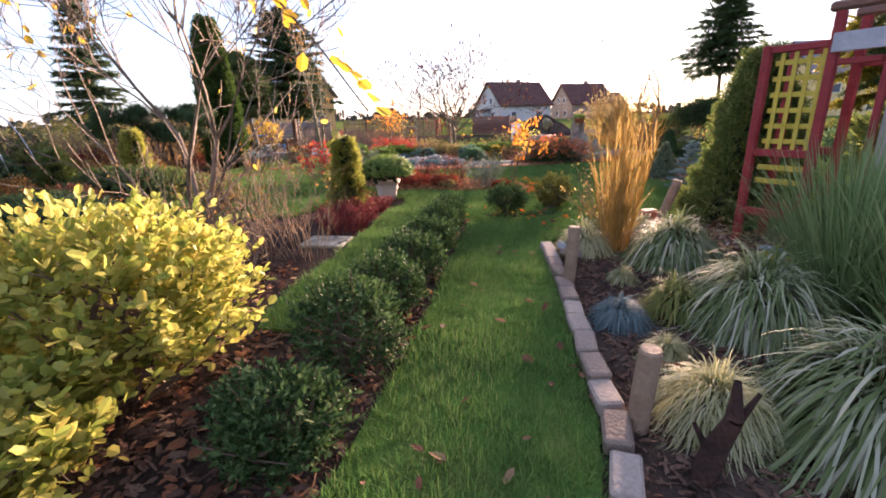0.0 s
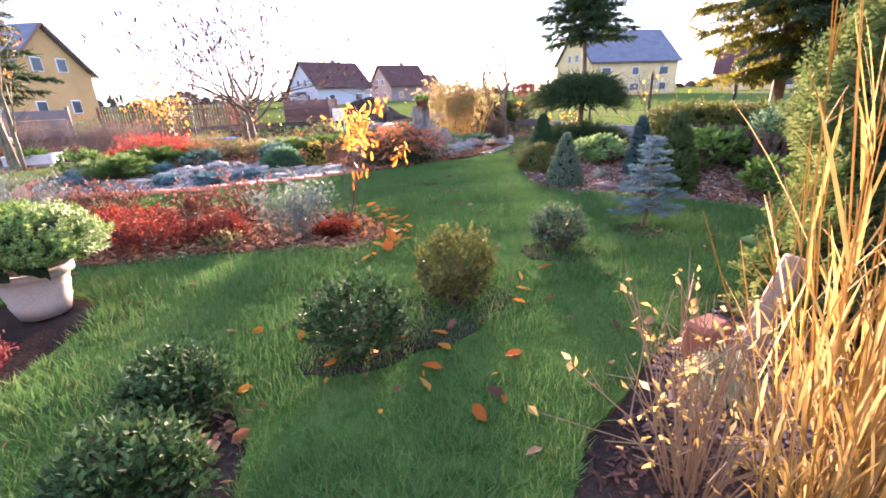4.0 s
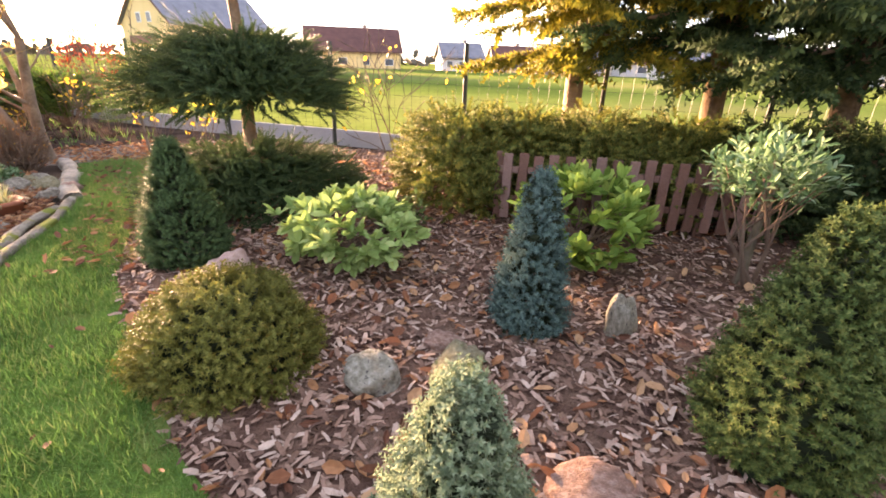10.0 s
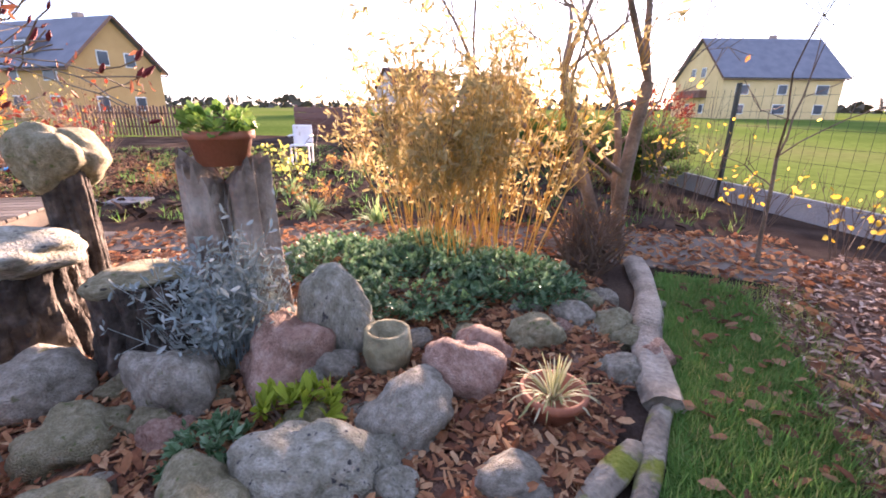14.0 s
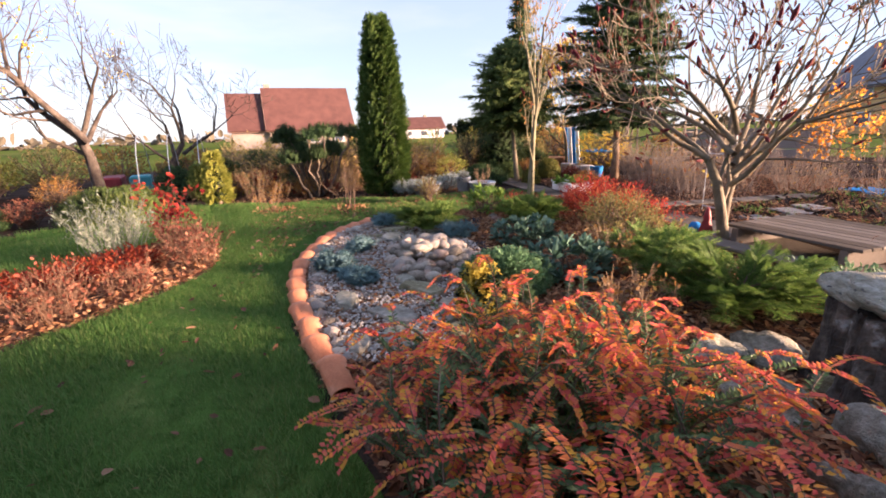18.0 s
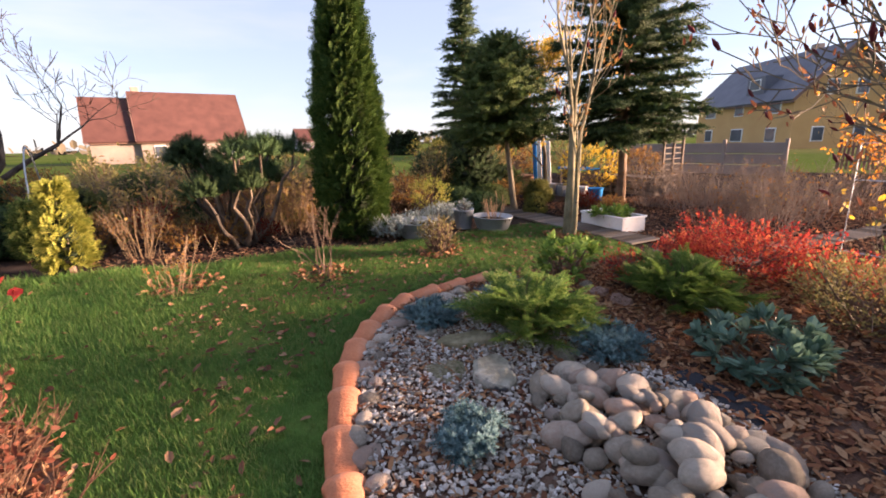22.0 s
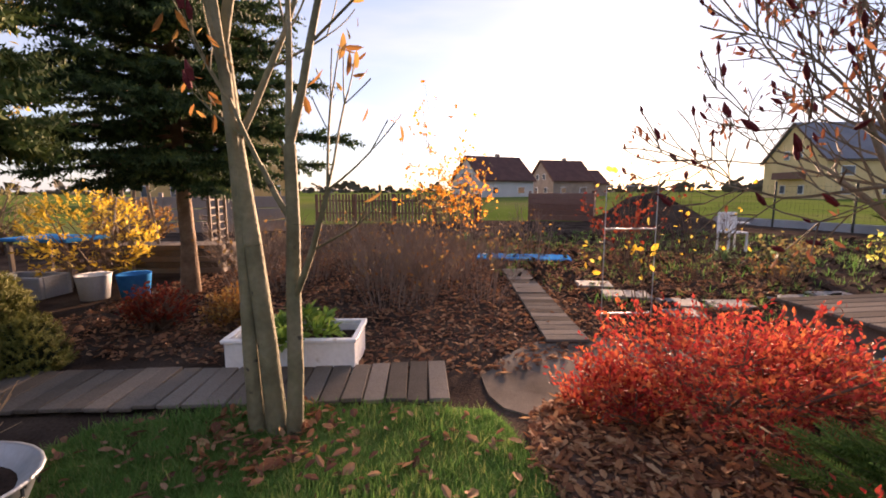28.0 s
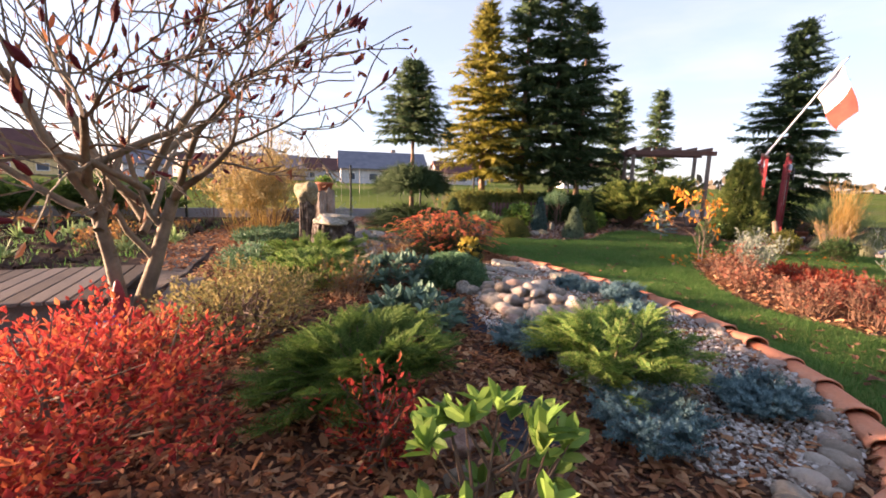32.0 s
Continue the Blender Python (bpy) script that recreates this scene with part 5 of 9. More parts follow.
ob.matrix_basis = pose(1.16, 1.74, 0.01, 0, 0, 40)
# dead branch stump
v, f = tubes([((0, 0, -0.05), (0.03, 0.02, 0.14), 0.05, 0.045), ((0.03, 0.02, 0.14), (0.07, 0.0, 0.3), 0.045, 0.03), ((0.07, 0, 0.3), (0.06, 0.03, 0.44), 0.03, 0.012),
              ((0.05, 0, 0.2), (0.13, 0.05, 0.4), 0.022, 0.008), ((0.02, 0.02, 0.1), (-0.05, 0.02, 0.22), 0.02, 0.008)], 8)
ob = tagged(mesh_part("rotten_stump", np_mesh("rotten_stump", v, f), material("rotten_wood", [(0.02, 0.012, 0.01), (0.05, 0.025, 0.02), (0.09, 0.045, 0.03)], 0.9, 9, 0.5, 1.0, 50)), "dark rotten branch stump standing in soil", "stump")
ob.matrix_basis = pose(2.2, -2.35, 0)

for i, (x, y, r, h, n, m, w, lab) in enumerate((
        (2.2, -1.95, 0.30, 0.36, 1300, F_SEDGE_PALE, 0.0032, "pale yellow-green sedge tuft"),
        (2.82, -1.72, 0.5, 0.70, 1500, F_SEDGE, 0.0075, "white-striped ornamental grass clump"),
        (2.32, -0.72, 0.5, 0.62, 1400, F_SEDGE, 0.0075, "white-striped ornamental grass clump"),
        (1.66, 0.40, 0.45, 0.56, 1400, F_SEDGE, 0.0075, "white-striped ornamental grass clump"),
        (0.84, 0.30, 0.30, 0.40, 620, F_SEDGE_PALE, 0.006, "pale striped grass tuft at the lawn edge"),
        (1.40, -0.36, 0.14, 0.17, 420, F_SEDGE_PALE, 0.0028, "small pale grass tuft"),
        (1.58, -1.15, 0.22, 0.24, 1300, F_FESCUE, 0.0028, "blue-grey fescue tuft"),
        (1.93, -1.5, 0.16, 0.2, 600, F_SEDGE_PALE, 0.0028, "small pale grass tuft in a clay ring"),
        (1.86, -0.82, 0.22, 0.36, 420, F_OLIVE_BLADE, 0.005, "olive green grass tuft with reddish tips"),
        (1.15, 1.45, 0.2, 0.26, 600, F_SEDGE_PALE, 0.004, "pale yellow grass tuft by a post"))):
    sedge_mound(x, y, r, h, int(n * 1.3), m, w * 0.75, lab, 60 + i)
ring = tagged(part("clay_ring", lathe([(0.1, -0.02), (0.125, -0.02), (0.125, 0.05), (0.115, 0.056), (0.1, 0.05), (0.1, -0.02)], 20), M_CLAY, smooth=True), "rim of a clay pot sunk in the soil", "pot")
ring.matrix_basis = pose(1.93, -1.5, 0.0)
grass_clump("tall_reed", 2.78, -0.12, 0.32, 1.15, 1100, F_REED, "tall green reed grass in a soft upright clump", 80, 0.5, 0.0032, 0.5, base=0.7)
grass_clump("tall_reed", 3.15, -0.45, 0.34, 1.2, 900, F_REED, "tall green reed grass in a soft upright clump", 81, 0.5, 0.0032, 0.5, base=0.7)


def straw_grass(x, y, r, h, n, label, seed):
    """Stiff upright stems with narrow leaves that stand off them, and loose plumes on the tallest."""
    rng = np.random.default_rng(seed)
    ob = holder("tall_straw_grass", x, y, 0, 0, label, "ornamental grass")
    segs, roots, ways = [], [], []
    for i in range(n):
        a, q = rng.uniform(0, 6.28), rng.uniform(0, 1) ** 0.6
        out = np.array([math.cos(a), math.sin(a), 0.0])
        p = out * r * 0.45 * q + np.array([0, 0, -0.01])
        way = out * 0.15 * q + np.array([0, 0, 1.0]) + rng.normal(0, 0.03, 3)
        ln = h * rng.uniform(0.55, 1.12)
        m = p + way * ln * 0.6
        tip = m + (way + out * 0.06 + rng.normal(0, 0.05, 3)) * ln * 0.4
        segs += [(p, m, 0.0026, 0.0022), (m, tip, 0.0022, 0.001)]
        for k in range(9):
            s = rng.uniform(0.08, 0.82)
            roots.append(p + way * ln * s)
            side = rng.normal(0, 1, 3)
            ways.append(way + np.array([side[0], side[1], 0]) * 0.24)
        if rng.uniform() < 0.35:
            for k in range(7):
                c = m + (tip - m) * rng.uniform(0.5, 1.0)
                segs.append((c, c + (way + rng.normal(0, 0.3, 3)) * 0.09, 0.0016, 0.0007))
    mesh_part("dry_growth", np_mesh("dry_growth", *tubes(segs, 4)), F_STRAW_TALL, ob)
    k = len(roots)
    v, f = strips(np.array(roots), np.array(ways), rng.uniform(0.18, 0.42, k), rng.uniform(0.002, 0.0042, k), rng.uniform(0.0, 0.55, k), 4)
    mesh_part("blade_mass", np_mesh("blade_mass", v, f), F_STRAW_TALL, ob)


straw_grass(1.10, 0.54, 0.26, 1.45, 95, "tall golden straw grass, dry and upright, with loose plumes", 82)
stalks("dry_perennial", 0.86, 0.82, 0.16, 0.16, 0.6, 40, "faded tan perennial beside the straw grass", 84, M_TWIG_TAN, F_STRAW, 260, 0.035)

# play frame behind the border
play = holder("play_frame", 2.10, 1.38, 0, -25, "red wooden garden play frame with a yellow lattice", "play frame")
for x, hh, w in ((0, 1.92, 0.07), (0.51, 2.12, 0.07), (0.88, 1.80, 0.05), (1.55, 2.12, 0.07)):
    for y in (0, 0.5):
        part("post", box(w, w, hh + 0.05, x, y, -0.05, 0, 0.008), M_RED, play)
for y in (0, 0.5):
    part("rail", box(0.44, 0.05, 0.06, 0.255, y, 1.85, 0, 0.006), M_RED, play)
    part("top_beam", box(1.25, 0.08, 0.08, 1.05, y, 2.12, 0, 0.02), M_FENCE, play)
    part("rail", box(0.44, 0.045, 0.07, 0.255, y, 0.92, 0, 0.006), M_RED, play)
    part("rail", box(0.44, 0.045, 0.07, 0.255, y, 0.34, 0, 0.006), M_RED, play)
    part("rail", box(0.30, 0.045, 0.06, 0.695, y, 0.42, 0, 0.006), M_RED, play)
    part("rail", box(0.30, 0.045, 0.05, 0.695, y, 1.70, 0, 0.006), M_RED, play)
part("board", box(1.05, 0.025, 0.15, 1.03, -0.05, 1.80, 0, 0.005), M_GREY, play)
for i in range(4):
    part("lattice_slat", box(0.035, 0.012, 0.86, 0.13 + i * 0.105, 0.012, 0.99, 0, 0.002), M_YELLOW, play)
for i in range(6):
    part("lattice_slat", box(0.4, 0.012, 0.045, 0.27, 0.026, 1.04 + i * 0.14, 0, 0.002), M_YELLOW, play)
for i in range(2):
    part("lattice_slat", box(0.4, 0.012, 0.05, 0.27, 0.026, 0.66 + i * 0.13, 0, 0.002), M_YELLOW, play)
M_PANEL = material("weathered_panel", [(0.24, 0.21, 0.19), (0.33, 0.30, 0.27), (0.40, 0.37, 0.34)], 0.85, 3, 0.3, 0.3, 40, spot=(6, 0.66, (0.18, 0.14, 0.11)))
M_TEAL = material("teal_cord", [(0.06, 0.36, 0.34), (0.10, 0.46, 0.42)], 0.6, 5, 0.2)
for i in range(4):
    part("wall_board", box(0.148, 0.022, 1.46, 0.99 + i * 0.15, 0.03, 0.32 + 0.01 * (i % 2), 0, 0.004), M_PANEL, play)
for x, z0, ln in ((1.10, 0.55, 0.95), (1.24, 0.95, 0.62)):
    part("hanging_cord", box(0.022, 0.012, ln, x, -0.005, z0, 0, 0.003), M_TEAL, play, "teal hanging cord")
WHEEL = (1.22, -0.12, 1.72)
ringsegs = [((WHEEL[0] + 0.14 * math.cos(a), WHEEL[1], WHEEL[2] + 0.14 * math.sin(a)), (WHEEL[0] + 0.14 * math.cos(a + 0.42), WHEEL[1], WHEEL[2] + 0.14 * math.sin(a + 0.42)), 0.017, 0.017)
            for a in np.arange(0, 6.28, 0.42)]
ringsegs += [(WHEEL, (WHEEL[0] + 0.14 * math.cos(a), WHEEL[1], WHEEL[2] + 0.14 * math.sin(a)), 0.02, 0.012) for a in (0.5, 2.6, 4.7)]
ringsegs += [(WHEEL, (WHEEL[0], 0.02, WHEEL[2]), 0.018, 0.018)]
mesh_part("steering_wheel", np_mesh("steering_wheel", *tubes(ringsegs, 8)), M_METAL, play, "black toy steering wheel")
bench = holder("yellow_sandbox", 2.86, 0.78, 0, -24, "low yellow wooden sandbox with grey rim", "sandbox")
for sx, sy, cx, cy in ((0.9, 0.03, 0, -0.28), (0.9, 0.03, 0, 0.28), (0.03, 0.53, -0.435, 0), (0.03, 0.53, 0.435, 0)):
    part("board", box(sx, sy, 0.18, cx, cy, -0.02, 0, 0.005), M_YELLOW, bench)
part("rim", box(0.95, 0.11, 0.025, 0, -0.28, 0.16, 0, 0.006), M_GREY, bench)
part("rim", box(0.95, 0.11, 0.025, 0, 0.28, 0.16, 0, 0.006), M_GREY, bench)
ob = tagged(part("clay_pot", lathe([(0, 0.0), (0.09, 0), (0.125, 0.1), (0.14, 0.1), (0.14, 0.125), (0.12, 0.125), (0.11, 0.09), (0, 0.085)], 18), M_CLAY, smooth=True), "wide clay pot on the sandbox rim", "pot")
ob.matrix_basis = pose(2.56, 0.62, 0.186)
stalks("dry_plant", 2.56, 0.62, 0.12, 0.12, 0.26, 40, "dry pinkish plant in a clay pot", 3, M_TWIG, F_TWIGLEAF, 120, 0.025, z=0.27)
column_thuja("thuja", 2.08, 2.2, 0.55, 2.0, 3000, F_THUJA_GOLD, "broad golden-green thuja with feathery sprays", 11, 0.2, 0.6, 0.6, template=SPRAY_JUNIPER, inner=0.5)

# left border with pot, heather and slab
pot = holder("cream_pot", -2.95, 1.48, 0.03, 0, "ribbed cream flowerpot", "pot")
part("body", lathe([(0, 0), (0.14, 0), (0.17, 0.1), (0.165, 0.11), (0.185, 0.2), (0.18, 0.21), (0.2, 0.28)], 24), M_CREAM_POT, pot, smooth=True)
part("rim", lathe([(0.2, 0.28), (0.225, 0.28), (0.225, 0.33), (0.19, 0.33), (0.18, 0.26), (0, 0.26)], 24), M_CREAM_POT, pot, smooth=True)
cone_conifer("bonsai_pine", -2.95, 1.48, 0.42, 0.28, 900, F_JUN, "flat-clipped green dwarf pine in a cream pot", 5, 0.10, squat=True, z=0.42)
mesh_part("stem", np_mesh("stem", *tubes([((0, 0, 0.2), (0, 0, 0.55), 0.02, 0.015)], 6)), M_BARK, pot)
column_thuja("golden_thuja", -2.58, 0.24, 0.23, 1.12, 560, F_GOLDTHUJA, "small golden columnar thuja, ragged and open", 15, 0.17, 0.6)
cone_conifer("clipped_yew", -2.85, 0.75, 0.2, 0.3, 300, F_DARKCONE, "small dark green clipped shrub", 6, 0.09, squat=True)
for i, (x, y, r, h) in enumerate(((-1.95, -0.4, 0.26, 0.3), (-2.2, 0.02, 0.22, 0.28), (-2.45, 0.65, 0.18, 0.2))):
    stalks("heather", x, y, r * 1.6, r * 1.6, h, 110, "reddish-pink heather clump", 40 + i, F_HEATHER, F_HEATHER, 900, 0.028, category="heather", spread=0.6)
slab = tagged(part("stone_slab", box(0.5, 0.42, 0.04, 0, 0, 0, 0, 0.008), M_ROCK_LICHEN), "pale flat paving slab at the lawn edge", "slab")
slab.matrix_basis = pose(-1.75, -0.87, -0.008, 0, 0, 28)
for i, (x, y, ln, lab) in enumerate(((-1.75, -1.6, 0.44, "bare twiggy shrub with tan stems and a few leaves"), (-2.35, -1.95, 0.5, "bare twiggy shrub with tan stems and a few leaves"), (-1.5, -2.1, 0.36, "low bare shrub with tan twigs"))):
    bare_tree("bare_shrub", x, y, 1.0, lab, 8 + i,
              [((0.7 * math.cos(a), 0.7 * math.sin(a), 1.0), ln, (0.05 * math.cos(a), 0.05 * math.sin(a)), 0.011) for a in np.arange(0.3, 6.5, 0.7)], 3,
              spread=0.6, bark=M_CANE_DARK, mat_leaf=F_TWIGLEAF, leaf_n=200, leaf_size=0.028, kids=2, twist=0.5, thin=0.0022, category="shrub")
stalks("dry_flowers", -1.55, -1.3, 0.4, 0.4, 0.62, 26, "tan dry flower stalks", 12)
bare_tree("young_tree", -2.2, -2.1, 3.0, "young tree with a few hanging yellow leaves", 21,
          [((0.06, 0.0, 1), 1.3, (0, 0), 0.035), ((-0.22, 0.12, 1), 1.4, (0.04, 0.02), 0.03), ((0.35, -0.1, 1), 1.2, (-0.03, 0.02), 0.025), ((0.7, -0.2, 0.8), 1.2, (0, 0.03), 0.02), ((-0.6, -0.3, 0.9), 1.3, (0, -0.03), 0.02)], 4,
          spread=0.6, bark=M_BARK, mat_leaf=F_GOLD, leaf_n=150, leaf_size=0.10, leaf=LEAF_ROUND, kids=3, twist=0.4, thin=0.0035)
# bough that hangs over the path
segs, p = [], np.array([-0.75, -3.35, 2.3])
for i in range(9):
    p2 = p + np.array([0.165, 0.09, 0.06 - 0.04 * i])
    segs.append((p, p2, 0.014 - 0.0012 * i, 0.013 - 0.0012 * i))
    p = p2
bough = tagged(mesh_part("hanging_bough", np_mesh("hanging_bough", *tubes(segs, 5)), M_BARK), "thin bough with drooping yellow compound leaves", "branch")
rng = np.random.default_rng(77)
places, ways = [], []
for k in range(3):
    q = np.array(segs[3 + 2 * k][1])
    for j in range(6):
        q = q + np.array([0.04, 0.012, -0.02 - 0.008 * j])
        for s in (-1, 1):
            places.append(q)
            ways.append((0.3 - s * 0.7, 0.5 + s * 0.5, -0.55))
v, f = scatter(LEAF_ROUND, np.array(places), axes(np.array(ways, float), rng.normal(0, 0.4, len(places))), np.full(len(places), 0.085))
mesh_part("leaf_mass", np_mesh("leaf_mass", v, f), F_GOLD, bough)
cone_conifer("spreading_yew", -5.2, -2.6, 0.9, 0.5, 900, F_DARKCONE, "low dark green spreading conifer", 31, 0.13, squat=True)
cone_conifer("spreading_yew", -6.9, -0.9, 0.8, 0.6, 800, F_CONE, "low green spreading conifer", 32, 0.13, squat=True)
leafy_bush("green_shrub", -4.6, -0.6, 0.4, 0.4, 0.7, 160, LEAF, 0.06, 6, F_GREYBUSH, "rounded olive shrub beside the lawn", "shrub", 33)
bare_tree("old_fruit_tree", -8.6, -3.6, 4.5, "old bare fruit tree with a crooked trunk", 53, [((0.05, 0.05, 1), 1.7, (0, 0), 0.16), ((0.45, -0.3, 0.9), 1.9, (0.1, 0.1, 1.55), 0.095), ((-0.3, 0.2, 0.8), 0.8, (0.1, 0.1, 1.6), 0.06)], 5, bark=M_BARK_DARK, spread=0.75, kids=2, thin=0.006,
          mat_leaf=F_GOLD, leaf_n=160, leaf_size=0.07)
bare_tree("old_fruit_tree", -11.3, -5.0, 5.0, "bare spreading fruit tree", 54, [((-0.5, 0.4, 0.85), 1.7, (0, 0), 0.12), ((-0.1, 0.0, 1), 1.3, (-0.45, 0.36, 0.75), 0.06), ((0.6, -0.4, 0.7), 1.3, (-0.45, 0.36, 0.75), 0.05), ((-0.7, 0.5, 0.6), 1.2, (-0.6, 0.5, 1.1), 0.06)], 5, bark=M_BARK_DARK, spread=0.8, kids=2, thin=0.006, shrink=0.78)
bare_tree("old_fruit_tree", -6.6, -5.2, 4.5, "tall bare fruit tree with thinning yellow leaves", 55, [((0.1, 0.2, 0.9), 1.6, (0, 0), 0.1)], 5, bark=M_BARK_DARK, spread=0.8, kids=2, thin=0.006, mat_leaf=F_GOLD, leaf_n=420, leaf_size=0.08)
for i, (x, y, r, h, m, lab) in enumerate(((-6.9, -0.4, 0.7, 0.5, F_THUJA, "low green spreading conifer by the lawn"), (-7.6, -1.1, 0.6, 0.55, F_CONE, "low green spreading conifer by the lawn"), (-10.3, -1.3, 0.6, 0.95, F_OLIVE, "rounded olive conifer in the back bed"),
                                          (-9.6, -2.2, 0.5, 0.8, F_DARKCONE, "rounded dark conifer in the back bed"), (-12.0, -1.6, 0.7, 1.1, F_CONE, "rounded green conifer in the back bed"))):
    cone_conifer("mounded_conifer", x, y, r, h, 900, m, lab, 500 + i, 0.13, squat=True)
for i, (x, y, r, h, m, lab) in enumerate(((-10.0, -0.6, 0.4, 0.7, F_TWIGLEAF, "russet autumn shrub in the back bed"), (-10.9, -0.4, 0.45, 0.8, F_REDDK, "dark red barberry in the back bed"), (-8.5, -2.2, 0.4, 0.6, F_TWIGLEAF, "russet autumn shrub in the back bed"),
                                          (-11.4, -2.6, 0.6, 1.0, F_GREYBUSH, "olive shrub before the old trees"), (-13.2, -4.0, 0.7, 1.2, F_GREYBUSH, "olive shrub before the old trees"), (-12.4, 0.2, 0.5, 0.9, F_REDDK, "dark red barberry in the back bed"),
                                          (-7.4, -3.2, 0.5, 0.9, F_TWIGLEAF, "russet twiggy shrub near the old trees"), (-6.1, -2.0, 0.45, 0.6, F_SEDUM, "pinkish autumn shrub by the lawn"))):
    leafy_bush("autumn_shrub", x, y, r, r, h, 260, LEAF, 0.045, 6, m, lab, "shrub", 510 + i, twig_len=0.16, stems=24)
for x, y, sx, m, lab in ((-9.6, -4.6, 1.3, M_RED, "faded red tarpaulin bundle under the trees"), (-9.9, -3.9, 0.8, material("teal_plastic", [(0.03, 0.22, 0.24), (0.05, 0.30, 0.32)], 0.6, 4, 0.2), "teal plastic crate under the trees")):
    ob = tagged(part("garden_crate", box(sx, 0.5, 0.62, 0, 0, 0, 0, 0.04), m), lab, "crate")
    ob.matrix_basis = pose(x, y, 0, 0, 0, 50)
for i, (x, y, r, h, m) in enumerate(((-5.2, -9.0, 1.0, 1.3, F_GREYBUSH), (-6.8, -8.6, 1.1, 1.7, F_TWIGLEAF), (-8.3, -8.0, 1.0, 1.4, F_OLIVE), (-9.9, -7.6, 1.1, 1.7, F_GREYBUSH), (-11.5, -7.2, 1.1, 1.5, F_TWIGLEAF), (-3.6, -9.4, 1.0, 1.4, F_OLIVE))):
    leafy_bush("autumn_shrub", x, y, r, r, h, 240, LEAF, 0.1, 6, m, "tall autumn shrub at the southern edge of the garden", "shrub", 830 + i, twig_len=0.3, stems=36)
mast = holder("hoop_frame", -9.4, -3.0, 0, 40, "thin pale hoops of an old plastic tunnel", "hoops")
for k in range(3):
    hoop = [((-0.7 * math.cos(a), k * 0.7, 1.7 * math.sin(a)), (-0.7 * math.cos(a + 0.26), k * 0.7, 1.7 * math.sin(a + 0.26)), 0.012, 0.012) for a in np.arange(0, 3.1, 0.26)]
    mesh_part("hoop", np_mesh("hoop", *tubes(hoop, 5)), M_ZINC, mast)

# ---- lawn shrubs ----
leafy_bush("boxwood", -0.63, 1.42, 0.32, 0.32, 0.5, 460, LEAF, 0.042, 7, F_BOX, "dark round boxwood in a soil patch", "shrub", 71, twig_len=0.1)
leafy_bush("privet", -0.22, 2.12, 0.30, 0.30, 0.56, 460, LEAF, 0.04, 7, F_OLIVE, "upright olive-green box shrub in a soil patch", "shrub", 72, twig_len=0.12, lift=0.9)
leafy_bush("variegated_shrub", 0.44, 3.26, 0.28, 0.26, 0.44, 380, LEAF, 0.04, 7, leaf_mat("variegated_leaves", [(0.05, 0.09, 0.04), (0.09, 0.14, 0.065), (0.20, 0.24, 0.15)], 0.65, 0.25), "small variegated shrub in a soil patch", "shrub", 73, twig_len=0.1)
branchy_spruce("blue_spruce", 1.28, 4.04, 0.88, 0.36, 0.2, 7, F_BLUE, "small silver-blue spruce in the lawn", 74, 0.075, 8, droop=-0.12, power=1.05, trunk_r=0.02, density=1.0, hang=-0.02, step=0.045)

# ---- conifer bed ----
cone_conifer("dwarf_spruce", 0.55, 6.08, 0.27, 0.72, 1500, F_GREYCONE, "grey-green conical dwarf spruce", 81, 0.065)
cone_conifer("dwarf_spruce", 1.9, 5.78, 0.33, 0.98, 1900, F_CONE, "olive-green conical dwarf spruce", 82, 0.075, 0.75)
cone_conifer("dwarf_spruce", 0.16, 8.92, 0.32, 0.86, 1900, F_DARKCONE, "dense deep green conical dwarf spruce", 83, 0.07, 0.75)
cone_conifer("blue_juniper_column", 1.68, 6.95, 0.21, 0.88, 1300, F_BLUECONE, "slender blue-green conical juniper", 84, 0.075, 0.7)
cone_conifer("globe_conifer", 0.2, 7.5, 0.40, 0.42, 1500, F_OLIVE, "low round olive-green conifer globe", 85, 0.085, squat=True)
leafy_bush("rhododendron", 1.2, 8.36, 0.58, 0.52, 0.5, 120, LEAF_BROAD, 0.115, 9, F_RHODO_LIGHT, "pale green rhododendron with broad drooping leaves", "shrub", 91, twig_len=0.05, lift=0.0, bare=0.45, droop=0.15)
leafy_bush("rhododendron", 2.8, 7.5, 0.72, 0.5, 0.64, 110, LEAF_OVAL, 0.14, 10, F_RHODO, "green rhododendron before a picket fence", "shrub", 92, twig_len=0.05, lift=0.8, bare=0.65)
leafy_bush("rhododendron", 3.15, 5.6, 0.52, 0.42, 0.48, 80, LEAF_OVAL, 0.13, 9, F_RHODO, "bright green rhododendron on dark mulch", "shrub", 93, twig_len=0.05, lift=0.7, bare=0.7)
leafy_bush("rhododendron", 2.1, 2.72, 0.34, 0.32, 0.44, 44, LEAF_OVAL, 0.135, 8, F_RHODO_PALE, "young rhododendron with drooping pale leaves", "shrub", 94, twig_len=0.05, lift=0.6, bare=0.7)
leafy_bush("rhododendron", 3.45, 3.75, 0.34, 0.3, 0.6, 24, LEAF_OVAL, 0.125, 8, F_RHODO_PALE, "thin pale rhododendron beside a white label", "shrub", 95, twig_len=0.05, lift=0.6, bare=0.7)
leafy_bush("rhododendron", 1.75, 8.6, 0.3, 0.3, 0.4, 50, LEAF, 0.06, 7, F_CONE, "small dark bushy shrub", "shrub", 96)
spreading_juniper("juniper", 3.95, 4.5, 1.0, 0.9, 1.3, 130, F_THUJA, "large golden-green spreading juniper", 97, 0.2, 0.75, lush=7)
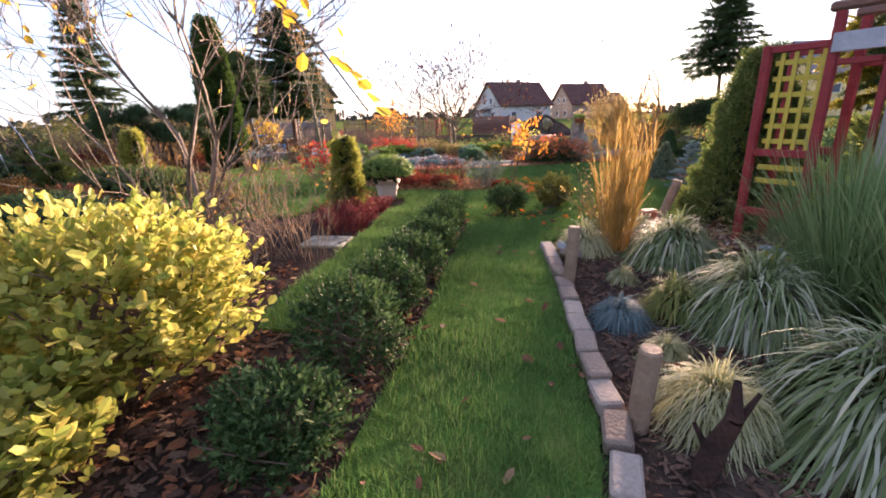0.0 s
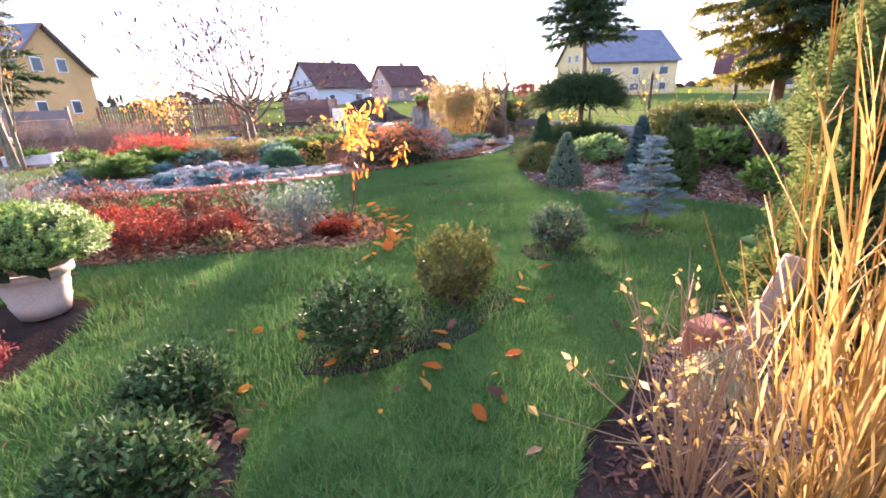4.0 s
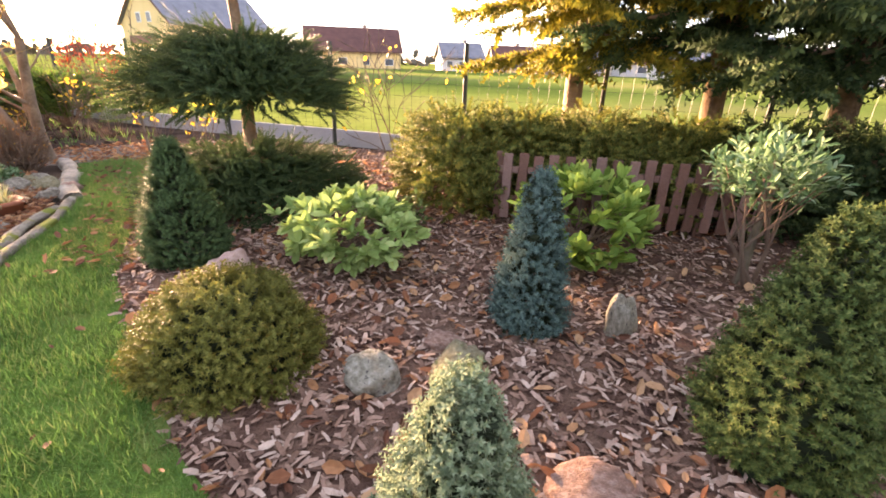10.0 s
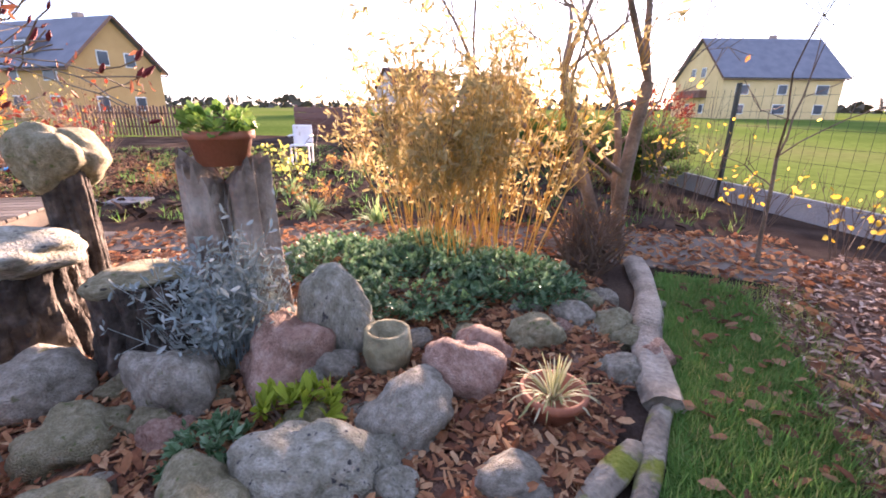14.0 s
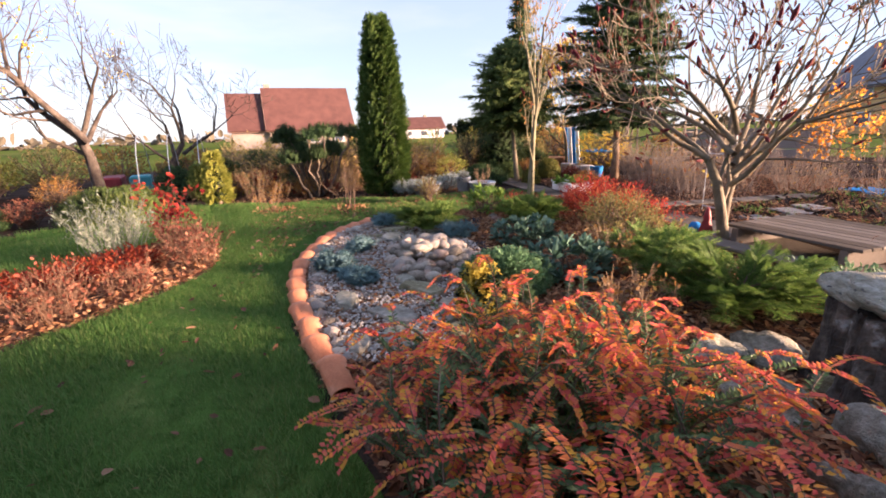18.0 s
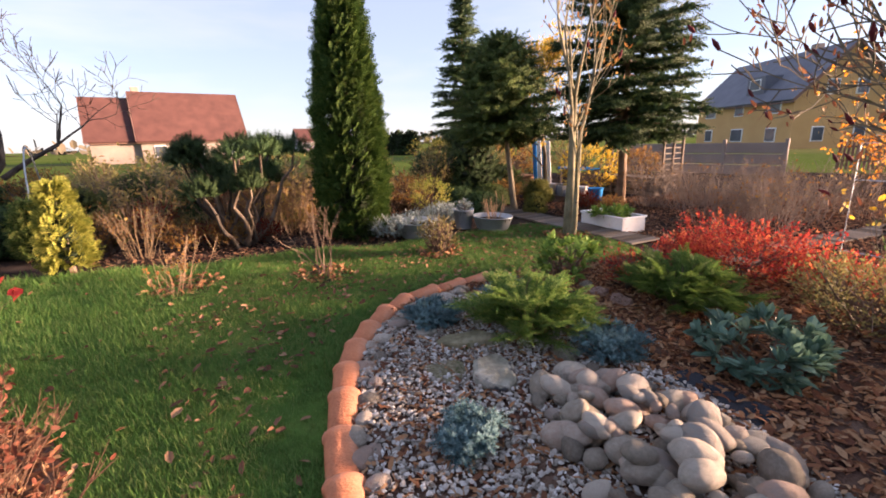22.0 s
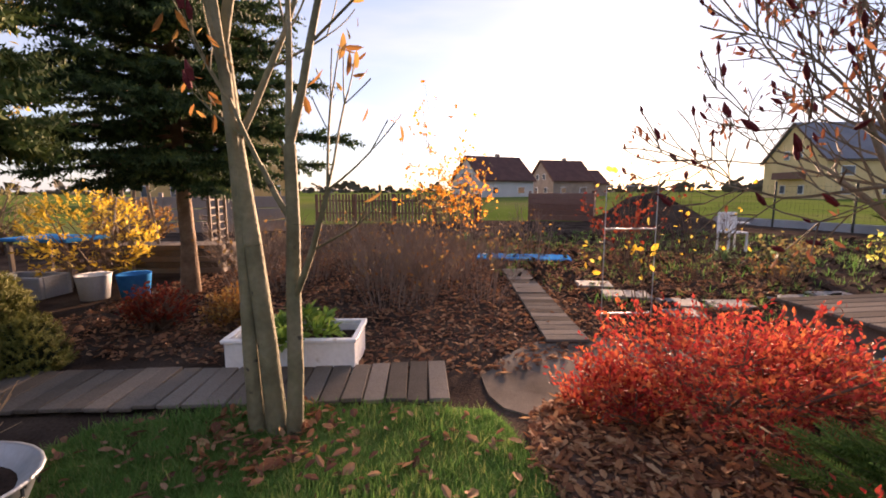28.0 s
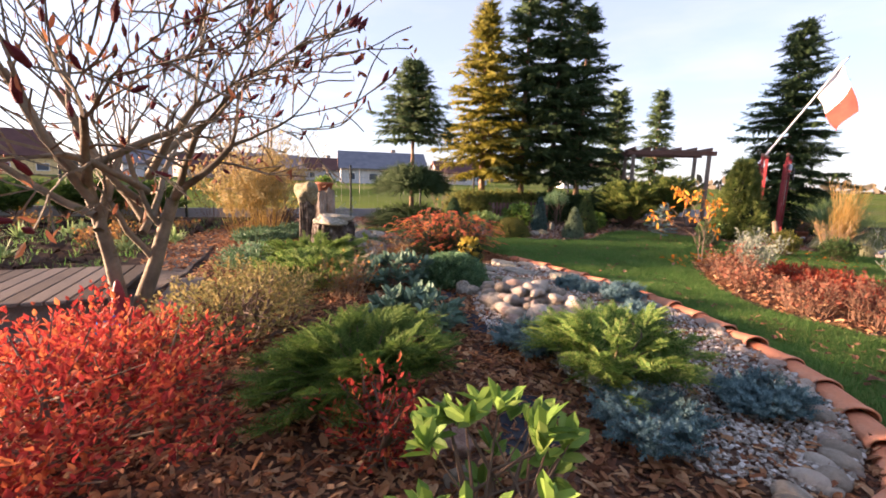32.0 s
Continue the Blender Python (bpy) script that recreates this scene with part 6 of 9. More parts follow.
spreading_juniper("juniper", 4.4, 3.4, 0.9, 0.9, 1.5, 70, F_THUJA, "large golden-green spreading juniper", 98, 0.22, 0.75, lush=6)
leafy_bush("standard_maple", 3.35, 6.55, 0.4, 0.4, 1.1, 190, LEAF_LONG, 0.075, 7, F_PERI, "small grafted tree with light green leaves", "small tree", 99, z0=0.55, stems=4)
mesh_part("stem", np_mesh("stem", *tubes([((0, 0, -0.03), (0.02, 0, 0.4), 0.03, 0.026), ((0.02, 0, 0.4), (0, 0.02, 0.75), 0.026, 0.016)], 7)), M_BARK_PALE, bpy.data.objects["standard_maple"])
# clipped yew hedge in front of the spruces
for i, (x, y) in enumerate(((2.75, 9.15), (3.3, 8.85), (3.85, 8.3), (4.4, 7.75), (4.9, 7.2), (5.25, 6.5), (5.5, 5.7), (5.6, 4.9))):
    ob = holder("clipped_conifer", x, y, 0, 0, "flat-clipped spruce skirt in a hedge line", "spruce", "clipped spruce hedge")
    clipped_mass(ob, 0.62, 0.62, 0.15, 1.0, 1400, F_HEDGE if i < 4 else F_SPRUCE, 110 + i, 0.21)
    mesh_part("trunk", np_mesh("trunk", *tubes([((0, 0, -0.03), (0, 0, 0.8), 0.06, 0.04)], 7)), M_BARK_RED, ob)
# the first spruce has its sunlight painted in as gold needles
SPR = [(4.24, 9.05, 6.7, F_SPRUCE_SUNLIT, 1.7, "tall spruce with sunlit golden needles"), (4.98, 7.85, 8.3, F_SPRUCE, 1.9, "tall dark green spruce with a bare lower trunk"),
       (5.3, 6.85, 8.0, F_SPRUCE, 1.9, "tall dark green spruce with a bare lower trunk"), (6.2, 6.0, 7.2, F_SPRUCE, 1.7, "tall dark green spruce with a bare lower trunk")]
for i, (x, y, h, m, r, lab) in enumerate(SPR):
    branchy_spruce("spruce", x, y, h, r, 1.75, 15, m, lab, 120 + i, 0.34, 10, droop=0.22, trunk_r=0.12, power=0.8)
branchy_spruce("spruce", 8.6, 4.6, 4.8, 1.1, 0.6, 13, F_SPRUCE, "dark spruce behind the pergola", 130, 0.36, 9)
branchy_spruce("spruce", 6.6, -0.4, 6.4, 1.9, 0.5, 16, F_SPRUCE, "broad dark spruce near the flagpole", 131, 0.36, 10)
branchy_spruce("spruce", 11.7, 2.6, 5.3, 1.0, 0.5, 12, F_SPRUCE, "slender dark spruce beyond the garden", 132, 0.36, 9)
# clipped spruce: skirt, disc and top crown
ob = branchy_spruce("tiered_spruce", 0.95, 10.3, 4.4, 1.2, 0.1, 13, F_SPRUCE, "spruce clipped into a skirt, a disc and a crown", 140, 0.24, 10, trunk_r=0.075,
                    flat=[(0.12, 0.45, 0.85, True), (1.15, 1.5, 0.78, True), (2.45, 4.3, 1.25, False)], power=0.75, droop=0.12)
clipped_mass(ob, 0.98, 0.98, 0.04, 0.6, 2600, F_SPRUCE, 141, 0.2, name="clipped_skirt", template=TWIG_FINE)
clipped_mass(ob, 0.86, 0.86, 1.05, 1.62, 2800, F_SPRUCE, 142, 0.22, 0.3, name="clipped_disc", template=TWIG_FINE)
bare_tree("thin_shrub", 2.45, 9.9, 1.9, "thin bare shrub with a few yellow leaves", 141, [((0.15, 0.1, 1), 0.7, (0, 0), 0.016), ((-0.25, 0.1, 1), 0.7, (0.03, 0), 0.014), ((0.0, -0.3, 1), 0.65, (0, 0.03), 0.013)], 3,
          bark=M_TWIG, mat_leaf=F_GOLD, leaf_n=26, leaf_size=0.06, leaf=LEAF_ROUND, kids=2)
# twin-stemmed tree by the log edging and saplings
bare_tree("bare_tree", -1.1, 13.5, 4.5, "bare tree with two pale leaning trunks", 142, [((-0.02, 0.05, 1), 1.6, (0.02, 0), 0.075), ((-0.7, 0.1, 1), 1.8, (-0.05, 0), 0.068), ((-0.15, 0.2, 1), 1.4, (0.05, 0.05), 0.045), ((-0.9, -0.5, 0.7), 1.5, (-0.35, 0.0, 0.6), 0.035)], 5,
          bark=M_BARK, kids=2, mat_leaf=F_TWIGLEAF, leaf_n=120, leaf_size=0.07, spread=0.7)
bare_tree("sapling", 0.1, 13.6, 2.2, "thin bare sapling in soil", 143, [((0.03, 0, 1), 1.0, (0, 0), 0.022)], 3, kids=2)
for i, (x, y) in enumerate(((-0.9, 15.2), (-0.4, 15.6), (0.3, 15.4), (-1.8, 17.0), (0.9, 14.2))):
    stalks("yellow_shrub", x, y, 0.4, 0.4, 1.3 if i < 2 else 0.6, 18, "thin shrub with sparse yellow leaves", 150 + i, M_TWIG, F_GOLD, 45, 0.07, LEAF_ROUND, "shrub")


# ---- stones ----
def rock_mesh(name, seed, squash=(1, 0.8, 0.7), rough=0.16, flat=False, sub=4):
    bm = bmesh.new()
    bmesh.ops.create_icosphere(bm, subdivisions=sub, radius=1.0)
    off = Vector((seed * 3.1, seed * 1.7, seed * 0.9))
    for v in bm.verts:
        d = v.co.normalized()
        k = 1 + rough * noise.noise(d * 1.1 + off) * 1.6 + rough * 0.5 * noise.noise(d * 2.7 + off) + rough * 0.15 * noise.noise(d * 7 + off)
        v.co = Vector((d.x * squash[0], d.y * squash[1], d.z * squash[2])) * k
    me = bpy.data.meshes.new(name)
    for f in bm.faces:
        f.smooth = True
    bm.to_mesh(me)
    bm.free()
    return me


def rock(me, mat, x, y, sx, sy, sz, turn, label, sink=0.25, name="boulder", group="", tilt=(0, 0), z=0.0, category="boulder"):
    me = me.copy()
    me.materials.clear()
    me.materials.append(mat)
    ob = new(name, me)
    ob.matrix_basis = pose(x, y, z + sz * (1 - sink * 2) * 0.7, tilt[0], tilt[1], turn) @ Matrix.Diagonal((sx, sy, sz, 1))
    return tagged(ob, label, category, group)


RK = [rock_mesh("rock", s, (1, 0.95, 0.95), 0.27) for s in range(6)]
BOULDERS = [(-2.1, 8.62, 0.16, 0.13, 0.14, M_ROCK_PINK, "smooth pinkish boulder"), (-2.35, 9.45, 0.23, 0.21, 0.22, M_ROCK_DARK, "rounded olive-brown boulder"),
            (-2.05, 9.72, 0.23, 0.2, 0.21, M_ROCK_DARK, "rounded mossy green boulder"), (-1.86, 10.02, 0.29, 0.22, 0.23, M_ROCK_LICHEN, "pale boulder with black lichen spots"),
            (-1.66, 10.44, 0.27, 0.21, 0.21, M_ROCK, "grey rounded boulder"), (-1.6, 10.84, 0.25, 0.22, 0.24, M_ROCK_PINK, "rough reddish-brown boulder"),
            (-1.55, 11.08, 0.19, 0.17, 0.2, M_ROCK_PINK, "pale pink boulder"), (-2.46, 10.56, 0.34, 0.26, 0.31, M_ROCK_PINK, "large dark pink granite boulder"),
            (-2.75, 10.12, 0.26, 0.22, 0.28, M_ROCK, "grey angular boulder"), (-3.3, 9.8, 0.28, 0.23, 0.26, M_ROCK, "smooth blue-grey boulder"),
            (-2.32, 10.85, 0.24, 0.17, 0.5, M_ROCK_LICHEN, "tall upright grey stone with lichen"), (-2.2, 10.62, 0.14, 0.12, 0.14, M_ROCK, "small whitish stone"),
            (-3.55, 9.35, 0.26, 0.22, 0.17, M_ROCK_LICHEN, "flat pale boulder"), (-4.0, 9.15, 0.26, 0.2, 0.19, M_ROCK_LICHEN, "pale rounded boulder"),
            (-2.95, 9.45, 0.15, 0.13, 0.16, M_ROCK, "grey stone"), (-2.8, 9.72, 0.2, 0.18, 0.19, M_ROCK_DARK, "olive round stone"),
            (-2.15, 8.95, 0.2, 0.17, 0.15, M_ROCK_DARK, "mossy stone under the shrub"), (-1.35, 11.4, 0.2, 0.18, 0.17, M_ROCK_DARK, "greenish stone"),
            (-1.2, 11.8, 0.17, 0.15, 0.14, M_ROCK, "grey stone"), (-0.85, 11.25, 0.13, 0.14, 0.12, M_ROCK, "grey stone by the log"), (-0.95, 11.75, 0.17, 0.15, 0.13, M_ROCK_DARK, "greenish stone by the log"),
            (-1.05, 12.2, 0.12, 0.11, 0.1, M_ROCK, "grey stone by the log"), (-1.15, 10.35, 0.16, 0.13, 0.10, M_ROCK, "flat blue-grey stone"), (-2.0, 9.1, 0.14, 0.12, 0.12, M_ROCK_DARK, "half-buried stone"),
            (-4.25, 9.55, 0.3, 0.25, 0.15, M_ROCK, "flat grey stone"), (-3.8, 9.75, 0.18, 0.16, 0.16, M_ROCK_DARK, "dark grey stone"), (-4.35, 9.95, 0.2, 0.16, 0.14, M_ROCK_PINK, "brownish stone"),
            (-1.5, 11.75, 0.12, 0.1, 0.1, M_ROCK, "small grey stone"), (-1.7, 11.25, 0.14, 0.12, 0.11, M_ROCK_DARK, "small mossy stone"),
            (1.12, 6.02, 0.2, 0.13, 0.09, M_ROCK_PINK, "flat pale stone set in mulch"), (1.08, 6.82, 0.2, 0.14, 0.13, M_ROCK_DARK, "rounded tan stone in mulch"),
            (0.72, 7.0, 0.17, 0.15, 0.14, M_ROCK_LICHEN, "grey-blue stone in mulch"), (2.08, 6.62, 0.1, 0.09, 0.26, M_ROCK_LICHEN, "upright pale pointed stone"),
            (0.3, 8.32, 0.3, 0.12, 0.24, M_SLAB_PINK, "pink pointed slab of stone"), (1.15, 7.05, 0.14, 0.1, 0.09, M_ROCK_PINK, "flat tan stone"),
            (-5.4, 7.3, 0.16, 0.15, 0.17, M_ROCK, "grey round boulder at the stone pile"), (-8.55, 6.6, 0.1, 0.09, 0.09, M_COBBLE, "small pale stone"),
            (-8.3, 6.72, 0.14, 0.12, 0.1, M_ROCK_PINK, "tan stone half in leaves"), (-8.05, 6.85, 0.13, 0.11, 0.11, M_ROCK_PINK, "pinkish stone half in leaves"),
            (-7.35, 5.9, 0.16, 0.14, 0.12, M_ROCK, "grey stone under the juniper"), (-6.9, 6.15, 0.15, 0.12, 0.12, M_ROCK, "grey stone under the juniper"),
            (-6.6, 5.3, 0.2, 0.15, 0.09, M_ROCK_DARK, "flat stone in gravel"), (-7.5, 5.55, 0.24, 0.14, 0.09, M_ROCK_DARK, "flat olive stone in gravel")]
for i, (x, y, sx, sy, sz, m, lab) in enumerate(BOULDERS):
    rock(RK[i % 6], m, x, y, sx * 0.88, sy * 0.88, sz * 0.78, (i * 67) % 360 if sz < 0.4 else 40, lab + " in the garden bed", 0.26)
rng = np.random.default_rng(12)
for i in range(60):
    x, y = (-2.3, 10.0) if i < 46 else (-1.1, 11.6)
    x, y = x + rng.normal(0, 0.62), y + rng.normal(0, 0.5)
    if x > -1.35 and i < 46:
        continue
    s = rng.uniform(0.05, 0.1)
    rock(RK[i % 6], (M_ROCK, M_ROCK_DARK, M_ROCK_PINK, M_ROCK_LICHEN)[i % 4], x, y, s * 1.2, s, s * 0.9, rng.uniform(0, 360), "small field stone between boulders", 0.25, "field_stone", "small rockery stones", category="stone")
# flat slates lying in the gravel
def slate(x, y, sx, sy, thick, turn, mat, label, seed):
    rng = np.random.default_rng(seed)
    bm = bmesh.new()
    k = 8
    ang = np.sort(np.arange(k) * 2 * math.pi / k + rng.uniform(-0.25, 0.25, k))
    rad = rng.uniform(0.78, 1.12, k)
    rings = []
    for inset, z in ((1.0, -0.03), (1.0, thick * 0.6), (0.94, thick * 0.9), (0.80, thick)):
        rings.append([bm.verts.new((sx * r * inset * math.cos(a), sy * r * inset * math.sin(a), z + (rng.normal(0, 0.004) if z > 0 else 0))) for a, r in zip(ang, rad)])
    for a, b in zip(rings, rings[1:]):
        for i in range(k):
            bm.faces.new((a[i], a[(i + 1) % k], b[(i + 1) % k], b[i]))
    c = bm.verts.new((0, 0, thick * 1.04))
    for i in range(k):
        bm.faces.new((rings[-1][i], rings[-1][(i + 1) % k], c))
    ob = tagged(part("flagstone", bm, mat), label, "stone", "flat stones in gravel")
    ob.matrix_basis = pose(x, y, 0.045, rng.normal(0, 3), rng.normal(0, 3), turn)


for i, (x, y, sx, sy, turn) in enumerate(((-4.08, 6.85, 0.29, 0.16, 65), (-4.69, 6.84, 0.29, 0.12, 80), (-3.68, 7.12, 0.27, 0.16, 60), (-4.12, 7.27, 0.17, 0.12, 30), (-3.95, 7.5, 0.15, 0.12, 10), (-4.2, 6.3, 0.17, 0.11, 40),
                                          (-4.42, 7.27, 0.16, 0.11, 75), (-4.2, 7.68, 0.22, 0.07, 120), (-6.55, 5.62, 0.24, 0.16, 20), (-7.2, 5.05, 0.12, 0.09, 10), (-7.05, 5.38, 0.24, 0.12, 100), (-4.85, 6.6, 0.16, 0.1, 50), (-3.5, 6.85, 0.15, 0.1, 20))):
    slate(x, y, sx, sy, 0.05 + 0.012 * (i % 3), turn, (M_ROCK, M_ROCK_DARK, M_ROCK_LICHEN)[i % 3], ("flat grey slate lying in gravel", "flat mossy slate lying in gravel", "flat pale slate lying in gravel")[i % 3], 900 + i)
# pile of river stones, laid in a curved bank
rng = np.random.default_rng(21)
cob = [rock_mesh("cobble", 20 + s, (1, 0.9, 0.8), 0.1, sub=3) for s in range(5)]
k = 0
for i in range(700):
    u, w = rng.uniform(-1, 1), rng.uniform(-1, 1)
    x, y = -5.75 + 0.95 * u * math.cos(0.5) - 0.48 * w * math.sin(0.5), 6.5 + 0.95 * u * math.sin(0.5) + 0.48 * w * math.cos(0.5)
    if u * u + w * w > 1 or k >= 180:
        continue
    lift = max(0.0, 0.16 * (1 - (u * u + w * w))) * (1 if rng.uniform() < 0.6 else 0.35)
    s = 0.034 + 0.06 * rng.uniform(0, 1) ** 1.3
    rock(cob[i % 5], M_COBBLE, x, y, s * 1.25, s, s * 0.85, rng.uniform(0, 360), "rounded pale river stone in a pile", 0.1, "river_stone", "pile of river stones", (rng.normal(0, 14), rng.normal(0, 14)), 0.04 + lift, "stone")
    k += 1
# stones lining the tile edging
line = smooth_line([(-3.3, 6.85), (-3.85, 6.3), (-4.4, 5.85), (-5.1, 5.32), (-5.8, 4.93), (-6.5, 4.72), (-7.15, 4.72), (-7.62, 4.8), (-8.0, 4.98), (-8.3, 5.3)], False, 2)
for i, p in enumerate(line[::1]):
    for q in range(2):
        s = rng.uniform(0.045, 0.075) * (1 - 0.35 * q)
        rock(cob[i % 5], M_COBBLE, p[0] + rng.normal(0, 0.03), p[1] + rng.normal(0, 0.03), s * 1.25, s, s * 0.8, rng.uniform(0, 360), "pale stone lining the tile edging", 0.15, "edging_stone",
             "stones along the tiles", z=0.03, category="stone")

# ---- curved edging of half-round roof tiles ----
tiles = holder("tile_edging", 0, 0, 0, 0, "curved edging of orange half-round roof tiles", "edging", kind="structure")


def ridge_tile():
    bm = bmesh.new()
    seg = 10
    L = 0.42
    rows = [(-L / 2, 0.078), (L / 2 - 0.05, 0.094), (L / 2 - 0.045, 0.102), (L / 2 - 0.01, 0.105), (L / 2, 0.101)]
    out, inn = [], []
    for x, r in rows:
        out.append([bm.verts.new((x, r * math.cos(a), r * math.sin(a) * 0.66)) for a in np.linspace(-0.15, math.pi + 0.15, seg + 1)])
        inn.append([bm.verts.new((x, (r - 0.014) * math.cos(a), (r - 0.014) * math.sin(a) * 0.66)) for a in np.linspace(-0.15, math.pi + 0.15, seg + 1)])
    for A, flip in ((out, False), (inn, True)):
        for a, b in zip(A, A[1:]):
            for i in range(seg):
                f = (a[i], b[i], b[i + 1], a[i + 1])
                bm.faces.new(f[::-1] if flip else f)
    for A, B, fl in ((out[0], inn[0], False), (out[-1], inn[-1], True)):
        for i in range(seg):
            f = (A[i], A[i + 1], B[i + 1], B[i])
            bm.faces.new(f[::-1] if fl else f)
    for f in bm.faces:
        f.smooth = True
    me = bpy.data.meshes.new("tile")
    bm.to_mesh(me)
    bm.free()
    return me


tile_me = ridge_tile()
line = smooth_line([(-3.0, 7.05), (-3.46, 6.5), (-4.13, 5.83), (-4.92, 5.22), (-5.45, 4.93), (-6.06, 4.72), (-6.72, 4.54), (-7.3, 4.54), (-7.75, 4.62), (-8.11, 4.78),
                    (-8.45, 5.13), (-8.66, 5.37), (-8.86, 5.62)], False, 2)
acc, STEP = 0.2, 0.37
for a, b in zip(line, line[1:]):
    ln, k = np.linalg.norm(b - a), 0.0
    while acc + (ln - k) >= STEP:
        k += STEP - acc
        acc = 0.0
        q = a + (b - a) * (k / ln)
        ob = mesh_part("tile", tile_me, M_TILE, tiles)
        ob.matrix_basis = pose(q[0], q[1], 0.035 + rng.uniform(0, 0.012), rng.normal(0, 3), -1.5 + rng.normal(0, 1.5), math.degrees(math.atan2(b[1] - a[1], b[0] - a[0])) + rng.normal(0, 2))
    acc += ln - k

# ---- rockery figures: stumps with stone caps ----
def stump(x, y, r, h, mat, label, seed, flare=1.25, z=0.0, ragged=0.03, groove=1.0, split=False):
    """A stump: furrowed bark plates, or bare wood with deep clefts and a broken top."""
    rng = np.random.default_rng(seed)
    bm = bmesh.new()
    seg, rows = 120, 22
    ph = rng.uniform(0, 6.3, 5)
    off = Vector((seed * 2.7, seed * 5.1, seed * 1.3))
    rings = []
    for j in range(rows):
        t = j / (rows - 1)
        ring = []
        for i in range(seg):
            a = 2 * math.pi * i / seg
            d = Vector((math.cos(a), math.sin(a), 0))
            lobe = 0.10 * math.sin(3 * a + ph[0]) + 0.06 * math.sin(5 * a + ph[1])
            wob = 0.35 * math.sin(9 * t + ph[2]) + 0.5 * noise.noise(d * 2 + off + Vector((0, 0, t * 3)))
            if split:
                k = lobe + 0.05 * math.sin(17 * a + wob) - 0.42 * max(0.0, math.sin(2.5 * a + ph[3])) ** 14 * (0.3 + 0.7 * t) - 0.25 * max(0.0, math.sin(4 * a + ph[4])) ** 18
                top = h * (1 - 0.16 * max(0.0, math.sin(2 * a + ph[1])) ** 2) + rng.normal(0, ragged * 0.5)
            else:
                plate = abs(math.sin(8 * a + wob)) ** 0.6
                crack = 0.5 + 0.5 * noise.noise(d * 6 + off + Vector((0, 0, t * 9)))
                k = lobe + 0.13 * plate * (0.5 + crack) - 0.1
                top = h + rng.normal(0, ragged * 0.4)
            rr = r * (1 + groove * k) * (1 + (flare - 1) * (1 - t) ** 2)
            ring.append(bm.verts.new((rr * math.cos(a), rr * math.sin(a), -0.05 + (top + 0.05) * t)))
        rings.append(ring)
    for a, b in zip(rings, rings[1:]):
        for i in range(seg):
            bm.faces.new((a[i], a[(i + 1) % seg], b[(i + 1) % seg], b[i]))
    c = bm.verts.new((0, 0, h * (0.9 if split else 0.98)))
    for i in range(seg):
        bm.faces.new((rings[-1][i], rings[-1][(i + 1) % seg], c))
    ob = tagged(part("tree_stump", bm, mat), label, "stump")
    ob.matrix_basis = pose(x, y, z, 0, 0, 0)
    return ob


stump(-3.78, 9.98, 0.33, 0.56, M_STUMP, "dark bark-covered stump under a flat stone cap", 1)
rock(RK[1], M_ROCK_LICHEN, -3.78, 9.98, 0.40, 0.34, 0.11, 20, "wide flat grey stone cap on a stump", 0.2, "stone_cap", z=0.57, category="stone")
stump(-3.12, 10.3, 0.22, 0.5, M_STUMP, "short dark stump with pale lichen", 2)
rock(RK[3], M_ROCK_DARK, -3.12, 10.3, 0.22, 0.2, 0.07, 50, "flat dark stone cap on a stump", 0.2, "stone_cap", z=0.47, category="stone")
stump(-3.85, 10.4, 0.11, 0.98, M_STUMP, "narrow tall stump under a round stone", 3, 1.15)
rock(RK[2], M_ROCK_DARK, -3.85, 10.4, 0.19, 0.17, 0.19, 80, "round greenish stone balanced on a stump", 0.2, "stone_cap", z=0.97, category="stone")
stump(-2.9, 10.68, 0.2, 1.05, M_STUMP_PALE, "tall bare hollow stump with grey wood", 4, 1.3, ragged=0.06, groove=1.0, split=True)
stalks("silver_artemisia", -2.72, 10.42, 0.2, 0.16, 0.62, 46, "pale silvery upright perennial before a stump", 262, F_FROST, F_FROST, 1300, 0.05, LEAF_LONG, "perennial", 0.25)
pot = holder("clay_bowl", -2.86, 10.66, 1.04, 0, "terracotta bowl on a stump", "pot")
part("body", lathe([(0, 0), (0.12, 0), (0.15, 0.13), (0.165, 0.13), (0.165, 0.17), (0.145, 0.17), (0.13, 0.12), (0, 0.11)], 20), M_CLAY, pot, smooth=True)
leafy_bush("potted_strawberry", -2.86, 10.66, 0.18, 0.18, 0.16, 50, LEAF_ROUND, 0.06, 5, F_RHODO, "leafy green plant in a terracotta bowl", "potted plant", 7, z=1.16, z0=0.0, twig_len=0.05)
stalks("lavender", -2.78, 10.48, 0.26, 0.26, 0.5, 60, "pale grey dry lavender before a stump", 8, F_FROST, F_FROST, 1100, 0.05, LEAF_LONG, "lavender", 0.5)
pot = holder("hollow_stone", -1.98, 10.78, 0.0, 0, "small dark hollow stone pot", "pot")
part("body", lathe([(0, 0.0), (0.10, 0.0), (0.13, 0.12), (0.12, 0.24), (0.09, 0.24), (0.08, 0.14), (0, 0.12)], 14), M_ROCK_DARK, pot, smooth=True)
pot = holder("clay_bowl", -1.12, 10.78, 0.02, 0, "low terracotta bowl among leaves", "pot")
part("body", lathe([(0, 0), (0.10, 0), (0.135, 0.1), (0.15, 0.1), (0.15, 0.135), (0.13, 0.135), (0.12, 0.1), (0, 0.09)], 20), M_CLAY, pot, smooth=True)
grass_clump("potted_grass", -1.12, 10.78, 0.16, 0.2, 90, F_SEDGE_PALE, "thin pale grass in a clay bowl", 14, 0.8, 0.004, 1.0, z=0.11)
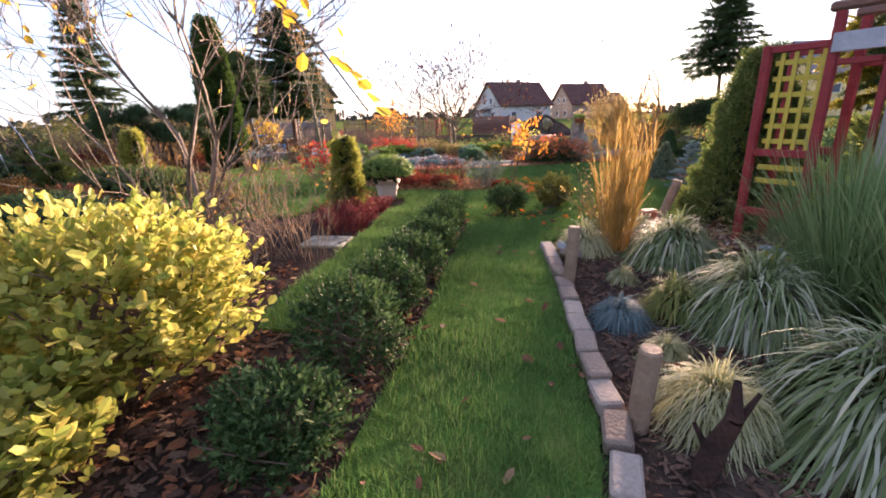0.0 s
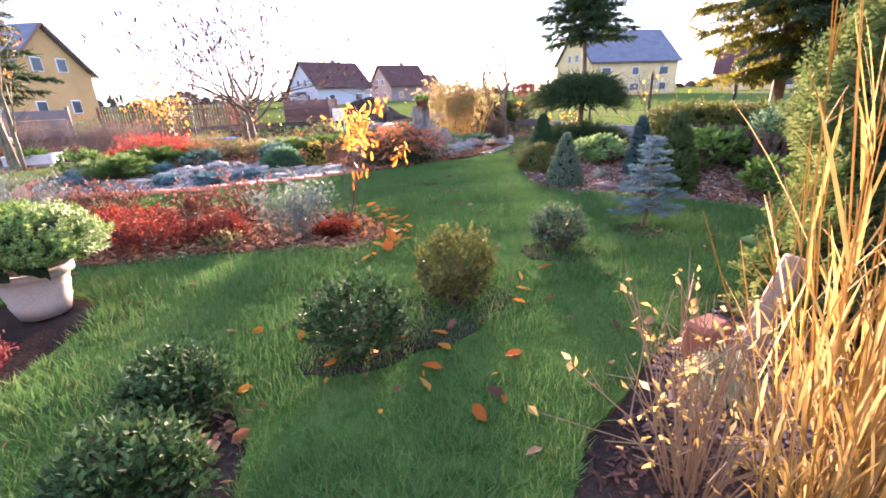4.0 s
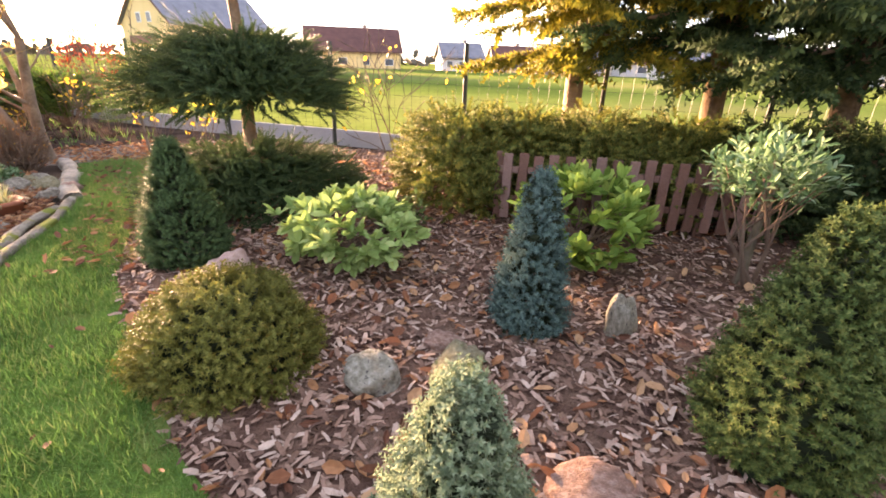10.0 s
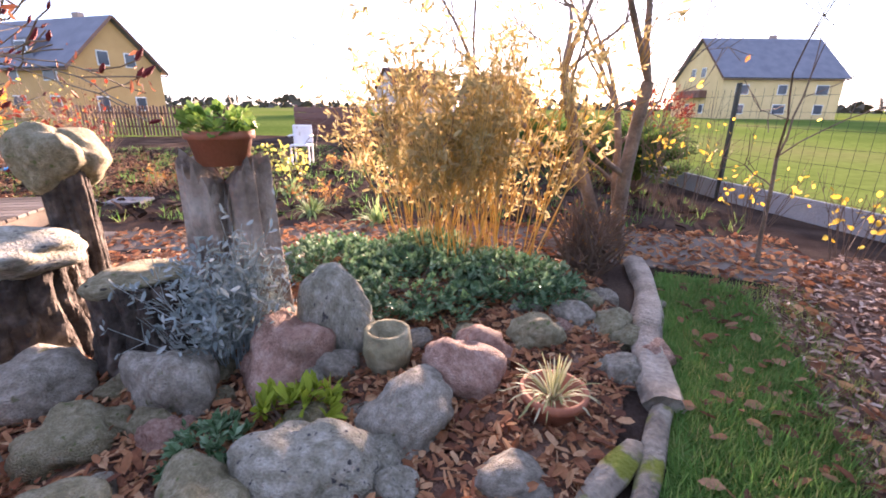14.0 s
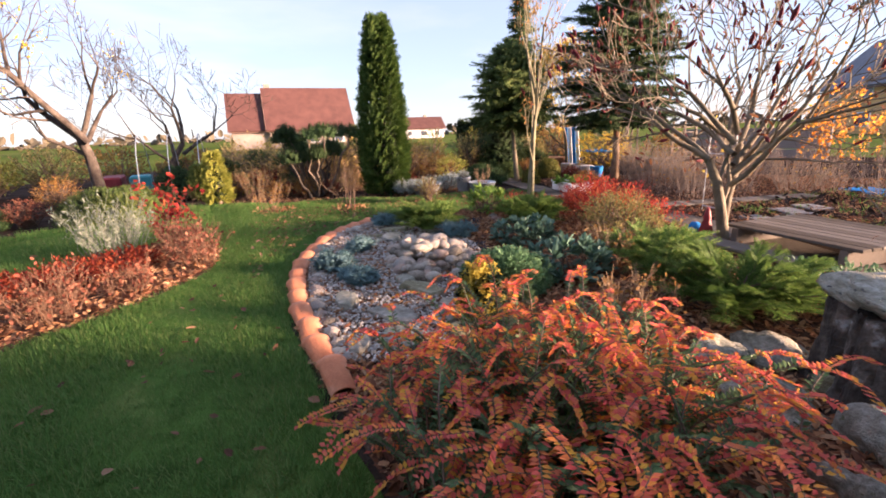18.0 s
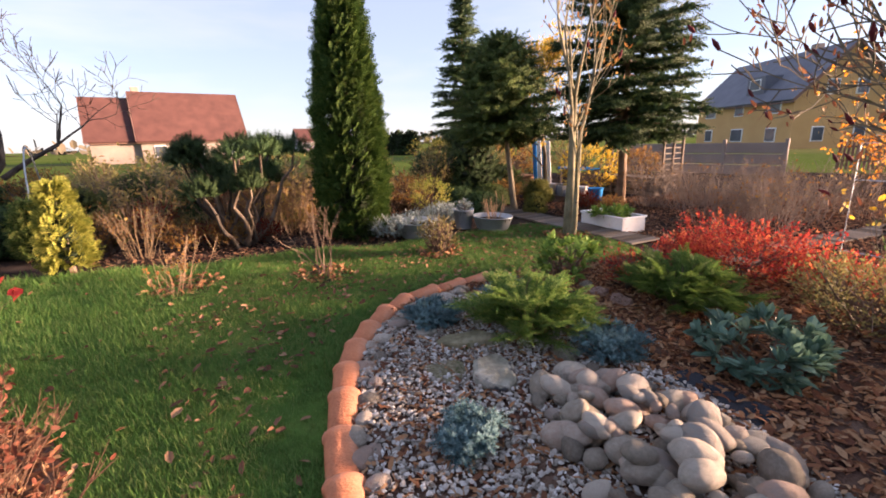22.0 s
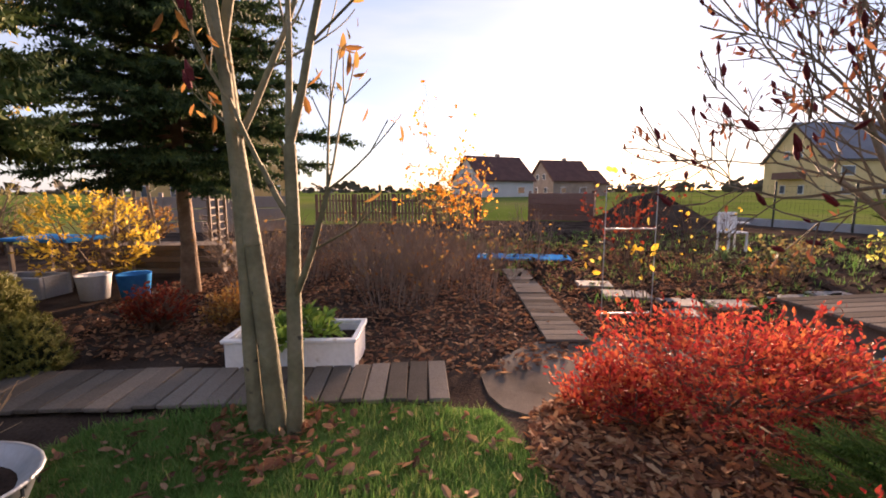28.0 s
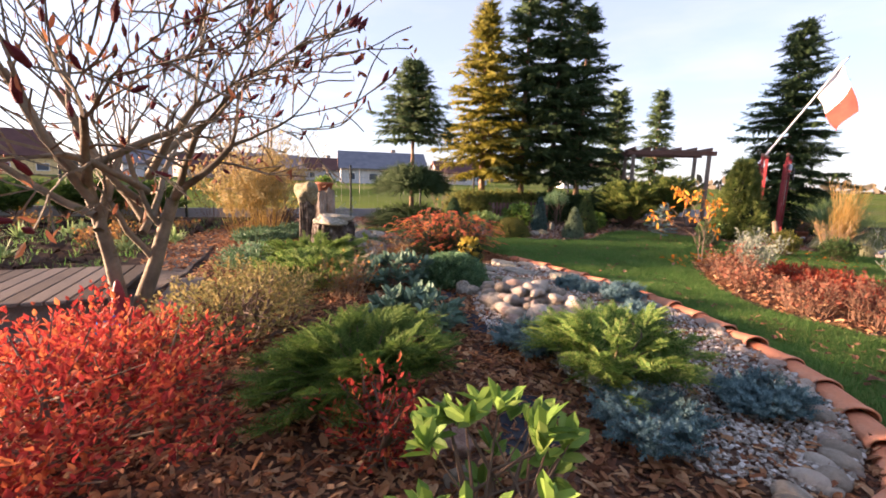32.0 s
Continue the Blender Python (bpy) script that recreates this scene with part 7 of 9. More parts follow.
leafy_bush("stonecrop", -2.28, 9.95, 0.17, 0.17, 0.12, 60, LEAF, 0.05, 8, F_PERI, "low blue-green stonecrop between boulders", "ground cover", 15, twig_len=0.04)
leafy_bush("lime_perennial", -2.1, 10.25, 0.2, 0.14, 0.16, 26, LEAF_LONG, 0.09, 6, F_LIME, "lime-green leafy perennial between boulders", "perennial", 16, twig_len=0.03)
for i, (x, y, rx, ry) in enumerate(((-2.3, 11.7, 0.75, 0.6), (-3.1, 11.8, 0.65, 0.5), (-1.7, 12.1, 0.6, 0.45), (-2.6, 12.3, 0.6, 0.4))):
    leafy_bush("ground_cover", x, y, rx, ry, 0.26, 420, LEAF, 0.055, 8, F_PERI, "frosty green ground cover spreading over soil", "ground cover", 17 + i, twig_len=0.08, bare=0.3)
# bamboo-like dry stand
for i, (x, y) in enumerate(((-2.3, 12.35), (-2.75, 12.6), (-1.95, 12.7))):
    stalks("dry_bamboo", x, y, 0.5, 0.45, 1.55, 34, "tall golden dry cane stand with papery leaves", 25 + i, F_STRAW, F_BAMBOO, 2600, 0.065, LEAF_LONG, "bamboo", 0.3, 0.005, 4)
leafy_bush("bare_shrub", -1.25, 12.75, 0.5, 0.4, 0.7, 90, LEAF, 0.03, 2, F_TWIGLEAF, "fine-twigged bare grey shrub", "shrub", 28, stems=70)
# log edging
def hose(points, radii, sides=12, squash=1.0, rough=0.0, seed=1):
    """One closed skin round a bent line."""
    rng = np.random.default_rng(seed)
    pts = np.array(points, float)
    verts, faces = [], []
    lobes = 1 + rough * np.sin(np.arange(sides) * 2.4 + seed)
    for i, q in enumerate(pts):
        d = pts[min(i + 1, len(pts) - 1)] - pts[max(i - 1, 0)]
        d /= np.linalg.norm(d)
        ref = np.array([0, 0, 1.0]) if abs(d[2]) < 0.9 else np.array([1.0, 0, 0])
        u = np.cross(d, ref)
        u /= np.linalg.norm(u)
        w = np.cross(u, d)
        for k in range(sides):
            a = 2 * math.pi * k / sides
            rr = radii[i] * lobes[k] * (1 + rng.normal(0, rough * 0.4))
            verts.append(q + u * math.cos(a) * rr + w * math.sin(a) * rr * squash)
    n = len(pts)
    for i in range(n - 1):
        for k in range(sides):
            k2 = (k + 1) % sides
            faces.append((i * sides + k, i * sides + k2, (i + 1) * sides + k2, (i + 1) * sides + k))
    for b in (0, (n - 1) * sides):
        c = len(verts)
        verts.append(np.mean(verts[b:b + sides], axis=0))
        for k in range(0, sides, 2):
            faces.append((c, b + k, b + (k + 1) % sides, b + (k + 2) % sides))
    return np.array(verts), np.array(faces)


def log(x0, y0, x1, y1, r, label, mat, z=0.045):
    a, b = np.array([x0, y0, z]), np.array([x1, y1, z])
    seed = int(abs(x0 * 100))
    rng = np.random.default_rng(seed)
    n = 16
    m = [a + (b - a) * t + np.array([0.03 * math.sin(t * 7 + seed), 0, 0]) for t in np.linspace(0, 1, n)]
    v, f = hose(m, r * (1 + 0.12 * np.sin(np.arange(n) * 1.1)), 14, 0.7, 0.1, seed)
    tagged(mesh_part("log", np_mesh("log", v, f, True), mat), label, "log", "log edging")


log(-0.98, 9.3, -0.64, 11.0, 0.045, "mossy weathered log edging the lawn", M_LOG)
log(-0.66, 11.02, -0.88, 13.1, 0.088, "pale weathered log edging the lawn", M_LOG_PALE)
log(-1.14, 9.3, -0.78, 10.7, 0.05, "mossy split log beside the edging", M_LOG)

# ---- cotoneaster mound by the rockery ----
cot = holder("cotoneaster", -2.76, 8.3, 0.03, 20, "cotoneaster with arching orange-red sprays over green leaves", "shrub")
rng = np.random.default_rng(33)
segs, p1, w1, p2, w2 = [], [], [], [], []
for i in range(400):
    a, reach = rng.uniform(0, 6.3), rng.uniform(0.35, 1.0)
    top = rng.uniform(0.2, 0.78) * (1.2 - 0.45 * reach)
    bend = rng.normal(0, 0.5)
    p = np.array([rng.normal(0, 0.28), rng.normal(0, 0.24), 0.0])
    root = p.copy()
    rx, ry = 1.0 * reach, 0.8 * reach
    for s in range(8):
        q = (s + 1) / 8
        n2 = np.array([math.cos(a + bend * q) * rx * q, math.sin(a + bend * q) * ry * q, top * math.sin(q * 2.1) / math.sin(1.57)]) + root
        n2[2] = max(0.03, n2[2]) + rng.normal(0, 0.01)
        segs.append((p, n2, 0.006 * (1.2 - q), 0.006 * (1.1 - q)))
        d = (n2 - p) / np.linalg.norm(n2 - p)
        side = np.array([-math.sin(a), math.cos(a), 0])
        for k in range(12):
            sgn = 1 if k % 2 else -1
            (p1 if q > 0.66 else p2).append(p + (n2 - p) * k / 12)
            (w1 if q > 0.66 else w2).append(d * 0.5 + side * sgn + np.array([0, 0, 0.25]))
        p = n2
v, f = scatter(LEAF, np.array(p1), axes(np.array(w1), rng.normal(0, 0.4, len(p1))), 0.034 * rng.uniform(0.7, 1.2, len(p1)))
mesh_part("red_leaf_mass", np_mesh("red_leaf_mass", v, f), F_COTON, cot, "orange-red leafy sprays")
v, f = scatter(LEAF, np.array(p2), axes(np.array(w2), rng.normal(0, 0.4, len(p2))), 0.036 * rng.uniform(0.7, 1.2, len(p2)))
mesh_part("inner_foliage", np_mesh("inner_foliage", v, f), F_COTON_GREEN, cot)
n = 3600
u = unit(n, rng, 0.0)
pp = u * np.array([0.86, 0.68, 0.36]) * rng.uniform(0.5, 1, n)[:, None]
v, f = scatter(LEAF, pp, axes(u + rng.normal(0, 0.5, (n, 3)), rng.normal(0, 0.5, n)), 0.05 * rng.uniform(0.7, 1.2, n))
mesh_part("green_leaf_mass", np_mesh("green_leaf_mass", v, f), F_COTON_GREEN, cot)
mesh_part("branchwork", np_mesh("branchwork", *tubes(segs, 4)), M_TWIG, cot)

# ---- rockery planting ----
spreading_juniper("juniper", -7.3, 5.88, 0.62, 0.55, 0.46, 64, F_JUN, "bright green feathery spreading juniper", 201, 0.15, 0.6, lush=8, template=SPRAY_FINE)
spreading_juniper("juniper", -8.0, 7.36, 0.8, 0.52, 0.48, 100, F_JUN_DARK, "low dark green spreading juniper", 202, 0.15, 0.55, lush=7, template=SPRAY_FINE)
spreading_juniper("juniper", -5.0, 9.5, 0.85, 0.7, 0.5, 80, F_JUN_DARK, "mid-green juniper beside stumps", 204, 0.15, 0.6, lush=7, template=SPRAY_FINE)
spreading_juniper("juniper", -5.9, 9.0, 0.7, 0.6, 0.45, 64, F_JUN, "yellow-green spreading juniper", 205, 0.15, 0.6, lush=7, template=SPRAY_FINE)
for i, (x, y, r, h) in enumerate(((-5.1, 5.6, 0.23, 0.2), (-5.85, 5.5, 0.17, 0.18), (-4.75, 6.15, 0.15, 0.16), (-7.42, 5.08, 0.25, 0.2), (-7.95, 5.76, 0.3, 0.22), (-6.95, 6.45, 0.28, 0.22), (-4.85, 5.95, 0.1, 0.12))):
    spreading_juniper("blue_juniper", x, y, r, r, h, 110, F_JUN_BLUE, "small mounded blue juniper in gravel", 210 + i, 0.075, 0.8, template=TWIG_DENSE, lush=4)
cone_conifer("green_mound", -5.0, 7.6, 0.32, 0.3, 1500, F_MOUND, "low fresh green conifer mound", 220, 0.15, squat=True, template=SPRAY_JUNIPER, lumpy=0.25)
cone_conifer("golden_pine", -4.22, 7.55, 0.13, 0.44, 420, leaf_mat("golden_pine_needles", [(0.25, 0.20, 0.03), (0.42, 0.32, 0.05), (0.5, 0.4, 0.08)], 0.6, 0.3), "small golden-tipped pine with open needles", 221, 0.13, 0.5)
leafy_bush("rhododendron", -6.82, 7.45, 0.45, 0.38, 0.34, 60, LEAF_OVAL, 0.12, 10, F_RHODO_BLUE, "blue-green rhododendron on brown mulch", "shrub", 222, twig_len=0.04, lift=0.6, bare=0.6)
leafy_bush("rhododendron", -5.45, 8.15, 0.42, 0.38, 0.42, 56, LEAF_OVAL, 0.13, 10, F_RHODO_BLUE, "blue-green rhododendron on brown mulch", "shrub", 223, twig_len=0.04, lift=0.6, bare=0.6)
leafy_bush("rhododendron", -8.8, 6.43, 0.36, 0.32, 0.56, 38, LEAF_OVAL, 0.12, 8, F_RHODO, "young lime-green rhododendron on leaf litter", "shrub", 224, twig_len=0.05, lift=0.8, bare=0.75)
leafy_bush("scarlet_spirea", -8.92, 8.38, 0.92, 0.75, 0.72, 820, LEAF, 0.045, 7, F_RED, "scarlet bush in full autumn colour", "shrub", 225, twig_len=0.24, lumpy=0.42, bare=0.3)
leafy_bush("scarlet_spirea", -8.45, 9.0, 0.6, 0.5, 0.5, 340, LEAF, 0.045, 7, F_RED, "scarlet bush in full autumn colour", "shrub", 226, twig_len=0.22, lumpy=0.42, bare=0.3)
leafy_bush("scarlet_spirea", -9.55, 8.0, 0.42, 0.4, 0.42, 260, LEAF, 0.045, 7, F_RED, "low scarlet bush at the path", "shrub", 227, twig_len=0.2, bare=0.3)
leafy_bush("scarlet_spirea", -8.5, 7.05, 0.36, 0.3, 0.52, 130, LEAF, 0.04, 7, F_RED, "thin scarlet bush with orange leaves", "shrub", 228, twig_len=0.22, bare=0.3)
leafy_bush("olive_spirea", -6.75, 8.95, 0.6, 0.5, 0.5, 360, LEAF, 0.04, 6, F_GREYBUSH, "olive-brown small-leaved shrub", "shrub", 229, twig_len=0.2, stems=30)
leafy_bush("olive_spirea", -7.5, 8.68, 0.78, 0.6, 0.7, 620, LEAF, 0.04, 6, F_GREYBUSH, "olive-brown small-leaved shrub", "shrub", 230, twig_len=0.2, stems=30)
stalks("dry_perennial", -6.1, 8.5, 0.35, 0.3, 0.4, 50, "dry tan perennial stems", 231, None, F_TWIGLEAF, 220, 0.04)
stalks("dry_perennial", -4.4, 8.7, 0.4, 0.3, 0.35, 50, "dry tan perennial stems", 232, None, F_TWIGLEAF, 220, 0.04)
leafy_bush("ground_cover", -5.2, 10.4, 0.7, 0.5, 0.4, 360, LEAF, 0.055, 7, F_PERI, "green ground cover mound beside stumps", "ground cover", 233, bare=0.3)
for i, (x, y, a) in enumerate(((-6.4, 6.95, 30), (-8.0, 6.35, 10), (-5.6, 7.7, 80))):
    bm = bmesh.new()
    bmesh.ops.create_grid(bm, x_segments=10, y_segments=6, size=0.5)
    for v in bm.verts:
        v.co = Vector((v.co.x * 0.6, v.co.y * 0.35, 0.012 * noise.noise(v.co * 5 + Vector((i, 0, 0)))))
    ob = tagged(part("weed_fabric", bm, M_FABRIC, smooth=True), "exposed black weed fabric on the bed", "fabric")
    ob.matrix_basis = pose(x, y, 0.055, 0, 0, a)

# ---- island bed ----
M_SEDUM_STEM = material("russet_stems", [(0.10, 0.05, 0.032), (0.17, 0.10, 0.065)], 0.85, 3, 0.2, 0.2, 40)
for i, (x, y, r, h) in enumerate(((-3.35, 2.75, 0.42, 0.34), (-3.9, 3.05, 0.45, 0.36), (-4.5, 3.1, 0.42, 0.34), (-2.85, 3.05, 0.35, 0.3), (-1.75, 3.35, 0.22, 0.2))):
    leafy_bush("wine_barberry", x, y, r, r, h, 260, LEAF, 0.04, 7, F_REDDK, "low wine-red barberry", "shrub", 240 + i, twig_len=0.12, bare=0.3)
for i, (x, y, r, h) in enumerate(((-5.15, 3.3, 0.28, 0.42), (-4.9, 3.75, 0.24, 0.38), (-3.2, 3.95, 0.25, 0.42), (-3.9, 3.95, 0.2, 0.3), (-5.5, 2.75, 0.24, 0.4))):
    stalks("dried_sedum", x, y, r * 1.3, r * 1.3, h, 60, "russet dried sedum with flat heads", 250 + i, M_SEDUM_STEM, F_SEDUM, 300, 0.04, LEAF_ROUND, spread=0.45)
stalks("silver_artemisia", -2.1, 3.25, 0.3, 0.3, 0.52, 60, "silvery blue-green feathery perennial", 256, F_SILVER, F_SILVER, 800, 0.055, LEAF_LONG, "perennial", 0.35)
stalks("silver_artemisia", -4.75, 2.5, 0.5, 0.4, 0.7, 80, "silvery grey-green feathery perennial", 257, F_SILVER, F_SILVER, 700, 0.05, LEAF_LONG, "perennial", 0.4)
stalks("scarlet_sapling", -5.75, 2.35, 0.25, 0.25, 0.85, 16, "young shrub with bright scarlet leaves", 258, M_TWIG, F_RED, 260, 0.08, LEAF_ROUND, "shrub", 0.35)
bare_tree("orange_sapling", -1.85, 3.95, 1.5, "thin sapling with drooping orange leaves", 259, [((0.05, 0, 1), 0.6, (0, 0), 0.014), ((-0.2, 0.1, 1), 0.6, (0.02, 0.02), 0.012), ((0.15, 0.2, 1), 0.55, (0, 0.03), 0.01)], 2, kids=2, bark=M_TWIG,
          mat_leaf=F_ORANGE, leaf_n=150, leaf_size=0.11, leaf=LEAF_LONG)
leafy_bush("lime_perennial", -2.6, 2.8, 0.2, 0.2, 0.25, 60, LEAF, 0.04, 6, F_GREYBUSH, "small yellow-green perennial", "perennial", 260)

# ---- western lawn and beds ----
column_thuja("columnar_thuja", -11.18, 3.2, 0.58, 4.3, 3600, F_THUJA_DARK, "tall narrow dark green columnar thuja", 270, 0.24, 0.08, 0.42)
bare_tree("bare_shrub_tall", -8.85, 3.55, 1.0, "leafless upright shrub in a soil ring", 271, [((0.1 * c, 0.12 * s, 1), 0.42, (0.03 * c, 0.03 * s), 0.012) for c, s in ((1, 0), (-1, 1), (0, -1), (-2, -1), (2, 1), (1, -2))], 2,
          bark=M_TWIG, kids=2, spread=0.35, thin=0.0025)
stalks("autumn_shrub", -8.1, 2.1, 0.3, 0.3, 0.6, 14, "thin tan shrub with a few yellow leaves", 272, M_TWIG_TAN, F_TWIGLEAF, 60, 0.04, LEAF_ROUND, "shrub")
leafy_bush("rose_bush", -10.0, 4.82, 0.35, 0.32, 0.62, 120, LEAF, 0.045, 5, F_GREYBUSH, "sparse dark bush with russet leaves", "shrub", 273, stems=30)
# cloud-pruned pines
for j, (bx, by) in enumerate(((-10.6, 1.5), (-11.3, 0.75))):
    pine = holder("cloud_pine", bx, by, 0, j * 70, "pine with bare brown limbs and tufted dark crowns", "pine")
    rng = np.random.default_rng(280 + j)
    for i in range(10):
        a = i * 2.4 + rng.uniform(0, 0.5)
        rr = rng.uniform(0.3, 1.0)
        tip = np.array([math.cos(a) * rr, math.sin(a) * rr, rng.uniform(1.15, 1.85) - 0.25 * rr])
        pts = []
        for q in np.linspace(0, 1, 8):
            pts.append(np.array([tip[0] * q ** 0.8, tip[1] * q ** 0.8, -0.03 + (tip[2] + 0.03) * q ** 1.25]) + (rng.normal(0, 0.035, 3) if 0 < q < 1 else 0))
        segs = [(pts[k], pts[k + 1], 0.042 - 0.0036 * k, 0.0385 - 0.0036 * k) for k in range(7)]
        limb = mesh_part("limb", np_mesh("limb", *tubes(segs, 7), smooth=True), M_BARK_DARK if i % 2 else M_BARK, pine)
        n = 240
        u = unit(n, rng, -0.5)
        P = tip + u * np.array([0.25, 0.25, 0.18]) * rng.uniform(0.45, 1, n)[:, None] * rng.uniform(0.8, 1.2)
        v, f = scatter(TWIG_DENSE, P, axes(u + np.array([0, 0, 0.7]), rng.uniform(0, 6, n)), 0.13 * rng.uniform(0.7, 1.2, n))
        tuft = mesh_part("needle_tuft", np_mesh("needle_tuft", v, f), F_SPRUCE if i % 3 else F_DARKCONE, pine)
for i, (x, y, r, h, m, lab) in enumerate(((-8.9, -0.05, 0.3, 1.25, F_GOLDTHUJA, "small golden columnar thuja"), (-9.6, -1.3, 0.3, 0.9, F_THUJA, "small green columnar thuja"))):
    column_thuja("golden_thuja", x, y, r, h, 560, m, lab, 290 + i, 0.18, 0.25)
for i in range(16):
    x, y = -9.6 - 0.32 * i * 0.6 + 0.5 * math.sin(i * 2.1), 0.2 + 0.16 * i + 0.5 * math.cos(i * 1.7)
    k = i % 4
    if k == 0:
        leafy_bush("autumn_shrub", x - 0.5, y, 0.4, 0.4, 0.55, 160, LEAF, 0.045, 6, F_TWIGLEAF, "russet autumn shrub in the back bed", "shrub", 300 + i, twig_len=0.15)
    elif k == 1:
        stalks("dry_perennial", x - 0.4, y, 0.4, 0.4, 0.8, 40, "tan dry perennial stems in the back bed", 300 + i, None, F_TWIGLEAF, 140, 0.05)
    elif k == 2:
        leafy_bush("green_shrub", x - 0.9, y, 0.42, 0.42, 0.5, 150, LEAF, 0.05, 6, F_GREYBUSH, "olive-green shrub in the back bed", "shrub", 300 + i)
    else:
        leafy_bush("red_barberry", x - 0.3, y, 0.35, 0.35, 0.45, 160, LEAF, 0.04, 6, F_REDDK, "dark red barberry in the back bed", "shrub", 300 + i)
for i in range(12):
    a = i / 11
    stalks("dry_reeds", -12.5 - 1.2 * math.sin(i * 1.3), -3.0 + 6.0 * a, 0.6, 0.6, 1.15, 50, "tall tan dry grasses behind the bed", 330 + i, M_TWIG_TAN, F_STRAW, 160, 0.12, LEAF_LONG)
for i in range(26):
    x, y = -13.6 - 2.6 * (i % 3) - 0.7 * math.sin(i * 1.9), -7.5 + 0.46 * i + 0.3 * math.cos(i * 2.7)
    h = 1.0 + 0.35 * math.sin(i * 1.3) + 0.25 * (i % 3)
    if i % 4 == 3:
        cone_conifer("mounded_conifer", x, y, 0.7, h, 420, F_CONE if i % 8 == 3 else F_DARKCONE, "rounded conifer at the back of the garden", 540 + i, 0.2, 0.6)
    else:
        leafy_bush("autumn_shrub", x, y, 0.8, 0.7, h, 190, LEAF, 0.085, 6, (F_TWIGLEAF, F_GREYBUSH, F_OLIVE)[i % 3], "tall autumn shrub at the back of the garden", "shrub", 540 + i, twig_len=0.3, stems=26)
# grey ground plants, pots and tubs
for i, (x, y, r) in enumerate(((-11.0, 3.85, 0.42), (-11.5, 4.2, 0.48), (-12.0, 4.55, 0.42), (-12.5, 4.6, 0.4))):
    leafy_bush("silver_stonecrop", x, y, r, r, 0.45, 240, LEAF, 0.05, 7, F_FROST, "silvery grey ground plant beside pots", "perennial", 345 + i, twig_len=0.14)


def zinc_tub(name, x, y, r0, r1, h, label, z=0.03, turn=0, stretch=1.0, handle=False):
    ob = holder(name, x, y, z, turn, label, "tub")
    bm = lathe([(0, 0), (r0, 0), (r0 * 1.01, 0.01), (r1, h), (r1 + 0.012, h + 0.006), (r1 + 0.008, h + 0.018), (r1 - 0.008, h + 0.01), (r0 * 1.02, h * 0.75), (0, h * 0.75)], 28)
    bmesh.ops.scale(bm, vec=(stretch, 1, 1), verts=bm.verts[:])
    part("body", bm, M_ZINC, ob, smooth=True)
    soil = bmesh.new()
    bmesh.ops.create_circle(soil, cap_ends=True, segments=20, radius=r1 * 0.9)
    bmesh.ops.transform(soil, matrix=pose(0, 0, h * 0.78) @ Matrix.Diagonal((stretch, 1, 1, 1)), verts=soil.verts[:])
    part("soil", soil, M_SOIL, ob)
    for s in (-1, 1):
        hs = [((s * r1 * stretch, 0.05 * math.cos(a), h * 0.85 + 0.05 * math.sin(a)), (s * r1 * stretch + s * 0.01, 0.05 * math.cos(a + 0.6), h * 0.85 + 0.05 * math.sin(a + 0.6)), 0.006, 0.006)
              for a in np.arange(0, 3.2, 0.6)]
        mesh_part("handle", np_mesh("handle", *tubes(hs, 5)), M_METAL, ob)
    return ob


zinc_tub("zinc_bucket", -11.85, 5.05, 0.14, 0.19, 0.34, "grey zinc bucket with frosted plants")
zinc_tub("zinc_basin", -11.7, 5.58, 0.24, 0.32, 0.24, "oval zinc basin with dry plants", turn=40, stretch=1.25)
zinc_tub("planter_tub", -11.15, 4.3, 0.26, 0.36, 0.26, "low grey round tub full of fallen leaves", turn=30, stretch=1.2)
leafy_bush("frosted_plant", -11.85, 5.05, 0.17, 0.17, 0.32, 60, LEAF, 0.06, 6, F_FROST, "frosted silvery plant in a bucket", "potted plant", 350, z=0.28)
stalks("dry_plant", -11.7, 5.58, 0.25, 0.2, 0.35, 24, "dry stems in a zinc basin", 351, z=0.2)
leafy_bush("yellow_shrub", -13.4, 4.2, 0.55, 0.5, 0.95, 200, LEAF, 0.06, 7, F_YELLOW, "yellow-leaved shrub behind the pots", "shrub", 352)
leafy_bush("yellow_shrub", -14.5, 3.4, 0.7, 0.6, 1.0, 200, LEAF, 0.07, 6, F_GREYBUSH, "yellow-green shrub behind the pots", "shrub", 353)
cone_conifer("globe_conifer", -13.6, 6.5, 0.22, 0.42, 420, F_OLIVE, "small round olive conifer", 354, 0.09, squat=True)
cone_conifer("globe_conifer", -13.8, 5.3, 0.45, 0.4, 600, F_DARKCONE, "low dark green conifer", 355, 0.12, squat=True)
# trees at the boardwalk
lean = branchy_spruce("spruce", -13.85, 6.05, 3.75, 1.25, 1.75, 10, F_CONE, "round-headed conifer on a bare slanting trunk", 360, 0.36, 13, trunk_r=0.075, bark=M_BARK_PALE, power=0.38, droop=0.1, hang=0.4)
lean.matrix_basis = Matrix.Translation((-13.85, 6.05, 0)) @ Matrix.Rotation(radians(9), 4, Vector((0.667, -0.745, 0))) @ Matrix.Rotation(0.6, 4, 'Z')
branchy_spruce("spruce", -15.2, 8.7, 5.9, 2.0, 1.75, 15, F_SPRUCE, "broad dark spruce on a bare trunk", 361, 0.34, 13, trunk_r=0.11, power=0.38, droop=0.12, hang=0.4)
branchy_spruce("spruce", -24.3, 4.2, 7.7, 1.9, 0.5, 16, F_SPRUCE, "tall dark spruce behind the garden", 362, 0.4, 10)
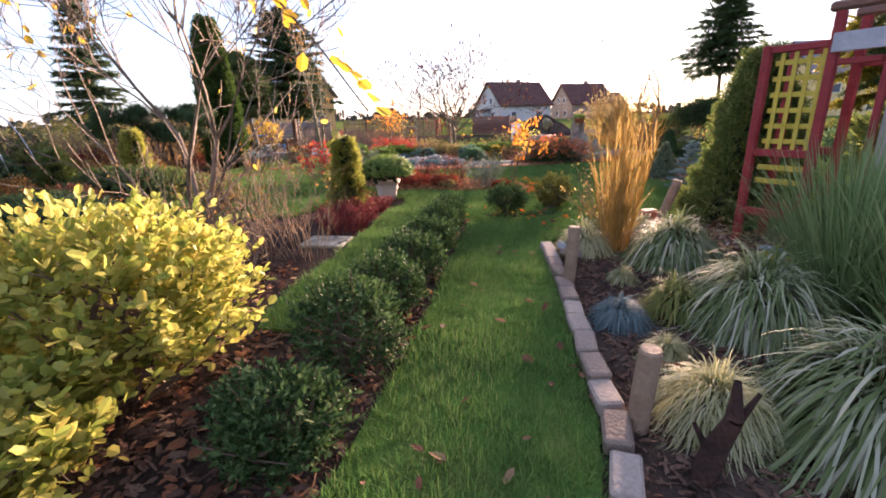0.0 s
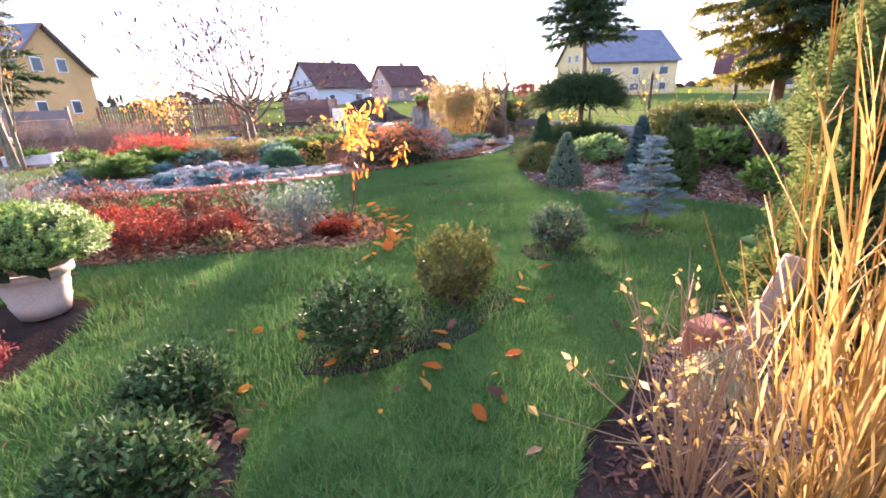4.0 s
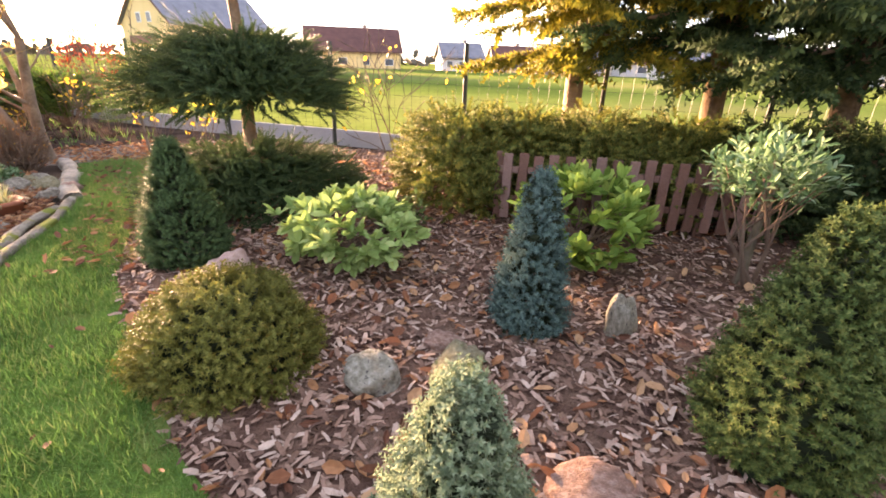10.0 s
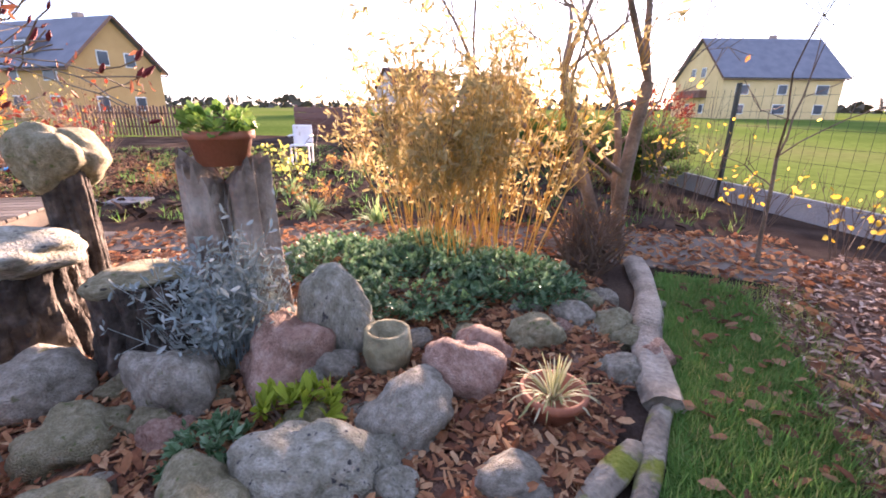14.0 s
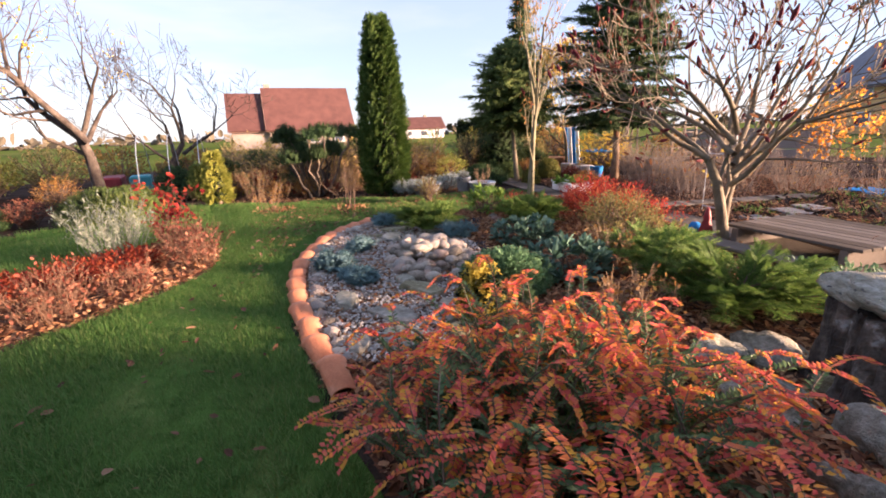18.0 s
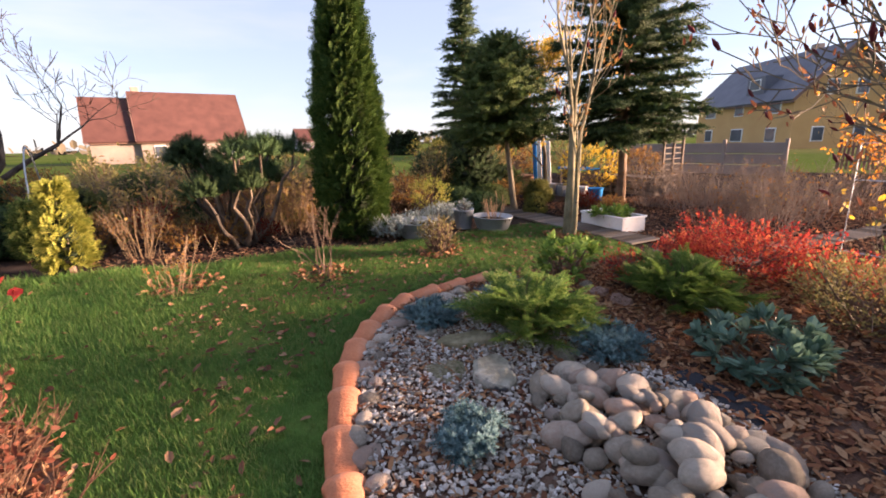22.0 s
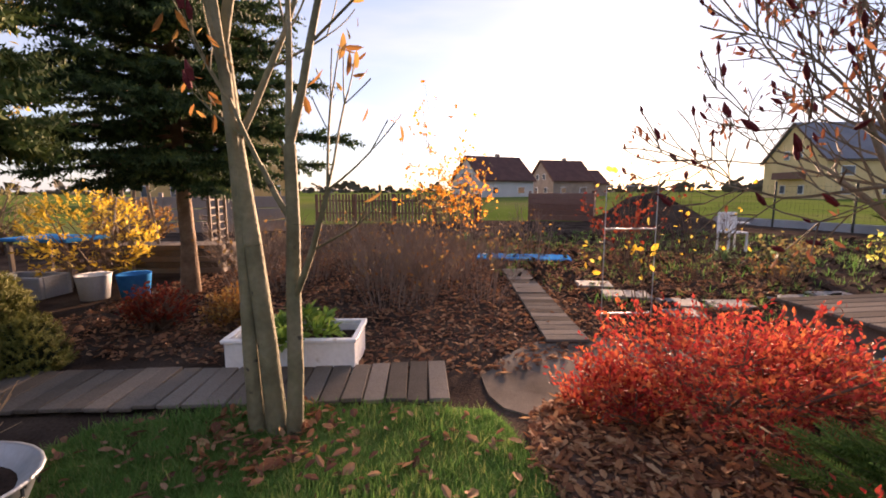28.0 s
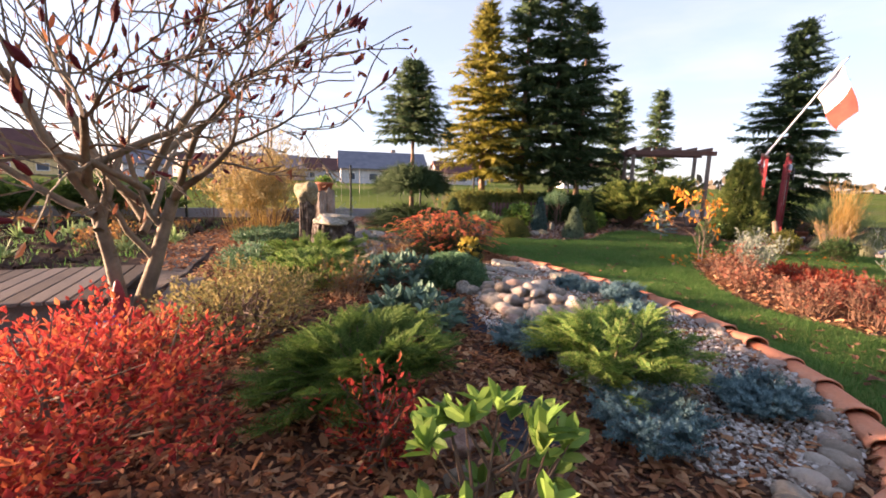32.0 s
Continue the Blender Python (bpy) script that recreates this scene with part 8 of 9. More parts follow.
bare_tree("birch", -17.6, 7.19, 5.2, "tall tree with thinning yellow leaves", 364, None, 5, 0.07, bark=M_BARK_PALE, mat_leaf=F_GOLD, leaf_n=2600, leaf_size=0.1, limb=0.3, spread=0.5)
leafy_bush("golden_shrub", -17.0, 8.3, 0.9, 0.8, 1.5, 300, LEAF, 0.08, 6, F_GOLD, "golden-yellow autumn shrub", "shrub", 365)
bare_tree("multi_trunk_tree", -11.2, 6.85, 5.0, "tree with three olive trunks and bare branches", 366,
          [((-0.10, -0.02, 1), 2.1, (-0.10, -0.04), 0.05), ((-0.06, 0.0, 1), 2.3, (0.0, 0.02), 0.062), ((0.02, 0.03, 1), 1.7, (0.10, 0.05), 0.05)], 4,
          bark=M_BARK_OLIVE, kids=2, spread=0.38, up=0.45, twist=0.14, shrink=0.6, mat_leaf=F_TWIGLEAF, leaf_n=320, leaf_size=0.09, leaf=LEAF_LONG, cones=10)
limbs = [((-0.17, -0.02, 1), 1.3, (-0.05, 0, -0.04), 0.066), ((0.15, -0.05, 1), 1.2, (0.05, 0.0, -0.04), 0.074)]
for i in range(11):
    a = i * 2 * math.pi / 11 + 0.2
    sz = 0.78 + 0.062 * i
    sx, sy = (-0.05 - 0.17 * sz, -0.02 * sz) if i % 2 else (0.05 + 0.15 * sz, -0.05 * sz)
    limbs.append(((math.cos(a), math.sin(a), 0.45 + 0.4 * (i % 3)), 1.05 - 0.03 * i, (sx, sy, sz), 0.036))
bare_tree("sumac_tree", -7.4, 9.92, 3.9, "wide bare sumac with dark red seed heads", 367, limbs, 4,
          bark=M_BARK_PALE, kids=2, spread=0.52, up=0.11, twist=0.4, shrink=0.82, cones=300, thin=0.0062, mat_leaf=F_DRYHANG, leaf_n=900, leaf_size=0.085, leaf=LEAF_LONG, twig_mat=M_BARK_PALE)
# white planter box, boardwalk and stepping boards
wb = holder("white_planter", -11.95, 7.72, 0, 31, "long white planter box with green leaves", "planter")
for sx, sy, cx, cy in ((1.0, 0.03, 0, -0.25), (1.0, 0.03, 0, 0.25), (0.03, 0.47, -0.485, 0), (0.03, 0.47, 0.485, 0)):
    part("side", box(sx, sy, 0.26, cx, cy, -0.01, 0, 0.006), M_WHITE, wb)
for sy in (-0.26, 0.26):
    part("rim", box(1.04, 0.05, 0.03, 0, sy, 0.25, 0, 0.006), M_WHITE, wb)
for sx in (-0.5, 0.5):
    part("rim", box(0.05, 0.47, 0.028, sx, 0, 0.25, 0, 0.006), M_WHITE, wb)
part("soil", box(0.93, 0.46, 0.02, 0, 0, 0.17), M_SOIL, wb)
leafy_bush("planter_greens", -11.95, 7.72, 0.42, 0.3, 0.16, 60, LEAF_LONG, 0.14, 6, F_RHODO, "flopping green leaves in a white planter", "potted plant", 371, z=0.19, twig_len=0.03)
walkb = holder("boardwalk", 0, 0, 0, 0, "grey weathered plank boardwalk", "boardwalk", kind="structure")
rng = np.random.default_rng(41)
a, b = np.array([-14.6, 5.35]), np.array([-10.5, 8.02])
ln = np.linalg.norm(b - a)
for i in range(int(ln / 0.145)):
    q = a + (b - a) * (i * 0.145 / ln)
    ob = part("plank", box(0.135, 0.62 * rng.uniform(0.97, 1.03), 0.03, 0, 0, 0, 0, 0.005), M_BOARD, walkb)
    ob.matrix_basis = pose(q[0], q[1], 0.028 + rng.uniform(0, 0.006), rng.normal(0, 0.8), rng.normal(0, 0.8), math.degrees(math.atan2(b[1] - a[1], b[0] - a[0])) + rng.normal(0, 1.2))
for (x0, y0), (x1, y1) in (((-10.1, 9.2), (-11.0, 10.85)), ((-11.0, 10.85), (-11.9, 12.5))):
    st = holder("stepping_boards", x0, y0, 0, math.degrees(math.atan2(y1 - y0, x1 - x0)), "wooden stepping boards across bare soil", "boards")
    ln = math.hypot(x1 - x0, y1 - y0)
    for i in range(int(ln / 0.15)):
        ob = part("plank", box(0.14, 0.40, 0.03, 0.075 + i * 0.15, 0, 0.02, rng.normal(0, 1.5), 0.005), M_BOARD, st)
for i, (x, y, sx, sy, t) in enumerate(((-9.9, 11.45, 0.6, 0.4, 20), (-9.25, 11.3, 0.45, 0.4, 25), (-9.2, 10.78, 0.4, 0.34, 30), (-8.75, 11.5, 0.5, 0.36, 30), (-8.0, 12.2, 0.55, 0.4, 30), (-10.4, 11.9, 0.5, 0.4, 20), (-7.5, 12.7, 0.5, 0.4, 30))):
    tagged(part("paving_slab", box(sx, sy, 0.05, x, y, -0.01, t, 0.01), M_SLAB_GREY), "grey paving slab on bare soil", "slab", "slabs in the plot")
deck = holder("wooden_deck", -7.35, 10.95, 0, 38, "low platform of weathered planks beside the sumac", "platform")
for i in range(9):
    part("plank", box(1.5, 0.14, 0.035, 0, -0.62 + i * 0.155, 0.22, 0, 0.006), M_BOARD, deck)
for x in (-0.6, 0.6):
    part("joist", box(0.08, 1.4, 0.2, x, 0, 0.015, 0, 0.006), M_BOARD, deck)
part("step", box(1.3, 0.3, 0.04, -0.1, -1.1, 0.08, 0, 0.006), M_BOARD, deck)
gn = tagged(part("garden_ornament", lathe([(0, 0), (0.07, 0), (0.085, 0.1), (0.06, 0.2), (0.045, 0.24), (0.05, 0.28), (0.02, 0.4), (0, 0.42)], 14), M_RED, smooth=True), "small red and blue garden ornament", "ornament")
gn.matrix_basis = pose(-7.6, 9.75, 0.03)
gn = tagged(part("garden_ornament", lathe([(0, 0), (0.08, 0), (0.09, 0.1), (0.05, 0.17), (0, 0.18)], 14), M_BLUE, smooth=True), "small blue pot beside the sumac", "ornament")
gn.matrix_basis = pose(-7.78, 9.65, 0.03)
# metal trellis frame with a vine
tr = holder("metal_trellis", -9.98, 10.13, 0, 32, "thin white metal trellis frame with yellow leaves", "trellis")
for nm, s in (("frame", [((0, 0, -0.03), (0, 0, 1.45), 0.006, 0.006), ((0.55, 0, -0.03), (0.55, 0, 1.45), 0.006, 0.006), ((0, 0, 1.45), (0.55, 0, 1.45), 0.006, 0.006), ((0, 0, 0.08), (0.55, 0, 0.08), 0.01, 0.01),
                        ((0, 0, 1.0), (0.55, 0, 1.0), 0.01, 0.01)]),):
    mesh_part(nm, np_mesh(nm, *tubes(s, 6)), M_ZINC, tr)
stalks("yellow_vine", -9.6, 10.4, 0.2, 0.2, 1.35, 6, "thin vine with yellow leaves on a trellis", 381, M_TWIG, F_GOLD, 26, 0.08, LEAF_ROUND, "vine", 0.15, 0.006)
# vegetable plot
tp = holder("blue_pool", -12.2, 13.9, 0, 20, "low flat blue plastic pool cover", "pool cover")
part("cover", box(1.9, 0.7, 0.05, 0, 0, 0.0, 0, 0.02), M_BLUE, tp)
for i, (x, y, h, m, n, lab) in enumerate(((-13.5, 13.2, 2.1, F_ORANGE, 900, "upright shrub with orange-yellow leaves"), (-10.3, 13.6, 1.3, F_REDDK, 300, "russet shrub in the vegetable plot"), (-9.0, 13.0, 1.2, F_GOLD, 30, "thin shrub with yellow leaves"),
                                          (-15.0, 15.5, 1.7, F_GREYBUSH, 400, "olive shrub before the picket fence"), (-6.3, 14.5, 0.6, F_YELLOW, 200, "low yellow perennial"), (-7.8, 14.6, 0.5, F_GREYBUSH, 200, "low dry perennial"))):
    stalks("plot_shrub", x, y, 0.45, 0.45, h, 30, lab, 390 + i, M_TWIG, m, n, 0.07, LEAF_ROUND, "shrub")
M_CANE = material("grey_canes", [(0.13, 0.095, 0.075), (0.22, 0.17, 0.14), (0.28, 0.22, 0.18)], 0.9, 3, 0.3, 0.2, 40)
for i in range(30):
    x, y = -11.4 - 4.4 * rng.uniform(0, 1), 9.0 + 5.0 * rng.uniform(0, 1)
    stalks("dry_raspberry", x, y, 0.5, 0.5, rng.uniform(0.55, 1.0), 34, "bare grey-brown raspberry canes", 400 + i, M_CANE, F_TWIGLEAF, 30, 0.06, group="raspberry canes")
for i in range(16):
    x, y = -9.0 + 7.5 * rng.uniform(0, 1), 13.2 + 4.0 * rng.uniform(0, 1)
    if i % 2:
        stalks("dry_perennial", x, y, 0.5, 0.5, rng.uniform(0.2, 0.4), 30, "dry tan plants in the plot", 430 + i, None, F_TWIGLEAF, 120, 0.06, group="plants in the plot")
    else:
        grass_clump("leek_tuft", x, y, 0.3, 0.3, 60, F_REED, "green leafy tuft in the vegetable plot", 430 + i, 0.9, 0.012, 1.1, group="tufts in the plot")
for i in range(7):
    p = np.array(KERB[4]) + (np.array(KERB[5]) - np.array(KERB[4])) * i / 6 + np.array([-0.8, -0.2])
    spreading_juniper("low_conifer", p[0] - 0.4, p[1], 0.8, 0.7, 0.9, 24, F_THUJA_DARK, "green conifer along the fence", 450 + i, 0.35, 0.8)
leafy_bush("red_shrub", -0.9, 24.5, 0.95, 0.9, 2.1, 300, LEAF, 0.09, 6, F_REDDK, "dark red shrub beyond the fence", "shrub", 460)
ch = holder("garden_chair", -8.4, 17.2, 0, 30, "white plastic garden chair", "chair")
part("seat", box(0.45, 0.45, 0.04, 0, 0, 0.42, 0, 0.015), M_WHITE, ch)
part("backrest", box(0.45, 0.04, 0.45, 0, 0.22, 0.44, 0, 0.015), M_WHITE, ch)
for x in (-0.2, 0.2):
    for y in (-0.2, 0.2):
        part("leg", box(0.04, 0.04, 0.43, x, y, 0, 0, 0.006), M_WHITE, ch)
    part("armrest", box(0.05, 0.42, 0.03, x * 1.15, 0, 0.64, 0, 0.01), M_WHITE, ch)
# white plant label in the conifer bed
lb = holder("plant_label", 3.41, 3.6, 0, 30, "small white plastic plant label in mulch", "label")
part("plate", box(0.14, 0.07, 0.012, 0, 0, 0.075, 0, 0.003, tilt=(24, 0)), M_WHITE, lb)
part("stake", box(0.02, 0.008, 0.1, 0, 0.02, -0.02, 0, 0.002), M_WHITE, lb)
# yard behind the slanting conifer
for i, (x, y, r, h, m, lab) in enumerate(((-15.2, 5.5, 0.5, 0.42, F_CONE, "low green spreading conifer in the yard bed"), (-15.5, 6.75, 0.3, 0.5, F_OLIVE, "small round olive conifer by the yard path"), (-14.9, 4.7, 0.5, 0.4, F_DARKCONE, "low dark conifer in the yard bed"),
                                          (-16.6, 4.9, 0.95, 2.0, F_SPRUCE, "dark bushy conifer behind the pots"), (-17.6, 5.8, 0.7, 0.8, F_CONE, "rounded green conifer in the yard bed"), (-18.6, 4.4, 0.9, 1.3, F_DARKCONE, "rounded dark conifer in the yard bed"))):
    cone_conifer("mounded_conifer", x, y, r, h, 900, m, lab, 800 + i, 0.13 if h < 1 else 0.2, squat=True)
for i, (x, y, r, h, m, lab) in enumerate(((-16.0, 5.9, 0.5, 0.6, F_TWIGLEAF, "russet shrub in the yard bed"), (-16.4, 6.6, 0.45, 0.55, F_GREYBUSH, "olive shrub in the yard bed"), (-19.6, 5.4, 0.9, 1.3, F_GREYBUSH, "olive shrub behind the yard"),
                                          (-21.5, 6.4, 1.1, 1.7, F_TWIGLEAF, "tall russet shrub behind the yard"), (-22.6, 8.6, 1.2, 1.8, F_GREYBUSH, "tall olive shrub behind the yard"), (-21.8, 3.2, 1.3, 1.9, F_OLIVE, "tall olive shrub behind the yard"),
                                          (-23.6, 6.2, 1.3, 2.2, F_GREYBUSH, "tall olive shrub behind the yard"), (-21.0, 10.8, 1.0, 1.3, F_TWIGLEAF, "russet shrub at the back of the yard"), (-13.9, 7.6, 0.4, 0.5, F_REDDK, "dark red barberry by the boardwalk"), (-13.2, 8.0, 0.35, 0.45, F_TWIGLEAF, "russet shrub by the boardwalk"))):
    leafy_bush("autumn_shrub", x, y, r, r, h, 240, LEAF, 0.05 if h < 1 else 0.1, 6, m, lab, "shrub", 810 + i, twig_len=0.2, stems=30)
pal = holder("pallet_pile", -19.9, 6.5, 0, 40, "pile of orange-brown wooden pallets", "pallets")
M_PALLET = material("orange_wood", [(0.26, 0.12, 0.06), (0.36, 0.19, 0.10)], 0.85, 6, 0.3, 0.3, 60, 0, "object")
for k in range(3):
    for q in range(3):
        part("bearer", box(0.1, 0.8, 0.09, -0.5 + 0.5 * q, 0, 0.13 * k - 0.01, 0, 0.006), M_PALLET, pal)
    for q in range(6):
        part("slat", box(1.2, 0.1, 0.025, 0, -0.36 + 0.145 * q, 0.08 + 0.13 * k, 0, 0.004), M_PALLET, pal)
pan = holder("leaning_screen", -19.3, 7.2, 0, 62, "leaning screen of blue and white painted boards", "screen")
for q in range(4):
    part("board", box(0.14, 0.03, 1.55, -0.24 + 0.16 * q, 0, -0.02, 0, 0.006, tilt=(9, 0)), M_WHITE if q % 2 else M_BLUE, pan)
rngp = np.random.default_rng(88)
for q in range(7):
    a = np.array([rngp.uniform(-0.7, 0.7), rngp.uniform(-0.3, 0.3), -0.02])
    b = np.array([a[0] * 0.3 + rngp.uniform(-0.2, 0.2), 0.1, rngp.uniform(1.5, 2.2)])
    pole = tagged(mesh_part("wooden_pole", np_mesh("wooden_pole", *tubes([(a, (a + b) / 2, 0.035, 0.031), ((a + b) / 2, b, 0.031, 0.026)], 8)), M_WOOD), "weathered pole leaning in the yard", "pole", "leaning poles")
    pole.matrix_basis = pose(-17.75, 9.1, 0, 0, 0, 35)
tro = holder("concrete_trough", -17.0, 7.55, 0, 25, "low grey concrete trough by the yard path", "trough")
for sx, sy, cx, cy in ((0.8, 0.06, 0, -0.2), (0.8, 0.06, 0, 0.2), (0.06, 0.34, -0.37, 0), (0.06, 0.34, 0.37, 0)):
    part("side", box(sx, sy, 0.3, cx, cy, -0.01, 0, 0.01), M_CONCRETE, tro)
part("soil", box(0.7, 0.36, 0.02, 0, 0, 0.2), M_SOIL, tro)
# compost box and earth heap at the end of the plot
cb = holder("compost_box", -14.6, 26.0, 0, 8, "large dark brown timber compost box", "compost box")
for k in range(5):
    for sx, sy, cx, cy in ((2.9, 0.05, 0, -0.8), (2.9, 0.05, 0, 0.8), (0.05, 1.55, -1.42, 0), (0.05, 1.55, 1.42, 0)):
        part("board", box(sx, sy, 0.23, cx, cy, 0.02 + 0.25 * k, 0, 0.01), M_FENCE, cb)
for x in (-1.38, 1.38):
    for y in (-0.72, 0.72):
        part("post", box(0.1, 0.1, 1.42, x, y, -0.06, 0, 0.01), M_FENCE, cb)
bm = bmesh.new()
bmesh.ops.create_grid(bm, x_segments=26, y_segments=18, size=0.5)
for v in bm.verts:
    q = min(1.0, 2 * math.hypot(v.co.x, v.co.y))
    v.co = Vector((v.co.x * 6.2, v.co.y * 3.6, 1.35 * (math.cos(q * math.pi) + 1) / 2 + (0.12 * noise.noise(v.co * 9) if q < 0.9 else 0) - 0.08))
mound = tagged(part("earth_mound", bm, M_SOIL, smooth=True), "mound of dark earth beside the compost box", "mound")
mound.matrix_basis = pose(-10.9, 26.2, 0, 0, 0, 5)
# yard clutter by the spruces
stack = holder("plank_stack", -17.2, 9.6, 0, 30, "stack of weathered planks", "planks")
for i in range(5):
    for k in range(4):
        part("plank", box(2.0 - 0.1 * ((i + k) % 3), 0.14, 0.09, 0.03 * ((i * 2 + k) % 3), -0.225 + 0.15 * k, 0.1 * i, 0, 0.006), M_WOOD, stack)
rack = holder("pallet_rack", -17.8, 10.8, 0, 40, "leaning wooden pallets and poles", "pallets")
for i in range(9):
    part("slat", box(0.1, 1.1, 0.03, 0, 0, 0.1 + 0.16 * i, 0, 0.005), M_WOOD, rack)
for y in (-0.5, 0, 0.5):
    part("post", box(0.06, 0.06, 1.6, 0.06, y, 0, 0, 0.005), M_WOOD, rack)
for i, (x, y, m) in enumerate(((-16.0, 7.9, M_WHITE), (-15.6, 8.2, M_BLUE), (-16.9, 7.2, M_WHITE))):
    ob = tagged(part("plastic_crate", lathe([(0, 0), (0.16, 0), (0.2, 0.32), (0.21, 0.33), (0.18, 0.31), (0, 0.28)], 16), m, smooth=True), "plastic bucket in the yard", "bucket")
    ob.matrix_basis = pose(x, y, 0)
tb = holder("blue_table", -17.6, 8.1, 0, 20, "blue-topped table in the yard", "table")
part("top", box(1.2, 0.7, 0.05, 0, 0, 0.68, 0, 0.01), M_BLUE, tb)
for x in (-0.5, 0.5):
    for y in (-0.28, 0.28):
        part("leg", box(0.05, 0.05, 0.68, x, y, 0, 0, 0.004), M_WOOD, tb)
# pergola and flag
pg = holder("pergola", 5.8, 3.3, 0, 95, "small brown wooden pergola", "pergola")
for x in (-1.1, 1.1):
    for y in (-0.6, 0.6):
        part("post", box(0.1, 0.1, 2.3, x, y, -0.03, 0, 0.01), M_WOOD, pg)
for y in (-0.6, 0.6):
    part("beam", box(2.6, 0.08, 0.14, 0, y, 2.27, 0, 0.01), M_FENCE, pg)
for i in range(6):
    part("rafter", box(0.06, 1.5, 0.1, -1.1 + i * 0.44, 0, 2.41, 0, 0.008), M_FENCE, pg)
fl = holder("flagpole", 5.6, 2.0, 0.0, 0, "slanting pole with a white and red flag", "flag")
top = np.array([-1.15, -2.6, 4.8])
mesh_part("pole", np_mesh("pole", *tubes([((0.0, 0.0, -0.03), tuple(top), 0.035, 0.025)], 8)), M_ZINC, fl)
mesh_part("finial", np_mesh("finial", *tubes([(tuple(top), tuple(top * 1.012), 0.024, 0.006)], 8)), M_METAL, fl)
for nm, o, m in (("white_half", 0.0, M_SIGN), ("red_half", 0.5, M_FLAG_RED)):
    bm = bmesh.new()
    bmesh.ops.create_grid(bm, x_segments=10, y_segments=8, size=0.5)
    for v in bm.verts:
        a, w = o + (v.co.x + 0.5) * 0.5, v.co.y + 0.5
        hang = top * (0.99 - 0.19 * w * (1 - 0.5 * a))
        v.co = Vector((hang[0] - 0.2 * a + 0.06 * math.sin(5 * a + 4 * w), hang[1] - 0.3 * a + 0.06 * math.cos(4 * a + 3 * w), hang[2] - 1.35 * a))
    part(nm, bm, m, fl, smooth=True)

# ---- ground litter and grass ----
PATHLINE = np.array([p[1][:2] for p in PATH])


def near(points):
    return np.min(np.linalg.norm(points[:, None, :] - PATHLINE[None], axis=2), axis=1)


def sow(poly, count, rng, keep=None, holes=()):
    poly = np.array(poly)
    lo, hi = poly.min(0), poly.max(0)
    pts = rng.uniform(lo, hi, (count, 2))
    pts = pts[inside(pts, poly)]
    for hole in holes:
        pts = pts[~inside(pts, np.array(hole))]
    if keep is not None:
        pts = pts[rng.uniform(0, 1, len(pts)) < keep(near(pts))]
    return pts


TUFT = ([], [])
for i in range(5):
    a = i * 1.26 + 0.3
    c, s = math.cos(a), math.sin(a)
    r = 0.25
    n0 = len(TUFT[0])
    TUFT[0].extend([(r * c - 0.05 * s, r * s + 0.05 * c, 0), (r * c + 0.05 * s, r * s - 0.05 * c, 0), (r * c + 0.75 * c * (0.5 + 0.2 * i), r * s + 0.75 * s * (0.5 + 0.2 * i), 1.0 - 0.08 * i)])
    TUFT[1].append((n0, n0 + 1, n0 + 2))
rng = np.random.default_rng(61)
pts = sow(BASIN, 640000, rng, lambda d: np.clip(1.25 - d / 4.2, 0.10, 1.0), (ISLAND,))
n = len(pts)
size = 0.055 * rng.uniform(0.4, 1.45, n) * (1 + 0.4 * lumps(np.c_[pts, pts[:, :1]], 1.4, 3)) * np.clip(0.7 + near(pts) / 6, 0.8, 1.6)
ang = rng.uniform(0, 6.28, n)
way = np.stack([np.cos(ang), np.sin(ang), rng.normal(0, 0.15, n)], 1)
v, f = scatter(TUFT, np.c_[pts, np.full(n, 0.022)], axes(way), size)
tagged(mesh_part("lawn_grass", np_mesh("lawn_grass", v, f), M_GRASS), "short green grass blades of the lawn", "grass", kind="stuff")


def litter(name, poly, count, shape, size, mat, label, z, seed, keep=None, flat=0.35, holes=()):
    rng = np.random.default_rng(seed)
    pts = sow(poly, count, rng, keep, holes)
    n = len(pts)
    ang = rng.uniform(0, 6.28, n)
    way = np.stack([np.cos(ang), np.sin(ang), rng.normal(0, flat * 0.6, n)], 1)
    s = size * rng.uniform(0.45, 1.4, n)
    v, f = scatter(shape, np.c_[pts, np.full(n, z) + np.abs(rng.normal(0, 0.008, n))], axes(way, rng.normal(0, flat, n)), np.stack([s, s * rng.uniform(0.5, 1.1, n), s], 1))
    v[:, 2] = np.maximum(v[:, 2], z - 0.004)
    return tagged(mesh_part(name, np_mesh(name, v, f), mat), label, "litter", kind="stuff")


CHIP = ([(0, 0.16, 0), (0, -0.16, 0), (0.5, -0.2, 0.06), (1, -0.12, 0.0), (1, 0.14, 0.02), (0.5, 0.2, 0.07)], [(0, 1, 2), (0, 2, 5), (5, 2, 3), (5, 3, 4)])
CURL = ([(0, 0, 0), (0.3, 0.28, 0.10), (0.75, 0.24, 0.16), (1, 0, 0.10), (0.75, -0.24, 0.12), (0.3, -0.28, 0.14), (0.5, 0, 0.0)], LEAF_LONG[1])
PEB = ([(0.5, 0, 0.1), (0, 0.42, 0.1), (-0.5, 0, 0.1), (0, -0.42, 0.1), (0.05, 0.03, 0.38), (0, 0, -0.2)], [(0, 1, 4), (1, 2, 4), (2, 3, 4), (3, 0, 4), (1, 0, 5), (2, 1, 5), (3, 2, 5), (0, 3, 5)])
keep_near = lambda d: np.clip(1.3 - d / 5.5, 0.12, 1.0)
